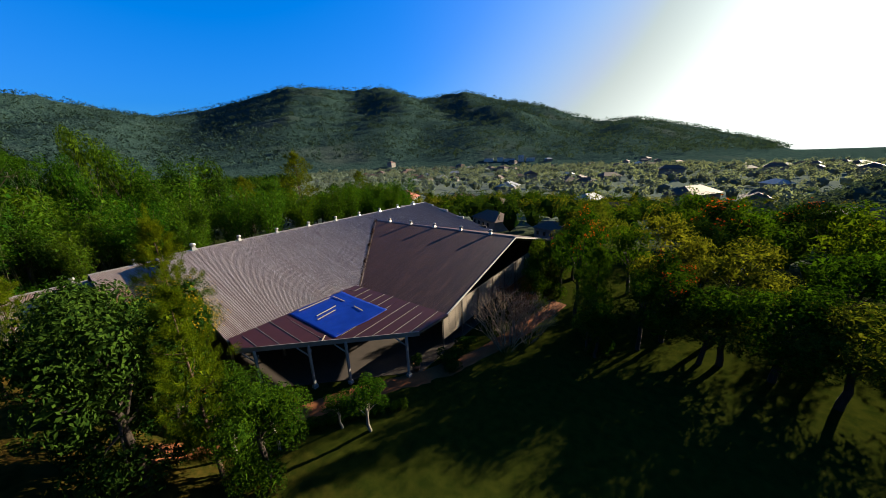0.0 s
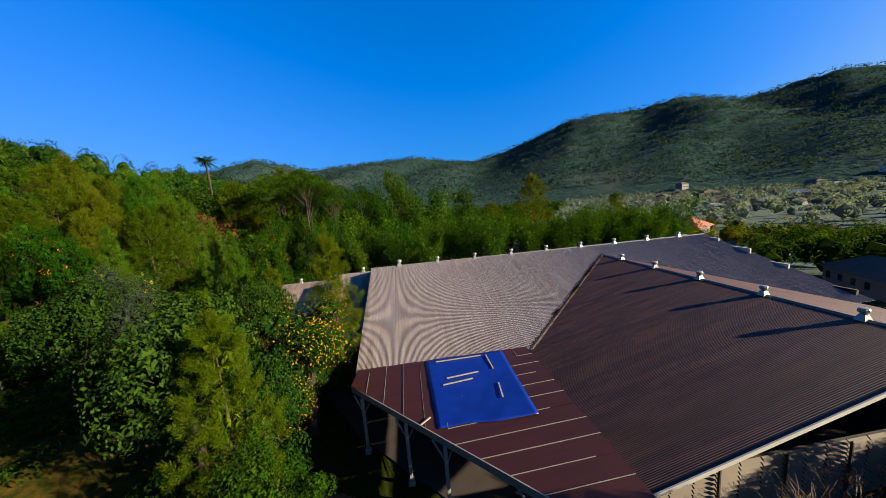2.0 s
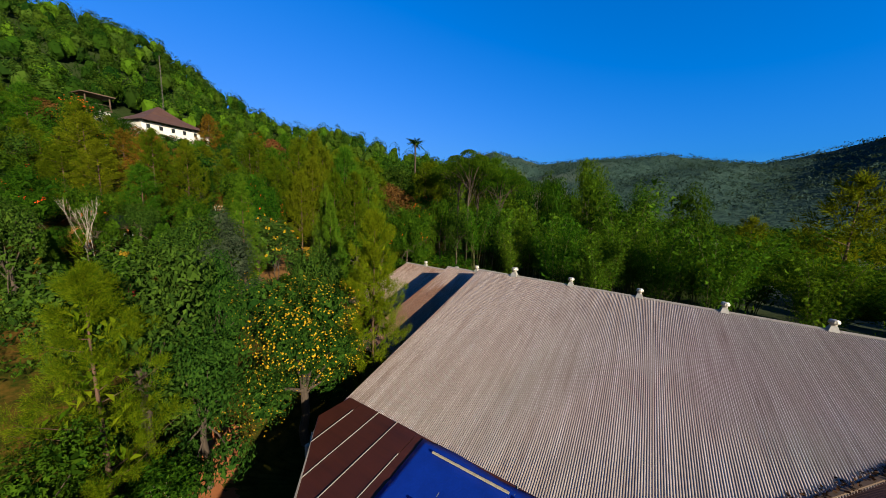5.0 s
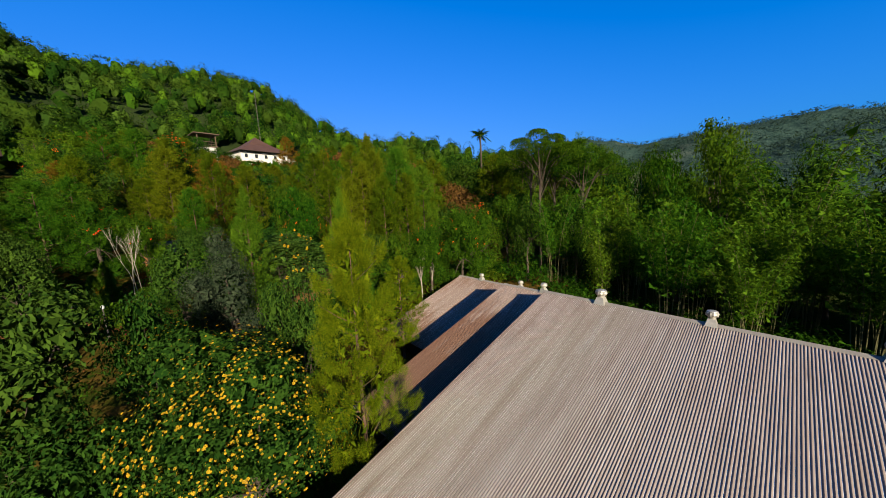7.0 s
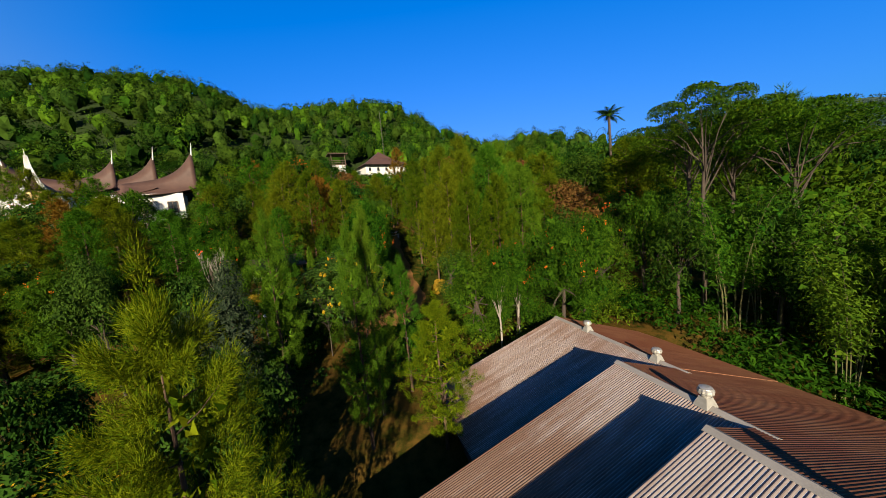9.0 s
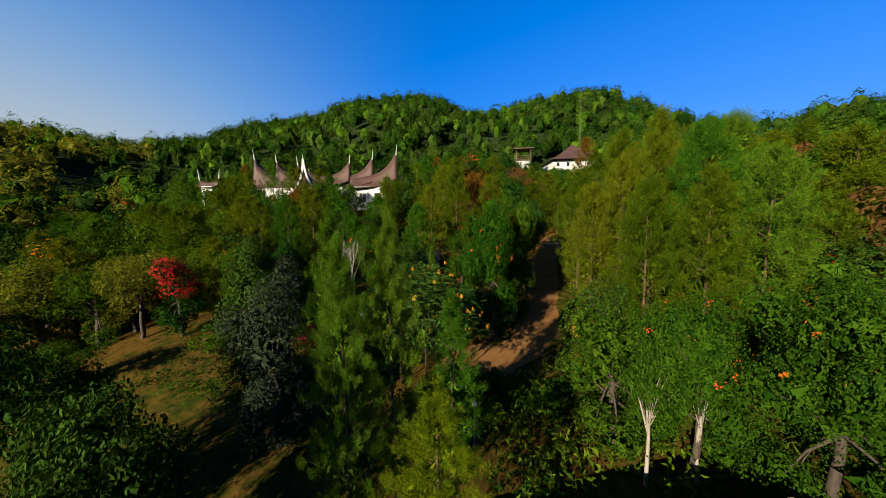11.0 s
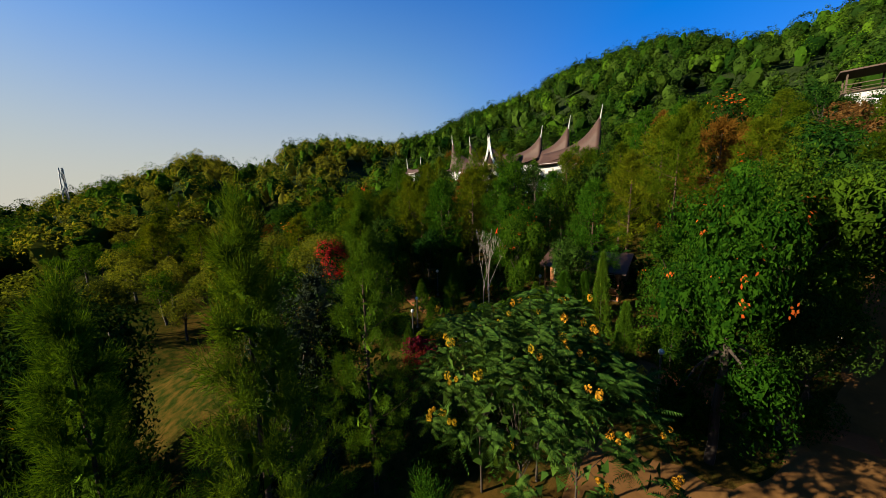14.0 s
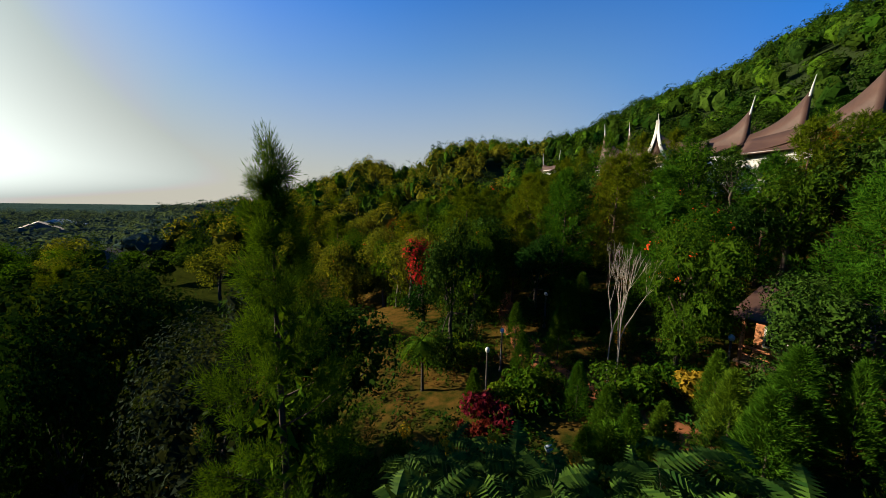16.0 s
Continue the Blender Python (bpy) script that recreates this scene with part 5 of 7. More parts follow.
sunny, shady = pines_fine[:1], pines_fine[1:]
for i, (kind, x, y, top, r) in enumerate((
        # row along the hall
        (sunny, -8.8, 6.0, 10.1, 1.55), (broads, -6.9, 7.3, 7.0, 2.2), (deeps, -10.2, 3.6, 11.8, 3.0), (deeps, -13.4, 2.6, 10.2, 1.6), (deeps, -11.6, 5.6, 8.6, 2.0),
        (pines_near, -18.8, 7.8, 11.7, 1.75), (deeps, -18.2, 3.8, 10.6, 1.9), (sunny, -25.2, 1.2, 8.9, 1.35), (shady, -22.8, -1.4, 13.0, 1.25), (shady, -22.0, 0.2, 12.2, 1.2),
        (shady, -24.6, -2.6, 10.3, 1.2), (shady, -18.2, -4.6, 13.25, 1.4), (pales, -16.6, -2.6, 11.6, 2.3), (deeps, -14.7, -4.2, 11.3, 2.4),
        # garden and its upper edge
        (tulips, -24.6, -13.9, 15.3, 2.4), (deeps, -8.4, -9.3, 12.6, 1.8), (reds, -1.6, -8.8, 11.0, 2.0), (tulips, -5.6, -11.3, 12.4, 2.2), (broads, -2.6, -13.2, 12.5, 2.2),
        (pines_dark, -3.4, -18.4, 15.2, 2.0), (pines, -3.2, -22.4, 16.4, 2.2), (pines, 0.2, -18.4, 14.8, 2.0), (pines, 2.8, -18.6, 15.5, 2.2), (pines_dark, -7.4, -22.0, 15.0, 2.0),
        (tulips, -10.4, -21.0, 14.2, 2.6), (tulips, -13.2, -17.6, 13.4, 1.9), (deeps, -16.2, -18.6, 11.6, 1.6), (pines_dark, -16.9, -20.2, 14.3, 1.7), (pines, -19.4, -25.6, 18.3, 2.0), (pines, -15.7, -28.0, 16.6, 2.0),
        (pines, -13.8, -30.8, 16.0, 2.2), (tulips, -25.3, -19.2, 16.4, 2.6), (pines, -23.0, -27.2, 17.4, 2.2), (broads, -20.8, -21.6, 12.6, 2.0), (deeps, -22.6, -17.8, 11.0, 1.8), (deeps, -26.3, -17.2, 10.6, 1.4),
        # tall pines beyond the road
        (pines, -31.8, -18.0, 15.2, 2.0), (pines, -33.9, -18.6, 17.0, 2.3), (pines, -36.2, -19.4, 18.8, 2.6), (pines, -31.6, -23.6, 16.8, 2.2), (pines, -34.8, -23.0, 20.0, 2.6),
        (pines_dark, -38.6, -17.6, 19.0, 2.6), (pines, -37.6, -14.4, 15.6, 2.3), (pines, -34.4, -14.6, 15.2, 2.0), (pines_dark, -40.8, -15.0, 16.5, 2.4), (pines, -38.0, -24.0, 21.5, 2.6), (pines_dark, -41.5, -20.5, 20.0, 2.6),
        (pines, -30.6, -34.6, 17.0, 2.4), (pines, -27.6, -36.0, 17.4, 2.4), (pines_dark, -26.0, -31.8, 15.4, 2.0), (pines, -29.4, -39.0, 19.0, 2.6), (broads, -26.4, -23.4, 13.8, 2.2),
        # blossoming trees at the hall's low end
        (broads, -30.9, -6.6, 10.5, 2.9), (tulips, -33.4, -5.4, 11.2, 2.4), (tulips, -36.2, -3.8, 12.3, 2.7), (tulips, -39.0, -4.8, 13.0, 3.0), (broads, -42.6, -6.5, 11.5, 2.6),
        # between garden and lawn
        (broads, -1.0, -2.5, 6.9, 2.2), (lawn_o, 9.2, -6.0, 11.6, 3.4), (tulips, 13.3, -2.8, 11.2, 3.2), (lawn_o, 10.8, -1.8, 10.0, 2.8), (lawn_o, 4.6, -9.4, 11.4, 3.0), (broads, 3.6, -13.4, 12.6, 2.8),
        (deeps, -5.4, -15.4, 11.4, 1.8), (pines_dark, 5.8, -19.0, 14.0, 2.2), (pines, 8.6, -15.8, 13.6, 2.2), (pines, 6.4, -23.0, 16.0, 2.3), (pines, -0.4, -27.0, 17.0, 2.3))):
    stand(kind, i, x, y, top, r)

# flowering trees and shrubs with a look of their own
yellow = broad_tree(71, 8, 2.75, 17000, 0.085, "leaf_deep", clear=0.10, fine=True, flowers=("flower_yellow", 2600, 0.044, "yellow daisy-like flowers"), label="big rounded shrub dotted with yellow daisy flowers", name="flowering_shrub")
place(yellow, -15.5, 6.5, 9.5, 8, wide=1.22)
def senna_tree(seed, h, r, fronds, spikes):
    """Small tree of long feathered leaves, with golden flower heads at the tips."""
    rng = np.random.default_rng(seed)
    ends, v = [], []
    for i in range(46):
        a, u = i * 2.399, (i + 0.5) / 46
        q = r * math.sqrt(u) * rng.uniform(0.8, 1.1)
        ends.append((math.cos(a) * q, math.sin(a) * q, h * (0.97 - 0.42 * u * u) + rng.uniform(-0.35, 0.15)))
    ends = np.array(ends)
    for e in ends:
        for k in range(fronds):
            a = k * 6.283 / fronds + rng.uniform(-0.4, 0.4)
            ln, drop = rng.uniform(0.34, 0.58), rng.uniform(0.1, 0.9)
            d = np.array([math.cos(a), math.sin(a), 0.35])
            side = np.array([-math.sin(a), math.cos(a), 0])
            base = e - [0, 0, rng.uniform(0, 0.5)]
            for j in range(9):
                t = 0.14 + 0.86 * j / 8
                p = base + d * ln * t - [0, 0, drop * ln * t * t]
                w = 0.12 * math.sin(math.pi * (0.15 + 0.75 * t)) + 0.03
                for sg in (-1, 1):
                    v += [p - d * 0.018, p + d * 0.034, p + side * sg * w + d * 0.07 - [0, 0, 0.05]]
    v = np.array(v)
    crown = with_core((v, np.arange(len(v)).reshape(-1, 3)), rng, ends[rng.integers(0, 46, 200)] * [0.75, 0.75, 0.82] + rng.normal(0, 0.25, (200, 3)), 0.4)
    trunk = limb_set(rng, np.array([0, 0, -0.4]), np.array([0.05, 0, h * 0.4]), ends[::2], 0.05)
    pos, out = [], []
    for e in ends[rng.choice(46, spikes, replace=False)]:
        for q in range(int(rng.integers(1, 4))):
            m = 40
            w = rng.normal(0, 1, (m, 3))
            w *= (rng.uniform(0.05, 0.095) / np.linalg.norm(w, axis=1))[:, None] * [1.0, 1.0, 1.15]
            pos.append(e + rng.normal(0, [0.12, 0.12, 0.06], 3) + [0, 0, 0.1] + w)
            out.append(w)
    bloom = leaf_quads(rng, np.concatenate(pos), np.concatenate(out), 0.055, 0.05)
    return plant("senna_tree", "feathery-leaved small tree with clusters of golden flowers", "tree", "", trunk, "bark", crown, "leaf_senna", [("blossom", bloom, "flower_yellow", "clustered golden flower heads")])


senna = senna_tree(72, 6, 2.4, 15, 14)
for x, y, top in ((-22.0, -7.3, 10.4), (-20.5, -7.2, 10.4), (-21.4, -8.8, 10.8), (-22.9, -8.5, 9.8)):
    place(senna, x, y, top, 6, wide=0.84)
fork = broad_tree(89, 6.5, 2.5, 5200, 0.16, "leaf_deep", "bark_white", fine=True, clear=0.42, label="small tree with a pale forked trunk beside the road", name="forked_tree")
place(fork, -27.0, -23.6, 15.2, 6.5, wide=0.85)
dead = bare_tree(73, 4.4, 0.04, 3, "dead_tree", "leafless grey-white dead tree with upright stems", wild=0.17, thick=0.0065)
place(dead, -12.4, -15.4, scale=1.3)
bare = bare_tree(74, 2.2, 0.6, 14, "bare_shrub", "leafless brown many-stemmed shrub beside the hall wall", "twig", forks=3)
for x, y, s in ((-1.7, 23.6, 2.3), (-0.6, 25.6, 2.2), (-2.6, 25.6, 2.1), (-1.4, 27.8, 1.7), (-2.8, 29.4, 1.3)):
    place(bare, x, y, scale=s)
thin = broad_tree(88, 5, 2.6, 2600, 0.09, "leaf_dry", "twig", clear=0.3, heart=False, label="half-bare tree with thin brown leaves beside the hall wall", name="thin_tree")
place(thin, -1.5, 24.6, 6.6, 5, wide=0.95)
place(palm(75, 12.5, 26, 1.35), -63.2, -23.2, 24.6, 12.5)
low_palm = palm(76, 5.5, 20, 2.6)
place(low_palm, -31.4, -35.6, 18.0, 6.2, wide=0.62)
place(low_palm, -9.6, -7.8, scale=0.42)
albizia = umbrella_tree(77, 16, 4.8, 9000, 0.26)
for x, y, top, w in ((-47.5, -1.5, 20.6, 0.85), (-53.5, -3.0, 19.6, 1.0), (-52.0, 1.5, 18.4, 0.9), (-58.0, -9.0, 21.0, 1.1)):
    place(albizia, x, y, top, 16, wide=w)
flat = umbrella_tree(78, 9, 4.2, 3600, 0.34, "leaf_wood")
for x, y, top in ((6, -62, 27), (16, -60, 27.5), (26, -58, 27.5), (34, -54, 26), (-6, -66, 28)):
    place(flat, x, y, top, 9)
gold = pine_tree(79, 10, 2.4, 300, 28, 0.34, 0.05, "needle_gold", "golden-brown conifer among green trees", group="")
place(gold, -20.5, -30.0, 18.3, 10)
place(gold, -37.0, -56.0, 27.0, 10)
dry = broad_tree(80, 7, 2.4, 2600, 0.3, "leaf_dry", label="tree with dry rust-brown foliage", group="")
for x, y, top in ((-48.8, -17.0, 15.0), (-52.0, -20.0, 16.0), (-28.5, -45.0, 19.0)):
    place(dry, x, y, top, 7)
ybush = bush(81, 1.1, 1.7, 900, 0.34, "leaf_yellow", "croton_bush", "bright yellow-leaved garden bush by the road")
for x, y, s in ((-30.9, -15.7, 0.85), (-31.7, -15.1, 0.7), (-14.5, -17.0, 0.7), (-10.5, -17.6, 0.6)):
    place(ybush, x, y, scale=s)
crimson = bush(82, 0.9, 1.4, 800, 0.22, "leaf_crimson", "crimson_bush", "low crimson-leaved bush in a garden bed")
for x, y, s in ((-12.7, -9.9, 1.0), (-13.4, -9.2, 0.7)):
    place(crimson, x, y, scale=s)
greenb = [bush(83 + i, 1.1, 1.5, 900, 0.2, m, "garden_bush") for i, m in enumerate(("leaf_broad", "leaf_deep", "leaf_bright"))]
rng = np.random.default_rng(90)
cyps = [cypress(85 + i, 3.0, 0.75, 1900) for i in range(2)]
for i, (x, y, top) in enumerate(((-19.3, -16.8, 10.6), (-21.1, -15.4, 8.8), (-17.6, -15.0, 8.6), (-20.2, -13.6, 8.0), (-18.4, -13.0, 7.6), (-16.4, -13.6, 7.6), (-16.2, -11.4, 7.0), (-14.8, -13.2, 7.2), (-22.4, -17.0, 9.0),
                                 (-19.8, -11.8, 7.2), (-15.4, -16.6, 8.4), (-10.6, -12.2, 7.2), (-12.4, -12.0, 6.6), (-17.8, -17.8, 9.2))):
    place(cyps[i % 2], x, y, top, 3.0, wide=0.72)

lawn_b = [broad_tree(141 + i, 8, 2.9, 4600, 0.2, m, clear=0.22, group="lawn trees", label="shady lawn tree with an olive-green crown") for i, m in enumerate(("leaf_olive", "leaf_broad", "leaf_olive"))]
close_wall = broad_tree(147, 6, 1.75, 3800, 0.2, "leaf_broad", clear=0.02, group="lawn trees", label="dense green tree close to the hall's gable wall")
lawn_t = [broad_tree(145, 8, 2.9, 4600, 0.2, "leaf_broad", clear=0.3, flowers=("flower_orange", 260, 0.14, "rust-orange blossom clusters"), label="dark tree with rust-orange blossoms on top", group="lawn trees")]
# --- small trees along the lawn, at the hall's far side and round the forecourt ---
slim = [broad_tree(101 + i, 4.2, 1.35, 2600, 0.17, "leaf_broad", clear=0.38, bark="bark_white", label="slender young tree with a pale trunk on the lawn's edge", group="lawn trees") for i in range(2)]
for i, (x, y, top) in enumerate(((-31.6, -4.6, 8.8), (-33.4, -5.2, 9.0), (-8.0, 8.4, 4.1), (-4.7, 12.0, 3.7), (-9.7, 6.9, 3.6), (-6.3, 11.2, 2.5))):
    place(slim[i % 2], x, y, top, 4.2, wide=0.72 if y < 0 else None)
for i, (k, x, y, top, w) in enumerate(((0, 3.6, 26.6, 4.8, 0.55), (1, 6.9, 29.0, 6.7, 0.85), (2, 10.6, 29.4, 5.6, 0.9), (1, 11.8, 30.0, 6.6, 1.1), (3, 8.4, 31.2, 7.4, 1.0), (1, 14.4, 29.6, 7.0, 1.15),
                                         (2, 17.0, 28.6, 7.2, 1.15), (1, 20.5, 30.5, 7.6, 1.2), (0, 8.2, 35.6, 10.1, 1.25), (2, 13.0, 36.0, 9.0, 1.25), (1, 18.0, 35.0, 8.6, 1.2), (0, -1.0, 41.0, 7.8, 0.9), (1, 5.0, 40.0, 8.2, 1.0),
                                         (1, 23.5, 27.0, 7.0, 1.1), (0, 24.0, 34.0, 8.4, 1.2))):
    place((lawn_b + lawn_t)[k], x, y, top, 8, wide=w)
place(pines_dark[0], 3.6, 28.4, 7.8, 10, wide=0.62)
place(lawn_t[0], 1.6, 31.8, 10.5, 8, wide=0.95)
for x, y, top in ((4.4, 26.2, 5.0), (3.0, 29.4, 6.2)):
    place(close_wall, x, y, top, 6, wide=0.85)
for x, y, top in ((-2.7, 33.0, 7.0), (-1.0, 35.6, 7.4), (-2.2, 31.4, 4.6)):
    place(close_wall, x, y, top, 6, wide=1.0)
for i in range(16):
    x, y = -10.4 + 5.6 * i / 15, 7.6 + 7.0 * i / 15
    place(greenb[i % 3], x + 0.3, y - 0.2, scale=0.36)
for x, y, s in ((-4.6, 19.6, 0.8), (-3.9, 18.9, 0.6), (-4.4, 22.0, 0.7), (-3.0, 35.0, 1.3)):
    place(greenb[1], x, y, scale=s)

# --- medium trees that fill garden and grove ---
mid_b = [broad_tree(111 + i, 8, 2.8, 3000, 0.26, m, group="wooded slope") for i, m in enumerate(("leaf_broad", "leaf_deep", "leaf_bright", "leaf_wood"))]
mid_t = [broad_tree(117, 8, 2.8, 3000, 0.27, "leaf_deep", flowers=("flower_orange", 120, 0.26, "orange blossom clusters"), label="dark tree with scattered orange blossoms", group="wooded slope")]
mid_p = [pine_tree(121 + i, 10, 2.4, 260, 26, 0.34, 0.06, m, group="wooded slope", lump=0.34) for i, m in enumerate(("needle", "needle", "needle_dark"))]
mid_o = [broad_tree(171 + i, 8, 2.8, 3000, 0.26, "leaf_olive", group="wooded slope", label="olive-green tree on the garden's morning side") for i in range(2)]
close_b = [broad_tree(151 + i, 8, 2.8, 4200, 0.21, m, clear=0.05, group="garden trees") for i, m in enumerate(("leaf_broad", "leaf_deep"))]
close_p = [pine_tree(155 + i, 10, 2.2, 400, 34, 0.26, 0.042, m, group="garden pines", lump=0.28) for i, m in enumerate(("needle", "needle_dark"))]
outer = [broad_tree(161 + i, 8, 2.8, 1500, 0.38, m, group="wooded slope") for i, m in enumerate(("leaf_broad", "leaf_deep", "leaf_bright", "leaf_wood"))]
bams = [bamboo(131 + i, 12, 3.2, 10, 7600, 0.26) for i in range(3)]
EYE_XY, EYE_Z = np.array((-25.5, 4.0)), 13.4


def sight_cap(x, y):
    """Highest treetop that keeps the landmarks on the slope in view."""
    d = np.array((x, y)) - EYE_XY
    r, az = np.hypot(*d), math.degrees(math.atan2(d[1], d[0]))
    e = np.array((x + 18.0, y - 15.5))
    if -75.4 < math.degrees(math.atan2(e[1], e[0])) < -70 and -50 < y:
        return 12.6 + np.hypot(*e) * math.tan(radians(2.0))
    if -66 < az < -36 and y > -44:
        return EYE_Z + r * math.tan(radians(6.9))
    if -60 < az < -36:
        return EYE_Z + r * math.tan(radians(9.0))
    if -103 < az < -93 and r < 92:
        return EYE_Z + r * math.tan(radians(8.2))
    if -93 < az < -88 and r < 92:
        return EYE_Z + r * math.tan(radians(9.4))
    if az > -36:
        return EYE_Z + r * math.tan(radians(6.0))
    return EYE_Z + r * math.tan(radians(11.5))


taken = [(-14.8, -24.2, 3.6), (15, -48, 12), (2, -51, 6), (27.5, -34.4, 1.5)]


def free(x, y, gap):
    for px, py, r in taken:
        if (x - px) ** 2 + (y - py) ** 2 < (r + gap) ** 2:
            return False
    for (ax, ay), (bx, by) in zip(ROAD, ROAD[1:]):
        t = max(0, min(1, ((x - ax) * (bx - ax) + (y - ay) * (by - ay)) / ((bx - ax) ** 2 + (by - ay) ** 2)))
        if math.hypot(x - ax - t * (bx - ax), y - ay - t * (by - ay)) < 2.6 + gap * 0.4:
            return False
    return True


for ob in list(scene.collection.objects):
    if ob.parent is None and ob.get("category", "") in ("tree", "pine tree"):
        taken.append((ob.matrix_basis.translation.x, ob.matrix_basis.translation.y, 1.1))
count = 0
for k in range(5000):
    x, y = rng.uniform(-62, 40), rng.uniform(-62, -4)
    if x > -2 and y > -7 or count >= 230 or -31 < x < 4 and y > -24 or x < -30 and y > -13:
        continue
    gap = 1.15 if y > -30 else 1.6
    if not free(x, y, gap):
        continue
    gz = ground_z(x, y)
    top = min(gz + rng.uniform(5.5, 10.5), sight_cap(x, y) + rng.uniform(-0.7, 0.2))
    if top - gz < 2.6:
        continue
    pick = rng.uniform()
    west = x < -28
    if math.hypot(x + 24, y) < 34 and y > -34:
        if pick < 0.45:
            place(close_p[count % 2], x, y, top, 10)
        else:
            place(close_b[count % 2], x, y, top, 8)
    elif count % 15 == 7:
        place(gold, x, y, top, 10)
    elif count % 19 == 11:
        place(dry, x, y, top, 7)
    elif pick < (0.62 if west else 0.42):
        place(mid_p[int(rng.integers(3))], x, y, top, 10)
    elif pick > 0.93:
        place(mid_t[0], x, y, top, 8)
    else:
        place(mid_b[int(rng.integers(4))], x, y, top, 8)
    taken.append((x, y, gap))
    count += 1
for i in range(17):
    x, y = -5.0 + 2.2 * i + rng.uniform(-0.5, 0.5), -41.5 + 0.28 * 2.2 * i + rng.uniform(-1.0, 1.0)
    if abs(x - 27.5) > 1.6:
        place((mid_p + mid_b)[int(rng.integers(7))], x, y, 19.6 + rng.uniform(-0.8, 0.9) + (0.9 if 5 < x < 20 else -3.4 if -4 < x < 1.5 else -0.6 if x < -4 else 0.0), 9, wide=0.75)
for i, (x, y, top) in enumerate(((-8.8, -30.0, 17.0), (-7.2, -32.5, 17.6), (-6.4, -35.5, 18.4), (-9.8, -27.5, 16.4), (-8.6, -34.2, 17.8))):
    place((mid_p + mid_b)[(0, 4, 2, 3, 1)[i]], x, y, top, 9, wide=0.72)
for i in range(16):
    x, y = rng.uniform(-4, 20), rng.uniform(-17, -7.5)
    place((mid_o + mid_b[:3] + mid_p[:2])[i % 7], x, y, ground_z(x, y) + rng.uniform(4.5, 7.5), 8)
grove = [(rng.uniform(14, 74), rng.uniform(24, 52)) for i in range(34)]
for i in range(42):
    x, y = rng.uniform(17, 70), rng.uniform(-34, 22)
    gz = ground_z(x, y)
    place((mid_o + mid_o + mid_b[:1] + mid_p[:2])[int(rng.integers(7))], x, y, gz + rng.uniform(5, 8.5), 8)
# trees that close the lawn towards the morning side
for i, (x, y, h) in enumerate(((13, 2.4, 6.0), (17.5, -1, 7.0), (20, 4.5, 7.4), (25, 1, 8.2), (28, 8, 7.6), (33, 3, 8.6), (23, -4.5, 8.0), (30, -3, 8.8), (36, 9, 8.0), (41, 0, 8.4), (46, 6, 8.6), (38, 14, 8.2))):
    place((mid_o + mid_b)[i % 3], x, y, ground_z(x, y) + h * 0.9, 8)
for i in range(34):
    x, y = rng.uniform(-22, -5), rng.uniform(-19, -6)
    if free(x, y, -0.6):
        place(greenb[i % 3], x, y, scale=float(rng.uniform(0.5, 1.1)))
for i in range(14):
    x, y = rng.uniform(-19, -6), rng.uniform(-18, -9)
    if free(x, y, -0.6):
        place(cyps[i % 2], x, y, scale=float(rng.uniform(0.6, 1.1)))
for x, y, top in ((-26.6, -69.0, 27.0), (-24.2, -70.5, 27.3), (-28.6, -70.0, 26.4), (-22.0, -69.5, 26.6)):
    place(mid_b[3], x, y, top, 8, wide=0.9)
for i in range(16):
    a, q = radians(-126 - 2.6 * i + rng.uniform(-1, 1)), rng.uniform(36, 62)
    x, y = EYE_XY[0] + q * math.cos(a), EYE_XY[1] + q * math.sin(a)
    k = int(rng.integers(7))
    place((mid_b + mid_p)[k], x, y, EYE_Z + q * math.tan(radians(rng.uniform(8.4, 10.8))), 8 if k < 4 else 10)
for i, (x, y, top) in enumerate(((-2.9, 36.5, 6.0), (-2.0, 39.5, 7.2), (0.4, 46.0, 9.2), (-1.2, 50.0, 9.0), (-0.6, 42.5, 7.8), (-2.6, 46.5, 8.2), (-4.0, 41.0, 5.0))):
    place(lawn_b[i % 3], x, y, top, 8)
# bamboo and mixed grove behind the hall
for i in range(34):
    x, y = -46.8 - 2.6 * (i % 3) + rng.uniform(-1, 1), 0.0 + 1.85 * i + rng.uniform(-1, 1)
    place(bams[i % 3], x, y, ground_z(x, y) + rng.uniform(9.8, 13.0), 12)
for i in range(46):
    x, y = rng.uniform(-90, -54), rng.uniform(-12, 72)
    place((outer + mid_p[:1] + bams[:1])[int(rng.integers(6))], x, y, ground_z(x, y) + rng.uniform(9, 14), (8, 8, 8, 8, 10, 12)[int(rng.integers(6))])
for x, y, top, w in ((-71, 11.7, 23.4, 1.35), (-70, 4, 18.5, 1.3), (-63, 15, 16.0, 1.2), (-66, 8, 17, 1.2)):
    place(mid_b[0], x, y, top, 8, wide=w)
for i, (x, y, top, w) in enumerate(((-70.1, -7.2, 22.4, 1.3), (-71.6, -3.2, 22.0, 1.2), (-58.3, 4.3, 18.0, 1.1), (-73.5, 3.4, 21.4, 1.4), (-59.1, 8.0, 18.6, 1.1), (-56.3, -1.2, 18.6, 1.0), (-44.8, -1.6, 12.4, 0.8), (-46.4, -5.2, 13.6, 0.85), (-49.2, 2.2, 13.4, 0.9), (-50.5, -7.0, 15.0, 0.9), (-61.5, 13.5, 19.6, 1.2), (-62.0, 19.5, 18.8, 1.2), (-63.0, 26.0, 18.4, 1.3))):
    place((mid_b[3], mid_b[0], close_b[1])[i % 3], x, y, top, 8, wide=w)
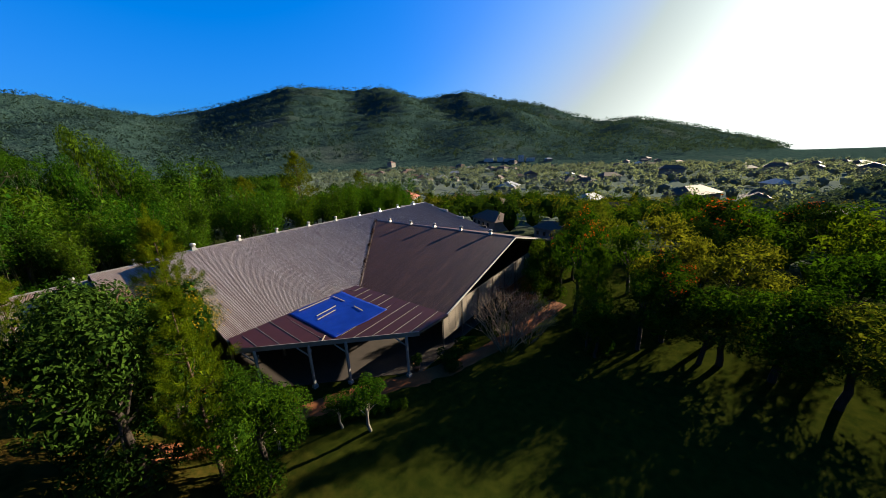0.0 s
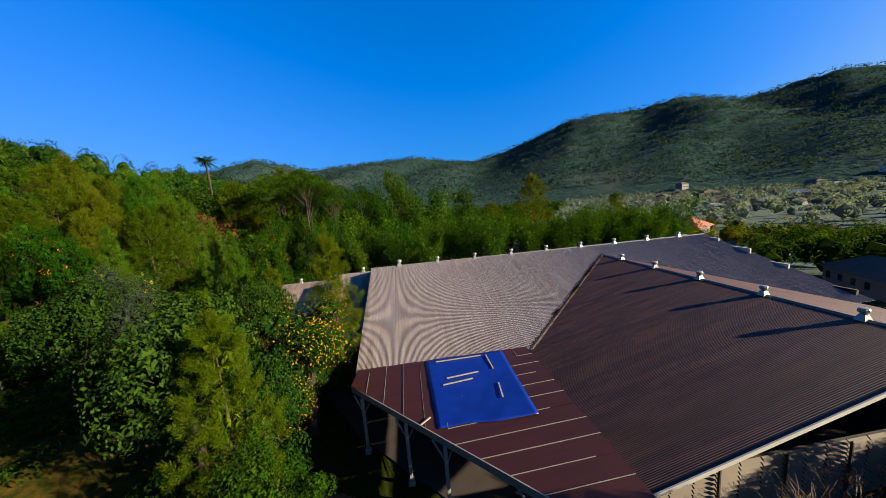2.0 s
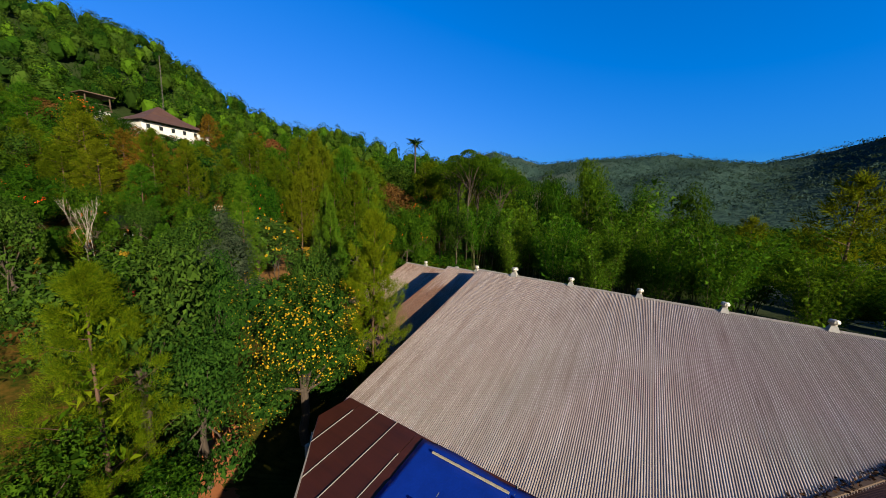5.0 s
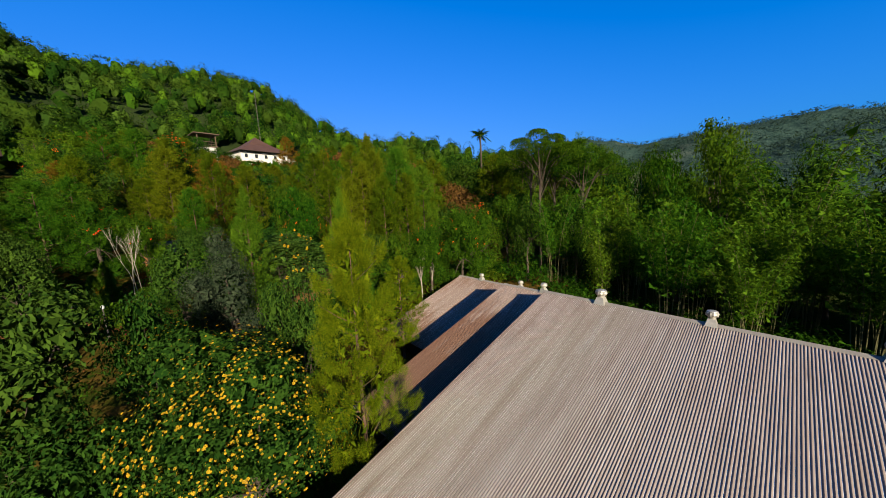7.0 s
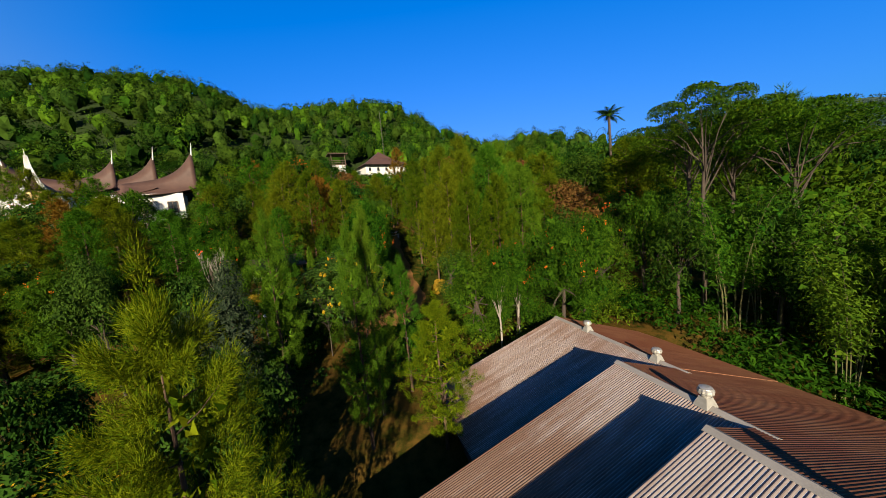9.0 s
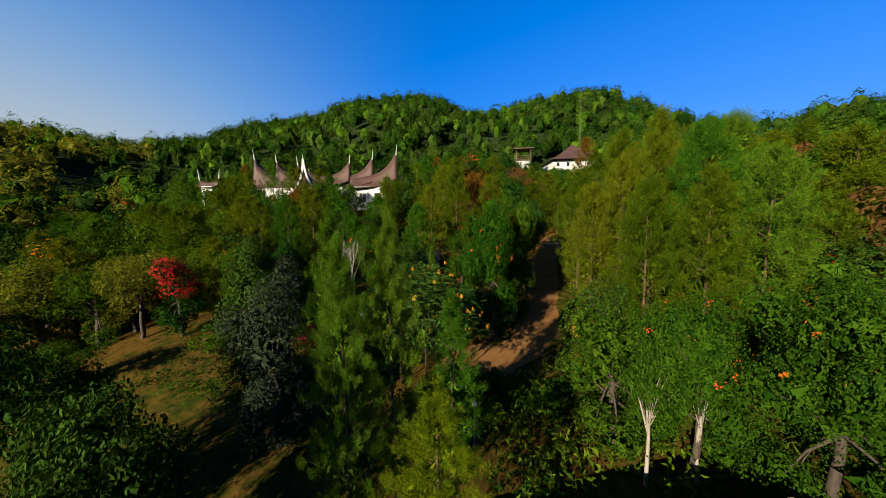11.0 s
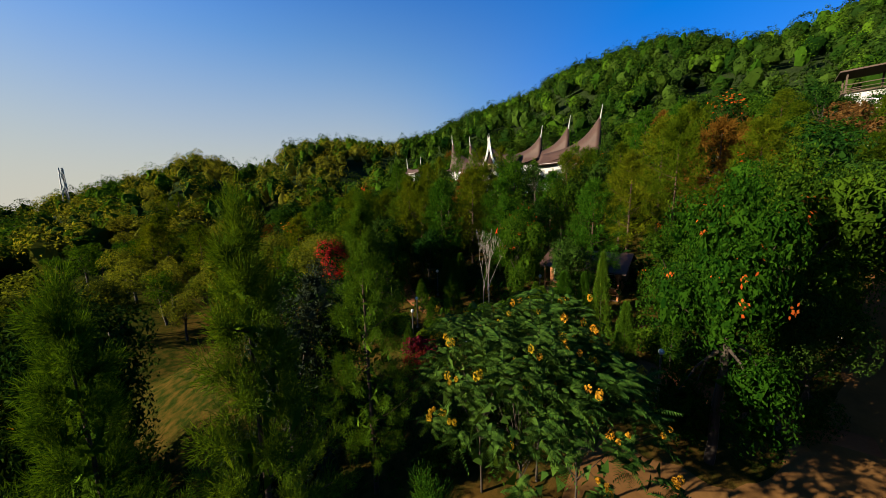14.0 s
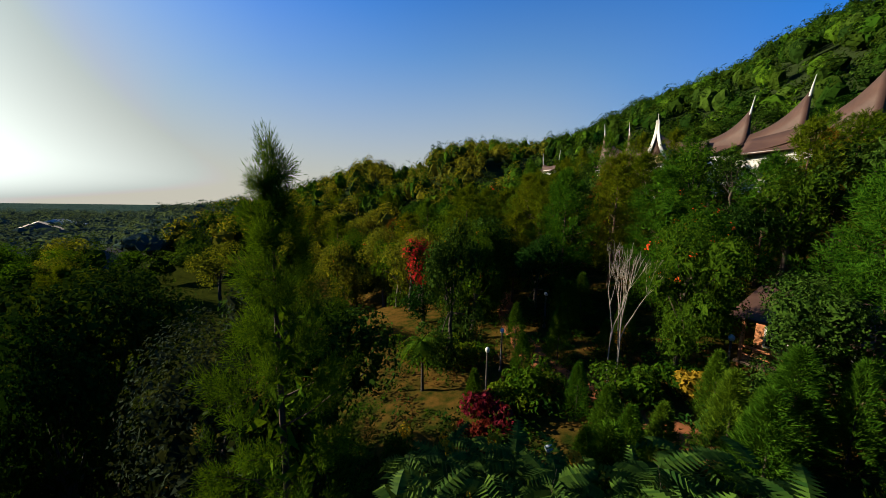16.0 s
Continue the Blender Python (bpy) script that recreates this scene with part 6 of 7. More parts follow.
pole = bare_tree(92, 9.0, 0.05, 1, "bare_trunk_tree", "tall half-dead tree with a bare pale stem above the grove", wild=0.3, forks=3, thick=0.0075)
for x, y, top in ((-60.0, 5.6, 20.4), (-61.4, 8.8, 21.4), (-62.6, 3.4, 20.6)):
    place(pole, x, y, top, 9.8, wide=1.0)
for i in range(34):
    x, y = rng.uniform(-46, 22), rng.uniform(60, 96)
    if math.hypot(x + 22, y - 60) < 8 or math.hypot(x + 11, y - 57) < 8 or -0.75 < (x + 15) / (y - 10) < -0.35 and y > 62:
        continue
    grove.append((x, y))
for i in range(26):
    x, y = rng.uniform(-4, 34), rng.uniform(36, 74)
    place((outer + mid_t)[int(rng.integers(5))], x, y, ground_z(x, y) + rng.uniform(6, 10), 8)


grove += [(-31, 59), (-15.5, 66), (-3, 66), (-29, 71), (3, 60), (-16.5, 57), (-2, 57), (-36, 66), (-9, 70)]


# --- woods too far off to be told apart ---
BALL = {}
for level in (1, 2):
    bm = bmesh.new()
    bmesh.ops.create_icosphere(bm, subdivisions=level, radius=1.0)
    BALL[level] = (np.array([v.co for v in bm.verts]), np.array([[v.index for v in f.verts] for f in bm.faces]))
    bm.free()


def woods(name, pts, tops, widths, leaves, size, mat, seed, label, core=0):
    """Many crowns in one mesh: boughs of leaves round lumpy dark hearts."""
    r = np.random.default_rng(seed)
    n = len(pts)
    p = np.repeat(pts, leaves, 0)
    k = 15
    bough = r.normal(0, 1, (n, k, 3))
    bough[:, :, 2] = np.abs(bough[:, :, 2]) * 1.1 - 0.25
    bough /= np.linalg.norm(bough, axis=2)[:, :, None]
    far = r.uniform(0.74, 1.16, (n, k))
    pick = r.integers(0, k, n * leaves)
    who = np.repeat(np.arange(n), leaves)
    d = bough[who, pick] + r.normal(0, 0.2, (n * leaves, 3))
    d /= np.linalg.norm(d, axis=1)[:, None]
    w, t, lump = np.repeat(widths, leaves), np.repeat(tops, leaves), far[who, pick]
    pos = p + np.stack((d[:, 0] * w * lump, d[:, 1] * w * lump, t * (0.52 + 0.48 * d[:, 2] * lump)), -1)
    v, f = leaf_tris(r, pos, d + [0, 0, 0.3], 1.0, 0.6, 0.1)
    c = np.repeat(pos, 3, 0)
    v = c + (v - c) * np.repeat(np.repeat(size * (0.5 + 0.5 * widths / widths.mean()), leaves), 3)[:, None]
    if core:
        bv, bf = BALL[core]
        m = len(bv)
        dv = np.tile(bv, (n, 1)) * r.uniform(0.45, 0.80, (n * m, 1))
        w, t = np.repeat(widths, m), np.repeat(tops, m)
        hv = np.repeat(pts, m, 0) + np.stack((dv[:, 0] * w, dv[:, 1] * w, t * (0.46 + 0.46 * dv[:, 2])), -1)
        hf = (bf[None] + (np.arange(n) * m)[:, None, None]).reshape(-1, 3)
        v, f = np.concatenate((v, hv)), np.concatenate((f, hf + len(v)))
    return tagged(new(name, raw_mesh(name, v, f, (M[mat],))), label, "woods", kind="stuff")


def scatter(n, az0, az1, r0, r1, seed):
    r = np.random.default_rng(seed)
    az, rad = np.radians(r.uniform(az0, az1, n)), np.sqrt(r.uniform(r0 ** 2, r1 ** 2, n))
    x, y = CENTRE[0] + rad * np.cos(az), CENTRE[1] + rad * np.sin(az)
    return np.stack((x, y, land(x, y)), -1), r


pts = np.array([(x, y, ground_z(x, y)) for x, y in grove])
gr = np.random.default_rng(199)
woods("grove_trees", pts, gr.uniform(5, 8, len(pts)), gr.uniform(2.4, 3.4, len(pts)), 420, 0.42, "leaf_wood", 198, "mixed trees round the houses behind the hall", 1)
for k, mat in enumerate(("leaf_wood", "leaf_deep", "leaf_wood", "needle_dark")):
    pts, r = scatter(780, -150, 22, 66, 268, 200 + k)
    far_house = np.hypot(pts[:, 0] + 37.7, pts[:, 1] + 84.3) > 11
    pts = pts[far_house & (np.hypot(pts[:, 0] + 25, pts[:, 1] + 75.7) > 5) & ~((np.abs(pts[:, 0] - 12) < 26) & (pts[:, 1] > -62))]
    tall = r.uniform(5.5, 10.5, len(pts))
    d = pts[:, :2] - EYE_XY
    rr, az = np.hypot(d[:, 0], d[:, 1]), np.degrees(np.arctan2(d[:, 1], d[:, 0]))
    tall = np.where((np.abs(az + 96) < 9) & (rr < 100), np.minimum(tall, EYE_Z + rr * np.where(np.abs(az + 98) < 5, 0.142, 0.168) - pts[:, 2]), tall)
    keep = (tall > 1.5) & ((az < -32) | (k % 2 == 1))
    woods("hillside_woods", pts[keep], tall[keep], r.uniform(2.0, 3.6, len(pts))[keep], 210, 0.66, mat, 300 + k, "dense mixed woods covering the hillside", 2)
pts, r = scatter(460, -36, 24, 62, 230, 206)
pts = pts[(np.abs(pts[:, 0] - 12) > 26) | (pts[:, 1] < -62)]
woods("olive_woods", pts, r.uniform(5, 9, len(pts)), r.uniform(2.0, 3.6, len(pts)), 210, 0.66, "leaf_olive", 306, "olive-green woods towards the morning side of the hill", 1)
for k, mat in enumerate(("leaf_wood", "leaf_deep", "leaf_broad")):
    pts, r = scatter(330, 150, 210, 70, 420, 220 + k)
    woods("valley_woods", pts, r.uniform(6, 12, len(pts)), r.uniform(2.6, 4.6, len(pts)), 110, 1.0, mat, 320 + k, "woods in the valley behind the hall", 1)
    pts, r = scatter(90, 62, 150, 62, 130, 230 + k)
    pts = pts[(np.hypot(pts[:, 0] + 23, pts[:, 1] - 64) > 9) & (np.hypot(pts[:, 0] + 9, pts[:, 1] - 60) > 9)]
    woods("near_town_trees", pts, r.uniform(4, 7.5, len(pts)), r.uniform(1.8, 3.2, len(pts)), 420, 0.42, ("leaf_olive", "leaf_wood", "leaf_broad")[k], 335 + k, "green trees round the first houses of the town", 1)
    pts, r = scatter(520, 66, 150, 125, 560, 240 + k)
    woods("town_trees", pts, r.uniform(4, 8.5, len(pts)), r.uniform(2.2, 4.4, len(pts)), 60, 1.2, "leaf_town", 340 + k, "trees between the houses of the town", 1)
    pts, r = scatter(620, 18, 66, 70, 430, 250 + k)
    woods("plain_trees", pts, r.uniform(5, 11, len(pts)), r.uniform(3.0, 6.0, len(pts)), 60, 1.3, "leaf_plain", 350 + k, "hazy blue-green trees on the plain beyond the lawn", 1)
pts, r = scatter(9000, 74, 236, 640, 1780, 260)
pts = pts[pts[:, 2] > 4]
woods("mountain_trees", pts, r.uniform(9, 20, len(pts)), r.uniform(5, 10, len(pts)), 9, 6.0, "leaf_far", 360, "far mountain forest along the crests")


# low bushes over the lower end of the road
for i, (x, y, k) in enumerate(((-24.0, -8.2, 1.0), (-25.4, -8.6, 0.9), (-26.6, -8.4, 0.8), (-27.6, -7.6, 1.1), (-23.4, -6.6, 1.0), (-25.2, -6.8, 1.0), (-20.4, -9.4, 1.0), (-28.6, -8.6, 1.0))):
    place(greenb[i % 3], x, y, scale=k)


# --- undergrowth on the banks and between the trees ---
def thicket(name, n, x0, x1, y0, y1, tall, wide, leaves, size, mat, seed, label, keep=None):
    r = np.random.default_rng(seed)
    x, y = r.uniform(x0, x1, n), r.uniform(y0, y1, n)
    ok = np.array([free_way(a, b) for a, b in zip(x, y)]) & ~((x < -15) & (x > -42.2) & (y > -2.6)) & ~((x > -17) & (y > 8)) & ~((x > -14) & (y > -3.5))
    x, y = x[ok], y[ok]
    pts = np.stack((x, y, land(x, y) - 0.1), -1)
    woods(name, pts, r.uniform(*tall, len(pts)), r.uniform(*wide, len(pts)), leaves, size, mat, seed, label)


def free_way(x, y):
    for (ax, ay), (bx, by) in zip(ROAD, ROAD[1:]):
        t = max(0, min(1, ((x - ax) * (bx - ax) + (y - ay) * (by - ay)) / ((bx - ax) ** 2 + (by - ay) ** 2)))
        if math.hypot(x - ax - t * (bx - ax), y - ay - t * (by - ay)) < 2.3:
            return False
    return True


thicket("undergrowth", 420, -28, -4, -22, 3, (0.4, 1.3), (0.35, 0.8), 46, 0.17, "leaf_broad", 400, "low herbs and shrubs between the garden beds")
thicket("undergrowth", 260, -28, -4, -22, 3, (0.3, 1.1), (0.3, 0.7), 46, 0.17, "leaf_deep", 401, "low dark ground cover between the garden beds")
thicket("undergrowth", 60, -28, -6, -20, -4, (0.3, 0.9), (0.3, 0.6), 40, 0.15, "leaf_dry", 402, "dry brown garden plants")
thicket("undergrowth", 620, -50, -42.3, -8, 60, (0.8, 2.6), (0.7, 1.5), 46, 0.36, "leaf_broad", 403, "rank bushes on the bank behind the hall")
thicket("undergrowth", 260, -50, -26, -16, -2.8, (0.5, 1.8), (0.5, 1.1), 46, 0.28, "leaf_bright", 404, "rank green bushes at the end of the hall")
thicket("undergrowth", 700, -70, 36, -62, -20, (0.8, 2.6), (0.8, 1.8), 26, 0.5, "leaf_wood", 405, "undergrowth below the trees of the slope")

# ================= houses on the slope =================
def horn_roof(name, parent, base, direction, length, width, z_low, z_mid, z_tip):
    """Saddle roof that sweeps up along direction to a spire."""
    d = Vector((*direction, 0)).normalized()
    s = Vector((-d.y, d.x, 0))
    b = Vector((*base, 0))
    n, m = 16, 7
    bm = bmesh.new()
    rows = []
    for i in range(n + 1):
        u = i / n
        ridge = z_mid + (z_tip - z_mid) * (0.22 * u + 0.78 * u ** 4.2)
        half = width * (1 - 0.45 * u ** 2)
        eave = z_low + (z_mid - z_low) * 0.5 * u ** 3
        row = []
        for j in range(-m, m + 1):
            k = abs(j) / m
            z = ridge + (eave - ridge) * (1 - (1 - k) ** (1.7 + 2.2 * u))
            p = b + d * length * u + s * half * (j / m)
            row.append(bm.verts.new((p.x, p.y, z)))
        rows.append(row)
    for r0, r1 in zip(rows, rows[1:]):
        for a, c, e, g in zip(r0, r0[1:], r1[1:], r1):
            bm.faces.new((a, c, e, g))
    bm.faces.new(rows[-1])
    ext = bmesh.ops.extrude_face_region(bm, geom=bm.faces[:])
    for v in ext["geom"]:
        if isinstance(v, bmesh.types.BMVert):
            v.co.z -= 0.12
    bmesh.ops.recalc_face_normals(bm, faces=bm.faces)
    roof = part(name, bm, "roof_brown", parent, "brown horn-shaped roof sweeping up to a spire", True)
    tip = b + d * length
    spire = tube([(tip.x - d.x * 0.1, tip.y - d.y * 0.1, z_tip - 0.9), (tip.x, tip.y, z_tip + 0.1), (tip.x + d.x * 0.15, tip.y + d.y * 0.15, z_tip + 1.3)], (0.13, 0.08, 0.025), 6)
    sp = under(new("spire", raw_mesh("spire", spire[0], spire[1], (M["plaster"],), True)), roof)
    sp["label"] = "pale pointed spire"
    return roof


gadang = root("horned_roof_house", pose(0, 0, 0), "large white house with nested brown horn-shaped roofs and spires", "house")
AX = Vector((0.965, 0.262, 0))
mid = Vector((14.5, -48.6, 0))
for k, (tx, ty, tz, ln) in enumerate(((28.9, -45.4, 28.0, 9.5), (24.3, -46.5, 27.2, 8.0), (19.6, -47.2, 26.4, 7.0))):
    horn_roof("horn_roof", gadang, (tx - AX.x * ln, ty - AX.y * ln), (AX.x, AX.y), ln, 4.2 - 0.35 * k, 19.4 + 0.25 * k, 21.6 + 0.3 * k, tz - 1.1)
for k, (tx, ty, tz, ln) in enumerate(((-0.5, -52.4, 28.1, 9.5), (4.7, -51.9, 27.5, 8.0), (9.5, -50.8, 26.8, 7.0))):
    horn_roof("horn_roof", gadang, (tx + AX.x * ln, ty + AX.y * ln), (-AX.x, -AX.y), ln, 4.2 - 0.35 * k, 19.4 + 0.25 * k, 21.6 + 0.3 * k, tz - 1.1)
horn_roof("horn_roof", gadang, (14.6, -46.5), (-0.27, 0.965), 5.6, 2.6, 19.2, 21.0, 23.9)
horn_roof("horn_roof", gadang, (14.2, -49.0), (AX.x, AX.y), 3.4, 3.4, 19.6, 21.7, 22.6)
# white edged front gable with gilt carving
bm = bmesh.new()
o = Vector((13.0, -40.95, 0))
for s in (-1, 1):
    prev = None
    for i in range(9):
        u = i / 8
        p = o + Vector((0.965, 0.262, 0)) * s * 2.5 * (1 - u) ** 1.5 + Vector((0, 0, 19.0 + 5.4 * u ** 2.0))
        if prev:
            beam(bm, prev, p, 0.14, 0.34)
        prev = p
part("gable_edge", bm, "plaster", gadang, "white curved gable edge")
bm = bmesh.new()
tri = [o + Vector((0.965, 0.262, 0)) * k + Vector((0, 0, z)) for k, z in ((-2.2, 19.0), (2.2, 19.0), (0.8, 20.6), (0, 22.4), (-0.8, 20.6))]
v0 = [bm.verts.new(p + Vector((0.05, -0.18, 0))) for p in tri]
v1 = [bm.verts.new(p + Vector((0.1, -0.42, 0))) for p in tri]
bm.faces.new(v0), bm.faces.new(v1[::-1])
for i in range(5):
    bm.faces.new((v0[i], v1[i], v1[(i + 1) % 5], v0[(i + 1) % 5]))
part("gable_panel", bm, "gold", gadang, "gilt carved gable panel")
wall_m = pose(mid.x, mid.y, 0, 0, 0, math.degrees(math.atan2(AX.y, AX.x)))
walls = part("wall", boxes(((-13.5, -3.4, 13.0), (13.0, 3.4, 19.6)), ((-1.9, 3.4, 13.0), (1.9, 6.8, 19.2)), bevel=0.03), "plaster", gadang, "white plastered walls")
walls.matrix_basis = wall_m
for i in range(9):
    x = -12.0 + 3.0 * i
    if abs(x) < 2.1:
        continue
    w = part("window", boxes(((x - 0.55, 3.38, 16.6), (x + 0.55, 3.46, 18.2))), "glass_dark", gadang)
    w.matrix_basis = wall_m
    fr = part("frame", boxes(((x - 0.65, 3.42, 16.5), (x - 0.53, 3.50, 18.3)), ((x + 0.53, 3.42, 16.5), (x + 0.65, 3.50, 18.3)), ((x - 0.65, 3.42, 18.18), (x + 0.65, 3.50, 18.3)), ((x - 0.65, 3.42, 16.5), (x + 0.65, 3.52, 16.62)), ((x - 0.04, 3.44, 16.5), (x + 0.04, 3.49, 18.3))), "wood_dark", w)
part("plinth", boxes(((-13.8, -3.8, 10.5), (13.4, 7.0, 13.4)), bevel=0.03), "stone", gadang).matrix_basis = wall_m

# little white tower with two horns
tw = root("small_tower", pose(27.5, -34.4, 1.0, 0, 0, 20), "small white garden tower with a two-horned roof", "tower")
tz = ground_z(27.5, -34.4) - 1.0
part("shaft", boxes(((-0.9, -0.9, tz - 0.5), (0.9, 0.9, 18.4)), bevel=0.04), "plaster", tw)
part("window", boxes(((-0.3, 0.88, 16.6), (0.3, 0.93, 17.5))), "glass_dark", tw)
for sgn in (-1, 1):
    horn_roof("horn_roof", tw, (0, 0), (sgn, 0), 1.7, 1.3, 18.2, 19.1, 20.2)

# villa with a pyramid roof, high on the slope
vx, vy = -37.7, -84.3
vz = 24.6
villa = root("villa", pose(vx, vy, vz, 0, 0, 12), "white villa with a steep brown pyramid roof among trees", "house")
part("wall", boxes(((-6.2, -5.0, -8.0), (6.2, 5.0, 3.0)), ((-9.5, -3.0, -8.0), (-6.2, 3.5, 1.8)), bevel=0.04), "plaster", villa)
bm = bmesh.new()
base = [bm.verts.new(p) for p in ((-7, -6.4, 2.9), (7, -6.4, 2.9), (7, 6.4, 2.9), (-7, 6.4, 2.9))]
midr = [bm.verts.new(p) for p in ((-3.3, -3.0, 5.0), (3.3, -3.0, 5.0), (3.3, 3.0, 5.0), (-3.3, 3.0, 5.0))]
top = bm.verts.new((0, 0, 7.6))
bm.faces.new(base[::-1])
for i in range(4):
    j = (i + 1) % 4
    bm.faces.new((base[i], base[j], midr[j], midr[i]))
    bm.faces.new((midr[i], midr[j], top))
part("roof", bm, "roof_brown", villa, "steep brown tiled pyramid roof")
bm = bmesh.new()
prism(bm, [(-10, -3.6), (-6, -3.6), (-6, 4.1), (-10, 4.1)], 1.8, 2.1)
part("lean_to_roof", bm, "roof_brown", villa)
for i in range(5):
    x = -5.0 + 2.5 * i
    w = part("window", boxes(((x - 0.35, 4.98, 1.2), (x + 0.35, 5.05, 2.2))), "glass_dark", villa)
    part("sill", boxes(((x - 0.45, 4.98, 1.08), (x + 0.45, 5.12, 1.2))), "plaster", w)
lx, ly = -25.1, -75.7
lz = ground_z(lx, ly) + 3.1
look_t = root("lookout_tower", pose(lx, ly, -3.1, 0, 0, 8), "white lookout tower with a dark roofed timber deck", "tower")
part("shaft", boxes(((-1.7, -1.7, lz - 2), (1.7, 1.7, 30.2)), bevel=0.05), "plaster", look_t)
part("deck", boxes(((-2.0, -2.0, 30.2), (2.0, 2.0, 30.45)), bevel=0.03), "wood_dark", look_t)
for x in (-1.75, 1.75):
    for y in (-1.75, 1.75):
        part("deck_post", boxes(((x - 0.09, y - 0.09, 30.45), (x + 0.09, y + 0.09, 33.0))), "wood_dark", look_t)
for y in (-1.9, 1.9):
    part("rail", boxes(((-1.9, y - 0.05, 31.3), (1.9, y + 0.05, 31.4)), ((-1.9, y - 0.04, 30.8), (1.9, y + 0.04, 30.87))), "wood_dark", look_t)
bm = bmesh.new()
prism(bm, [(-2.5, -2.5), (2.5, -2.5), (2.5, 2.5), (-2.5, 2.5)], 33.0, 33.2)
part("deck_roof", bm, "wood_dark", look_t, "flat dark roof over the deck")

# radio masts
def mast(x, y, z0, z1, w, label, metal="post"):
    ob = root("radio_mast", pose(x, y, 0), label, "mast")
    bm = bmesh.new()
    n = max(6, int((z1 - z0) / (w * 3)))
    for i in range(3):
        a = 2.094 * i
        beam(bm, (math.cos(a) * w, math.sin(a) * w, z0), (math.cos(a) * w * 0.35, math.sin(a) * w * 0.35, z1), w * 0.14)
    part("leg_frame", bm, metal, ob)
    bm = bmesh.new()
    for k in range(n):
        u0, u1 = k / n, (k + 1) / n
        for i in range(3):
            a0, a1 = 2.094 * i, 2.094 * (i + 1)
            r0, r1 = w * (1 - 0.65 * u0), w * (1 - 0.65 * u1)
            beam(bm, (math.cos(a0) * r0, math.sin(a0) * r0, z0 + (z1 - z0) * u0), (math.cos(a1) * r1, math.sin(a1) * r1, z0 + (z1 - z0) * u1), w * 0.08)
    tagged(part("bracing", bm, metal, ob), "thin lattice bracing", "", "", "stuff")
    return ob


mast(-40.5, -90.0, ground_z(-40.5, -90.0), 46.0, 0.22, "thin dark radio mast rising behind the villa", "steel_dark")
mast(135.0, 38.5, -6, 28.0, 1.5, "lattice telecom mast on the plain")

# orange timber cabin under the trees
cx, cy = -15.3, -22.8
cz = ground_z(cx, cy) - 0.3
cabin = root("cabin", pose(cx, cy, cz, 0, 0, 14) @ Matrix.Scale(0.74, 4), "orange-brown timber cabin with a verandah under trees", "cabin")
part("wall", boxes(((-3.2, -2.4, -0.6), (3.2, 1.4, 2.5)), bevel=0.02), "wood_orange", cabin)
bm = bmesh.new()
for s in (-1, 1):
    v = [bm.verts.new(p) for p in ((-3.8, -0.3, 3.7), (3.8, -0.3, 3.7), (3.8, -0.3 + s * 3.4, 2.4), (-3.8, -0.3 + s * 3.4, 2.4))]
    bm.faces.new(v)
ext = bmesh.ops.extrude_face_region(bm, geom=bm.faces[:])
for v in ext["geom"]:
    if isinstance(v, bmesh.types.BMVert):
        v.co.z += 0.12
part("roof", bm, "roof_brown", cabin, "dark shingled gable roof")
part("deck", boxes(((-3.4, 1.4, -0.1), (3.4, 2.9, 0.05))), "wood_dark", cabin)
for i in range(5):
    x = -3.2 + 1.6 * i
    part("verandah_post", boxes(((x - 0.07, 2.7, -0.8), (x + 0.07, 2.84, 2.5))), "wood_orange", cabin)
part("railing", boxes(((-3.2, 2.72, 0.85), (3.2, 2.82, 0.95)), ((-3.2, 2.74, 0.45), (3.2, 2.80, 0.52))), "wood_orange", cabin)
for x in (-2.2, -0.7, 0.9, 2.3):
    w = part("window", boxes(((x - 0.42, 1.38, 0.8), (x + 0.42, 1.44, 2.0))), "glass_dark", cabin)
    part("frame", boxes(((x - 0.5, 1.40, 0.72), (x - 0.40, 1.47, 2.08)), ((x + 0.40, 1.40, 0.72), (x + 0.5, 1.47, 2.08)), ((x - 0.5, 1.40, 1.98), (x + 0.5, 1.47, 2.08)), ((x - 0.5, 1.40, 0.72), (x + 0.5, 1.47, 0.82))), "plaster", w)


# ================= the town on the plain =================
def town_house(seed, w, d, h, roof, label):
    r = random.Random(seed)
    ob = root("town_house", pose(0, 0, 0), label, "house", "houses of the town")
    part("wall", boxes(((-w / 2, -d / 2, -1.5), (w / 2, d / 2, h))), "plaster_old", ob)
    bm = bmesh.new()
    o, rise = 0.6, d * 0.26
    pts = [(-w / 2 - o, -d / 2 - o, h - 0.1), (w / 2 + o, -d / 2 - o, h - 0.1), (w / 2 + o, d / 2 + o, h - 0.1), (-w / 2 - o, d / 2 + o, h - 0.1), (-w * 0.28, 0, h + rise), (w * 0.28, 0, h + rise)]
    v = [bm.verts.new(p) for p in pts]
    for f in ((3, 2, 1, 0), (0, 1, 5, 4), (2, 3, 4, 5), (1, 2, 5), (3, 0, 4)):
        bm.faces.new([v[i] for i in f])
    part("roof", bm, roof, ob)
    for s in (-1, 1):
        for i in range(int(w // 2.6)):
            x = -w / 2 + 1.3 + 2.6 * i
            part("window", boxes(((x - 0.45, s * (d / 2 + 0.02) - 0.03, h * 0.38), (x + 0.45, s * (d / 2 + 0.02) + 0.03, h * 0.38 + 1.1))), "glass_dark", ob)
    return ob


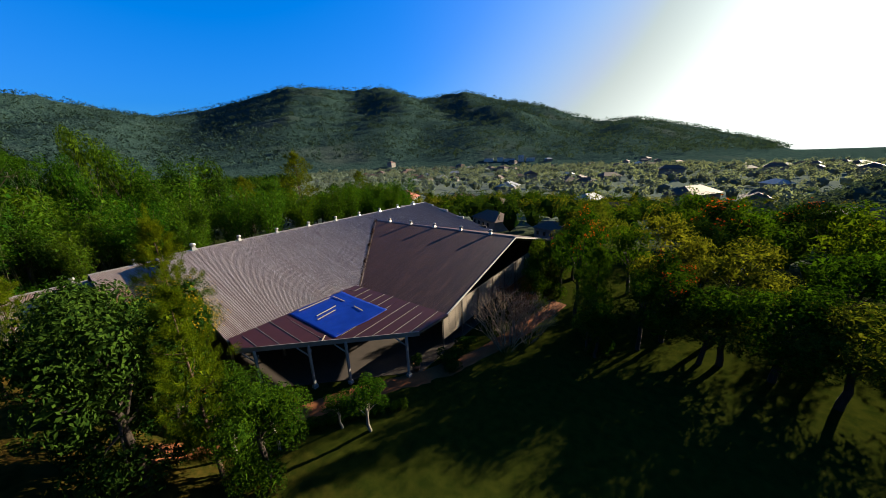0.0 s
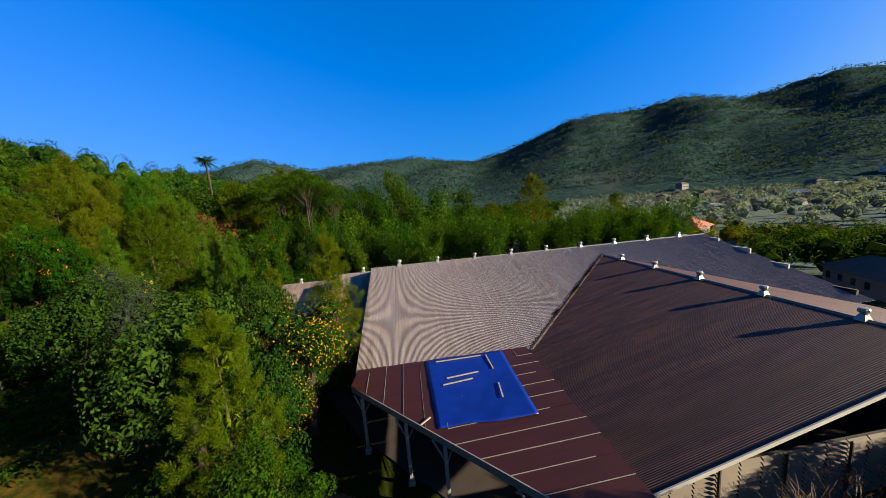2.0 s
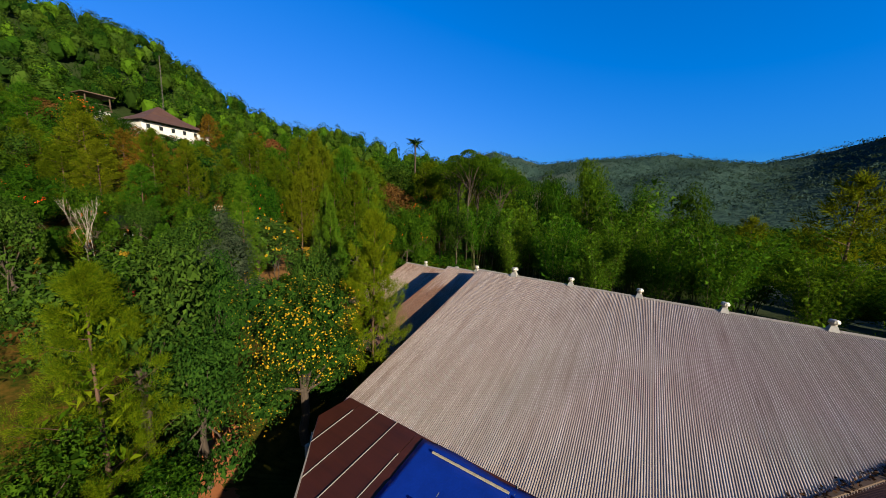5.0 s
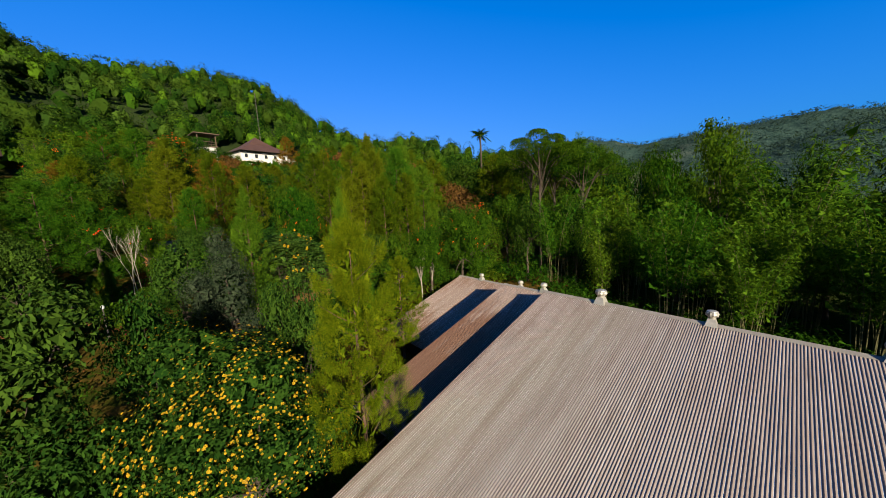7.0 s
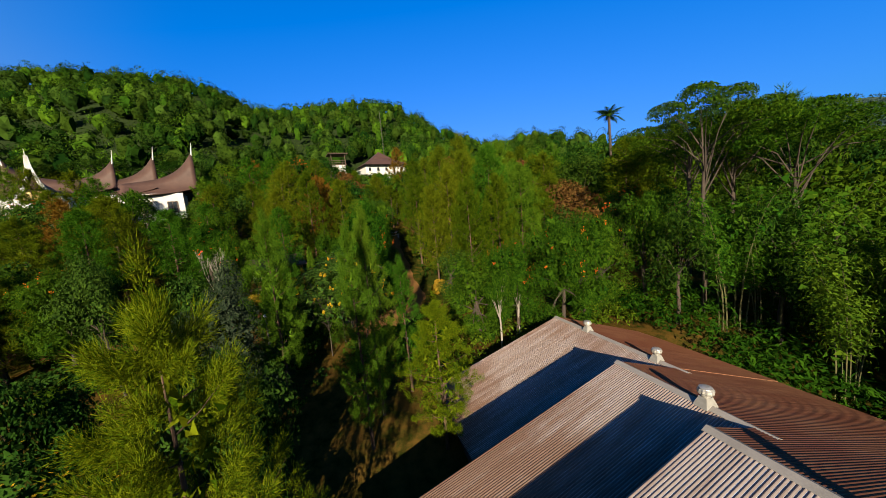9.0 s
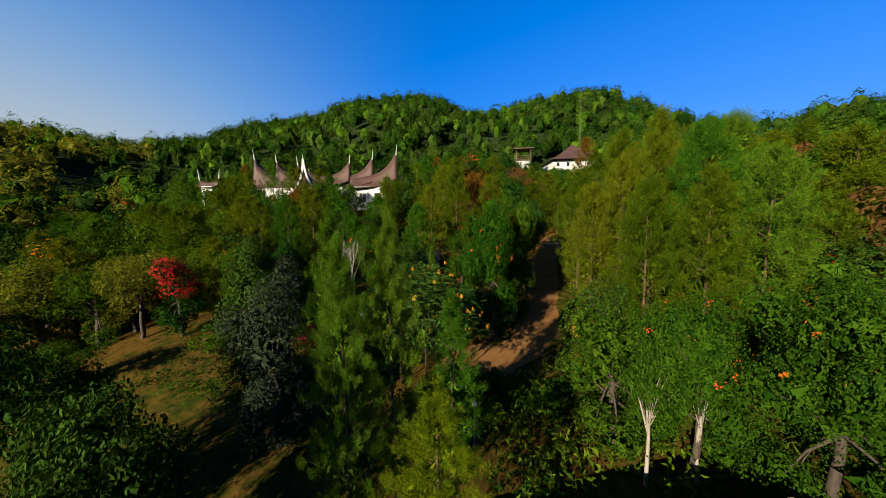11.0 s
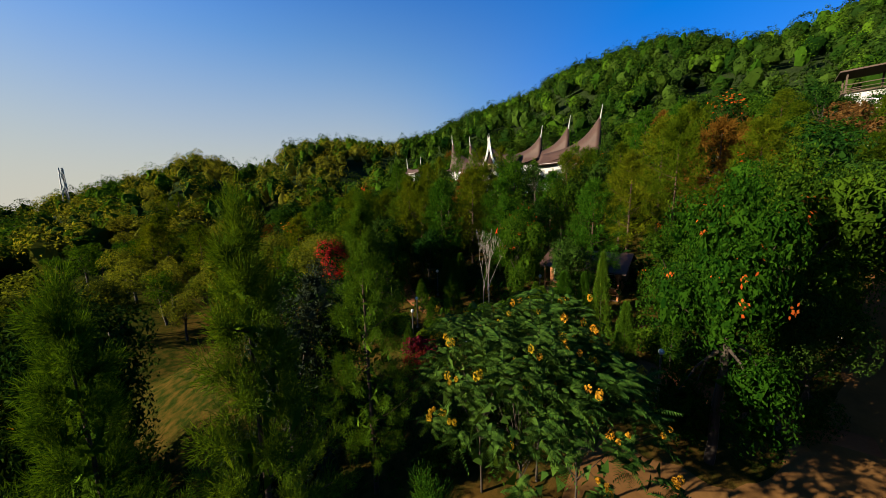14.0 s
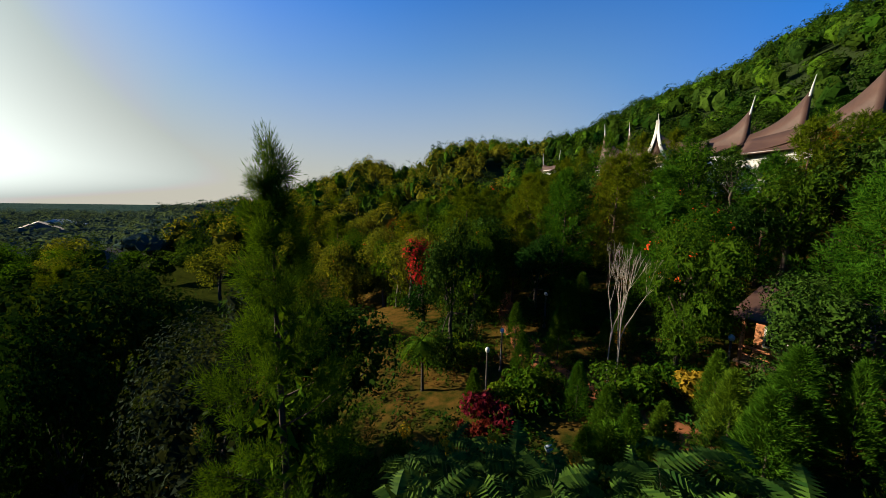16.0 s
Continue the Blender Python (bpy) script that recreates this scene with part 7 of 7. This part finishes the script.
kinds = [town_house(1, 10, 7, 3.4, "roof_tile", "low house with a brown tiled hip roof"), town_house(2, 13, 8, 3.2, "roof_tile", "long house with a dark tiled roof"),
         town_house(3, 9, 7, 3.6, "roof_zinc", "house with a pale metal roof glinting in the sun"), town_house(4, 11, 8, 6.2, "roof_tile", "two-storey house with a brown roof"),
         town_house(5, 10, 7, 3.4, "roof_red", "house with a bright orange-red tiled roof")]
place(kinds[4], -83.3, 95.9, scale=1.5, turn=25)
place(kinds[1], -23.5, 64.0, scale=0.72, turn=-28)
place(kinds[0], -9.0, 60.0, scale=0.62, turn=-20)
for x, y, k, turn in ((44, 66, 1, -15), (-4, 96, 0, 20), (52, 50, 1, 25), (36, 84, 3, 0), (16, 100, 2, 35), (60, 74, 0, 10), (-44, 104, 0, -10)):
    place(kinds[k], x, y, scale=1.0, turn=turn)
tr = np.random.default_rng(500)
for i in range(95):
    az, rr = radians(tr.uniform(46, 140)), tr.uniform(105, 620)
    x, y = CENTRE[0] + rr * math.cos(az), CENTRE[1] + rr * math.sin(az)
    place(kinds[int(tr.choice(4, p=(0.36, 0.28, 0.2, 0.16)))], x, y, scale=float(tr.uniform(0.8, 1.3)), turn=float(tr.uniform(0, 180)))


# long low store house on the plain
place(kinds[1], 132.0, 133.0, scale=1.7, turn=40)
place(kinds[2], 160.0, 150.0, scale=1.6, turn=20)

# pale buildings at the mountain's foot
for i, (x, y, w, h) in enumerate(((-287, 560, 18, 5), (-268, 571, 12, 7), (-252, 577, 20, 5), (-232, 586, 10, 11), (-216, 592, 16, 6))):
    gz = ground_z(x, y)
    ob = root("foothill_block", pose(x, y, gz, 0, 0, 26), "pale flat-roofed building at the mountain's foot", "building", "buildings at the mountain's foot")
    part("wall", boxes(((-w / 2, -5, -2), (w / 2, 5, h)), bevel=0.1), "plaster", ob)
    part("roof", boxes(((-w / 2 - 0.5, -5.5, h), (w / 2 + 0.5, 5.5, h + 0.5))), "roof_zinc", ob)
    for k in range(int(w // 4)):
        for z in np.arange(1.5, h - 2, 4.0):
            part("window", boxes(((-w / 2 + 1.2 + 4 * k, -5.12, z), (-w / 2 + 2.4 + 4 * k, -4.95, z + 1.2))), "steel_dark", ob)

# ================= small things in the garden =================
def garden_lamp():
    ob = root("garden_lamp", pose(0, 0, 0), "short dark lamp post with a white glass globe", "lamp post", "garden lamps")
    part("post", lathe(bmesh.new(), [(0.10, -0.3), (0.10, 0.12), (0.05, 0.18), (0.04, 1.9), (0.07, 1.95)], 10), "steel_dark", ob, "", True)
    part("globe", lathe(bmesh.new(), [(0.04, 1.94), (0.08, 1.97), (0.105, 2.04), (0.10, 2.11), (0.06, 2.16), (0.01, 2.18)], 14), "lamp_glass", ob, "white frosted globe", True)
    return ob


lamp = garden_lamp()
for x, y in ((-25.0, -4.8), (-9.6, -11.6), (-11.0, -10.4), (-14.4, -18.4), (-16.4, -10.2), (-22.6, -15.2), (-6.4, -15.6)):
    place(lamp, x, y, scale=1.0)

# potted plant by the corner post of the porch
pot = root("potted_plant", pose(-6.0, 17.5, 0.06), "bushy green plant in a round terracotta pot", "potted plant")
part("pot", lathe(bmesh.new(), [(0.20, 0.0), (0.29, 0.36), (0.33, 0.40), (0.33, 0.46), (0.27, 0.46), (0.25, 0.40)], 18), "pot", pot, "round terracotta pot", True)
pr = np.random.default_rng(610)
pp, po = shell(pr, [(0, 0, 0.85, 0.42, 0.40), (0.12, 0.1, 1.1, 0.3, 0.3)], 420, 0.4)
pl = leaf_quads(pr, pp, po, 0.16, 0.07, 0.2)
under(new("foliage", raw_mesh("foliage", pl[0], pl[1], (M["leaf_broad"],))), pot)

# white rail at the upper bend of the road
rail = root("road_rail", pose(-28.8, -31.2, ground_z(-28.8, -31.2), 0, 0, 8), "white-painted pipe rail across the garden road", "rail")
for x in (-1.7, 0.0, 1.7):
    part("post", boxes(((x - 0.05, -0.05, -0.2), (x + 0.05, 0.05, 1.0)), bevel=0.01), "verge", rail)
for z in (0.5, 0.92):
    part("bar", boxes(((-1.9, -0.035, z), (1.9, 0.035, z + 0.07)), bevel=0.01), "verge", rail)
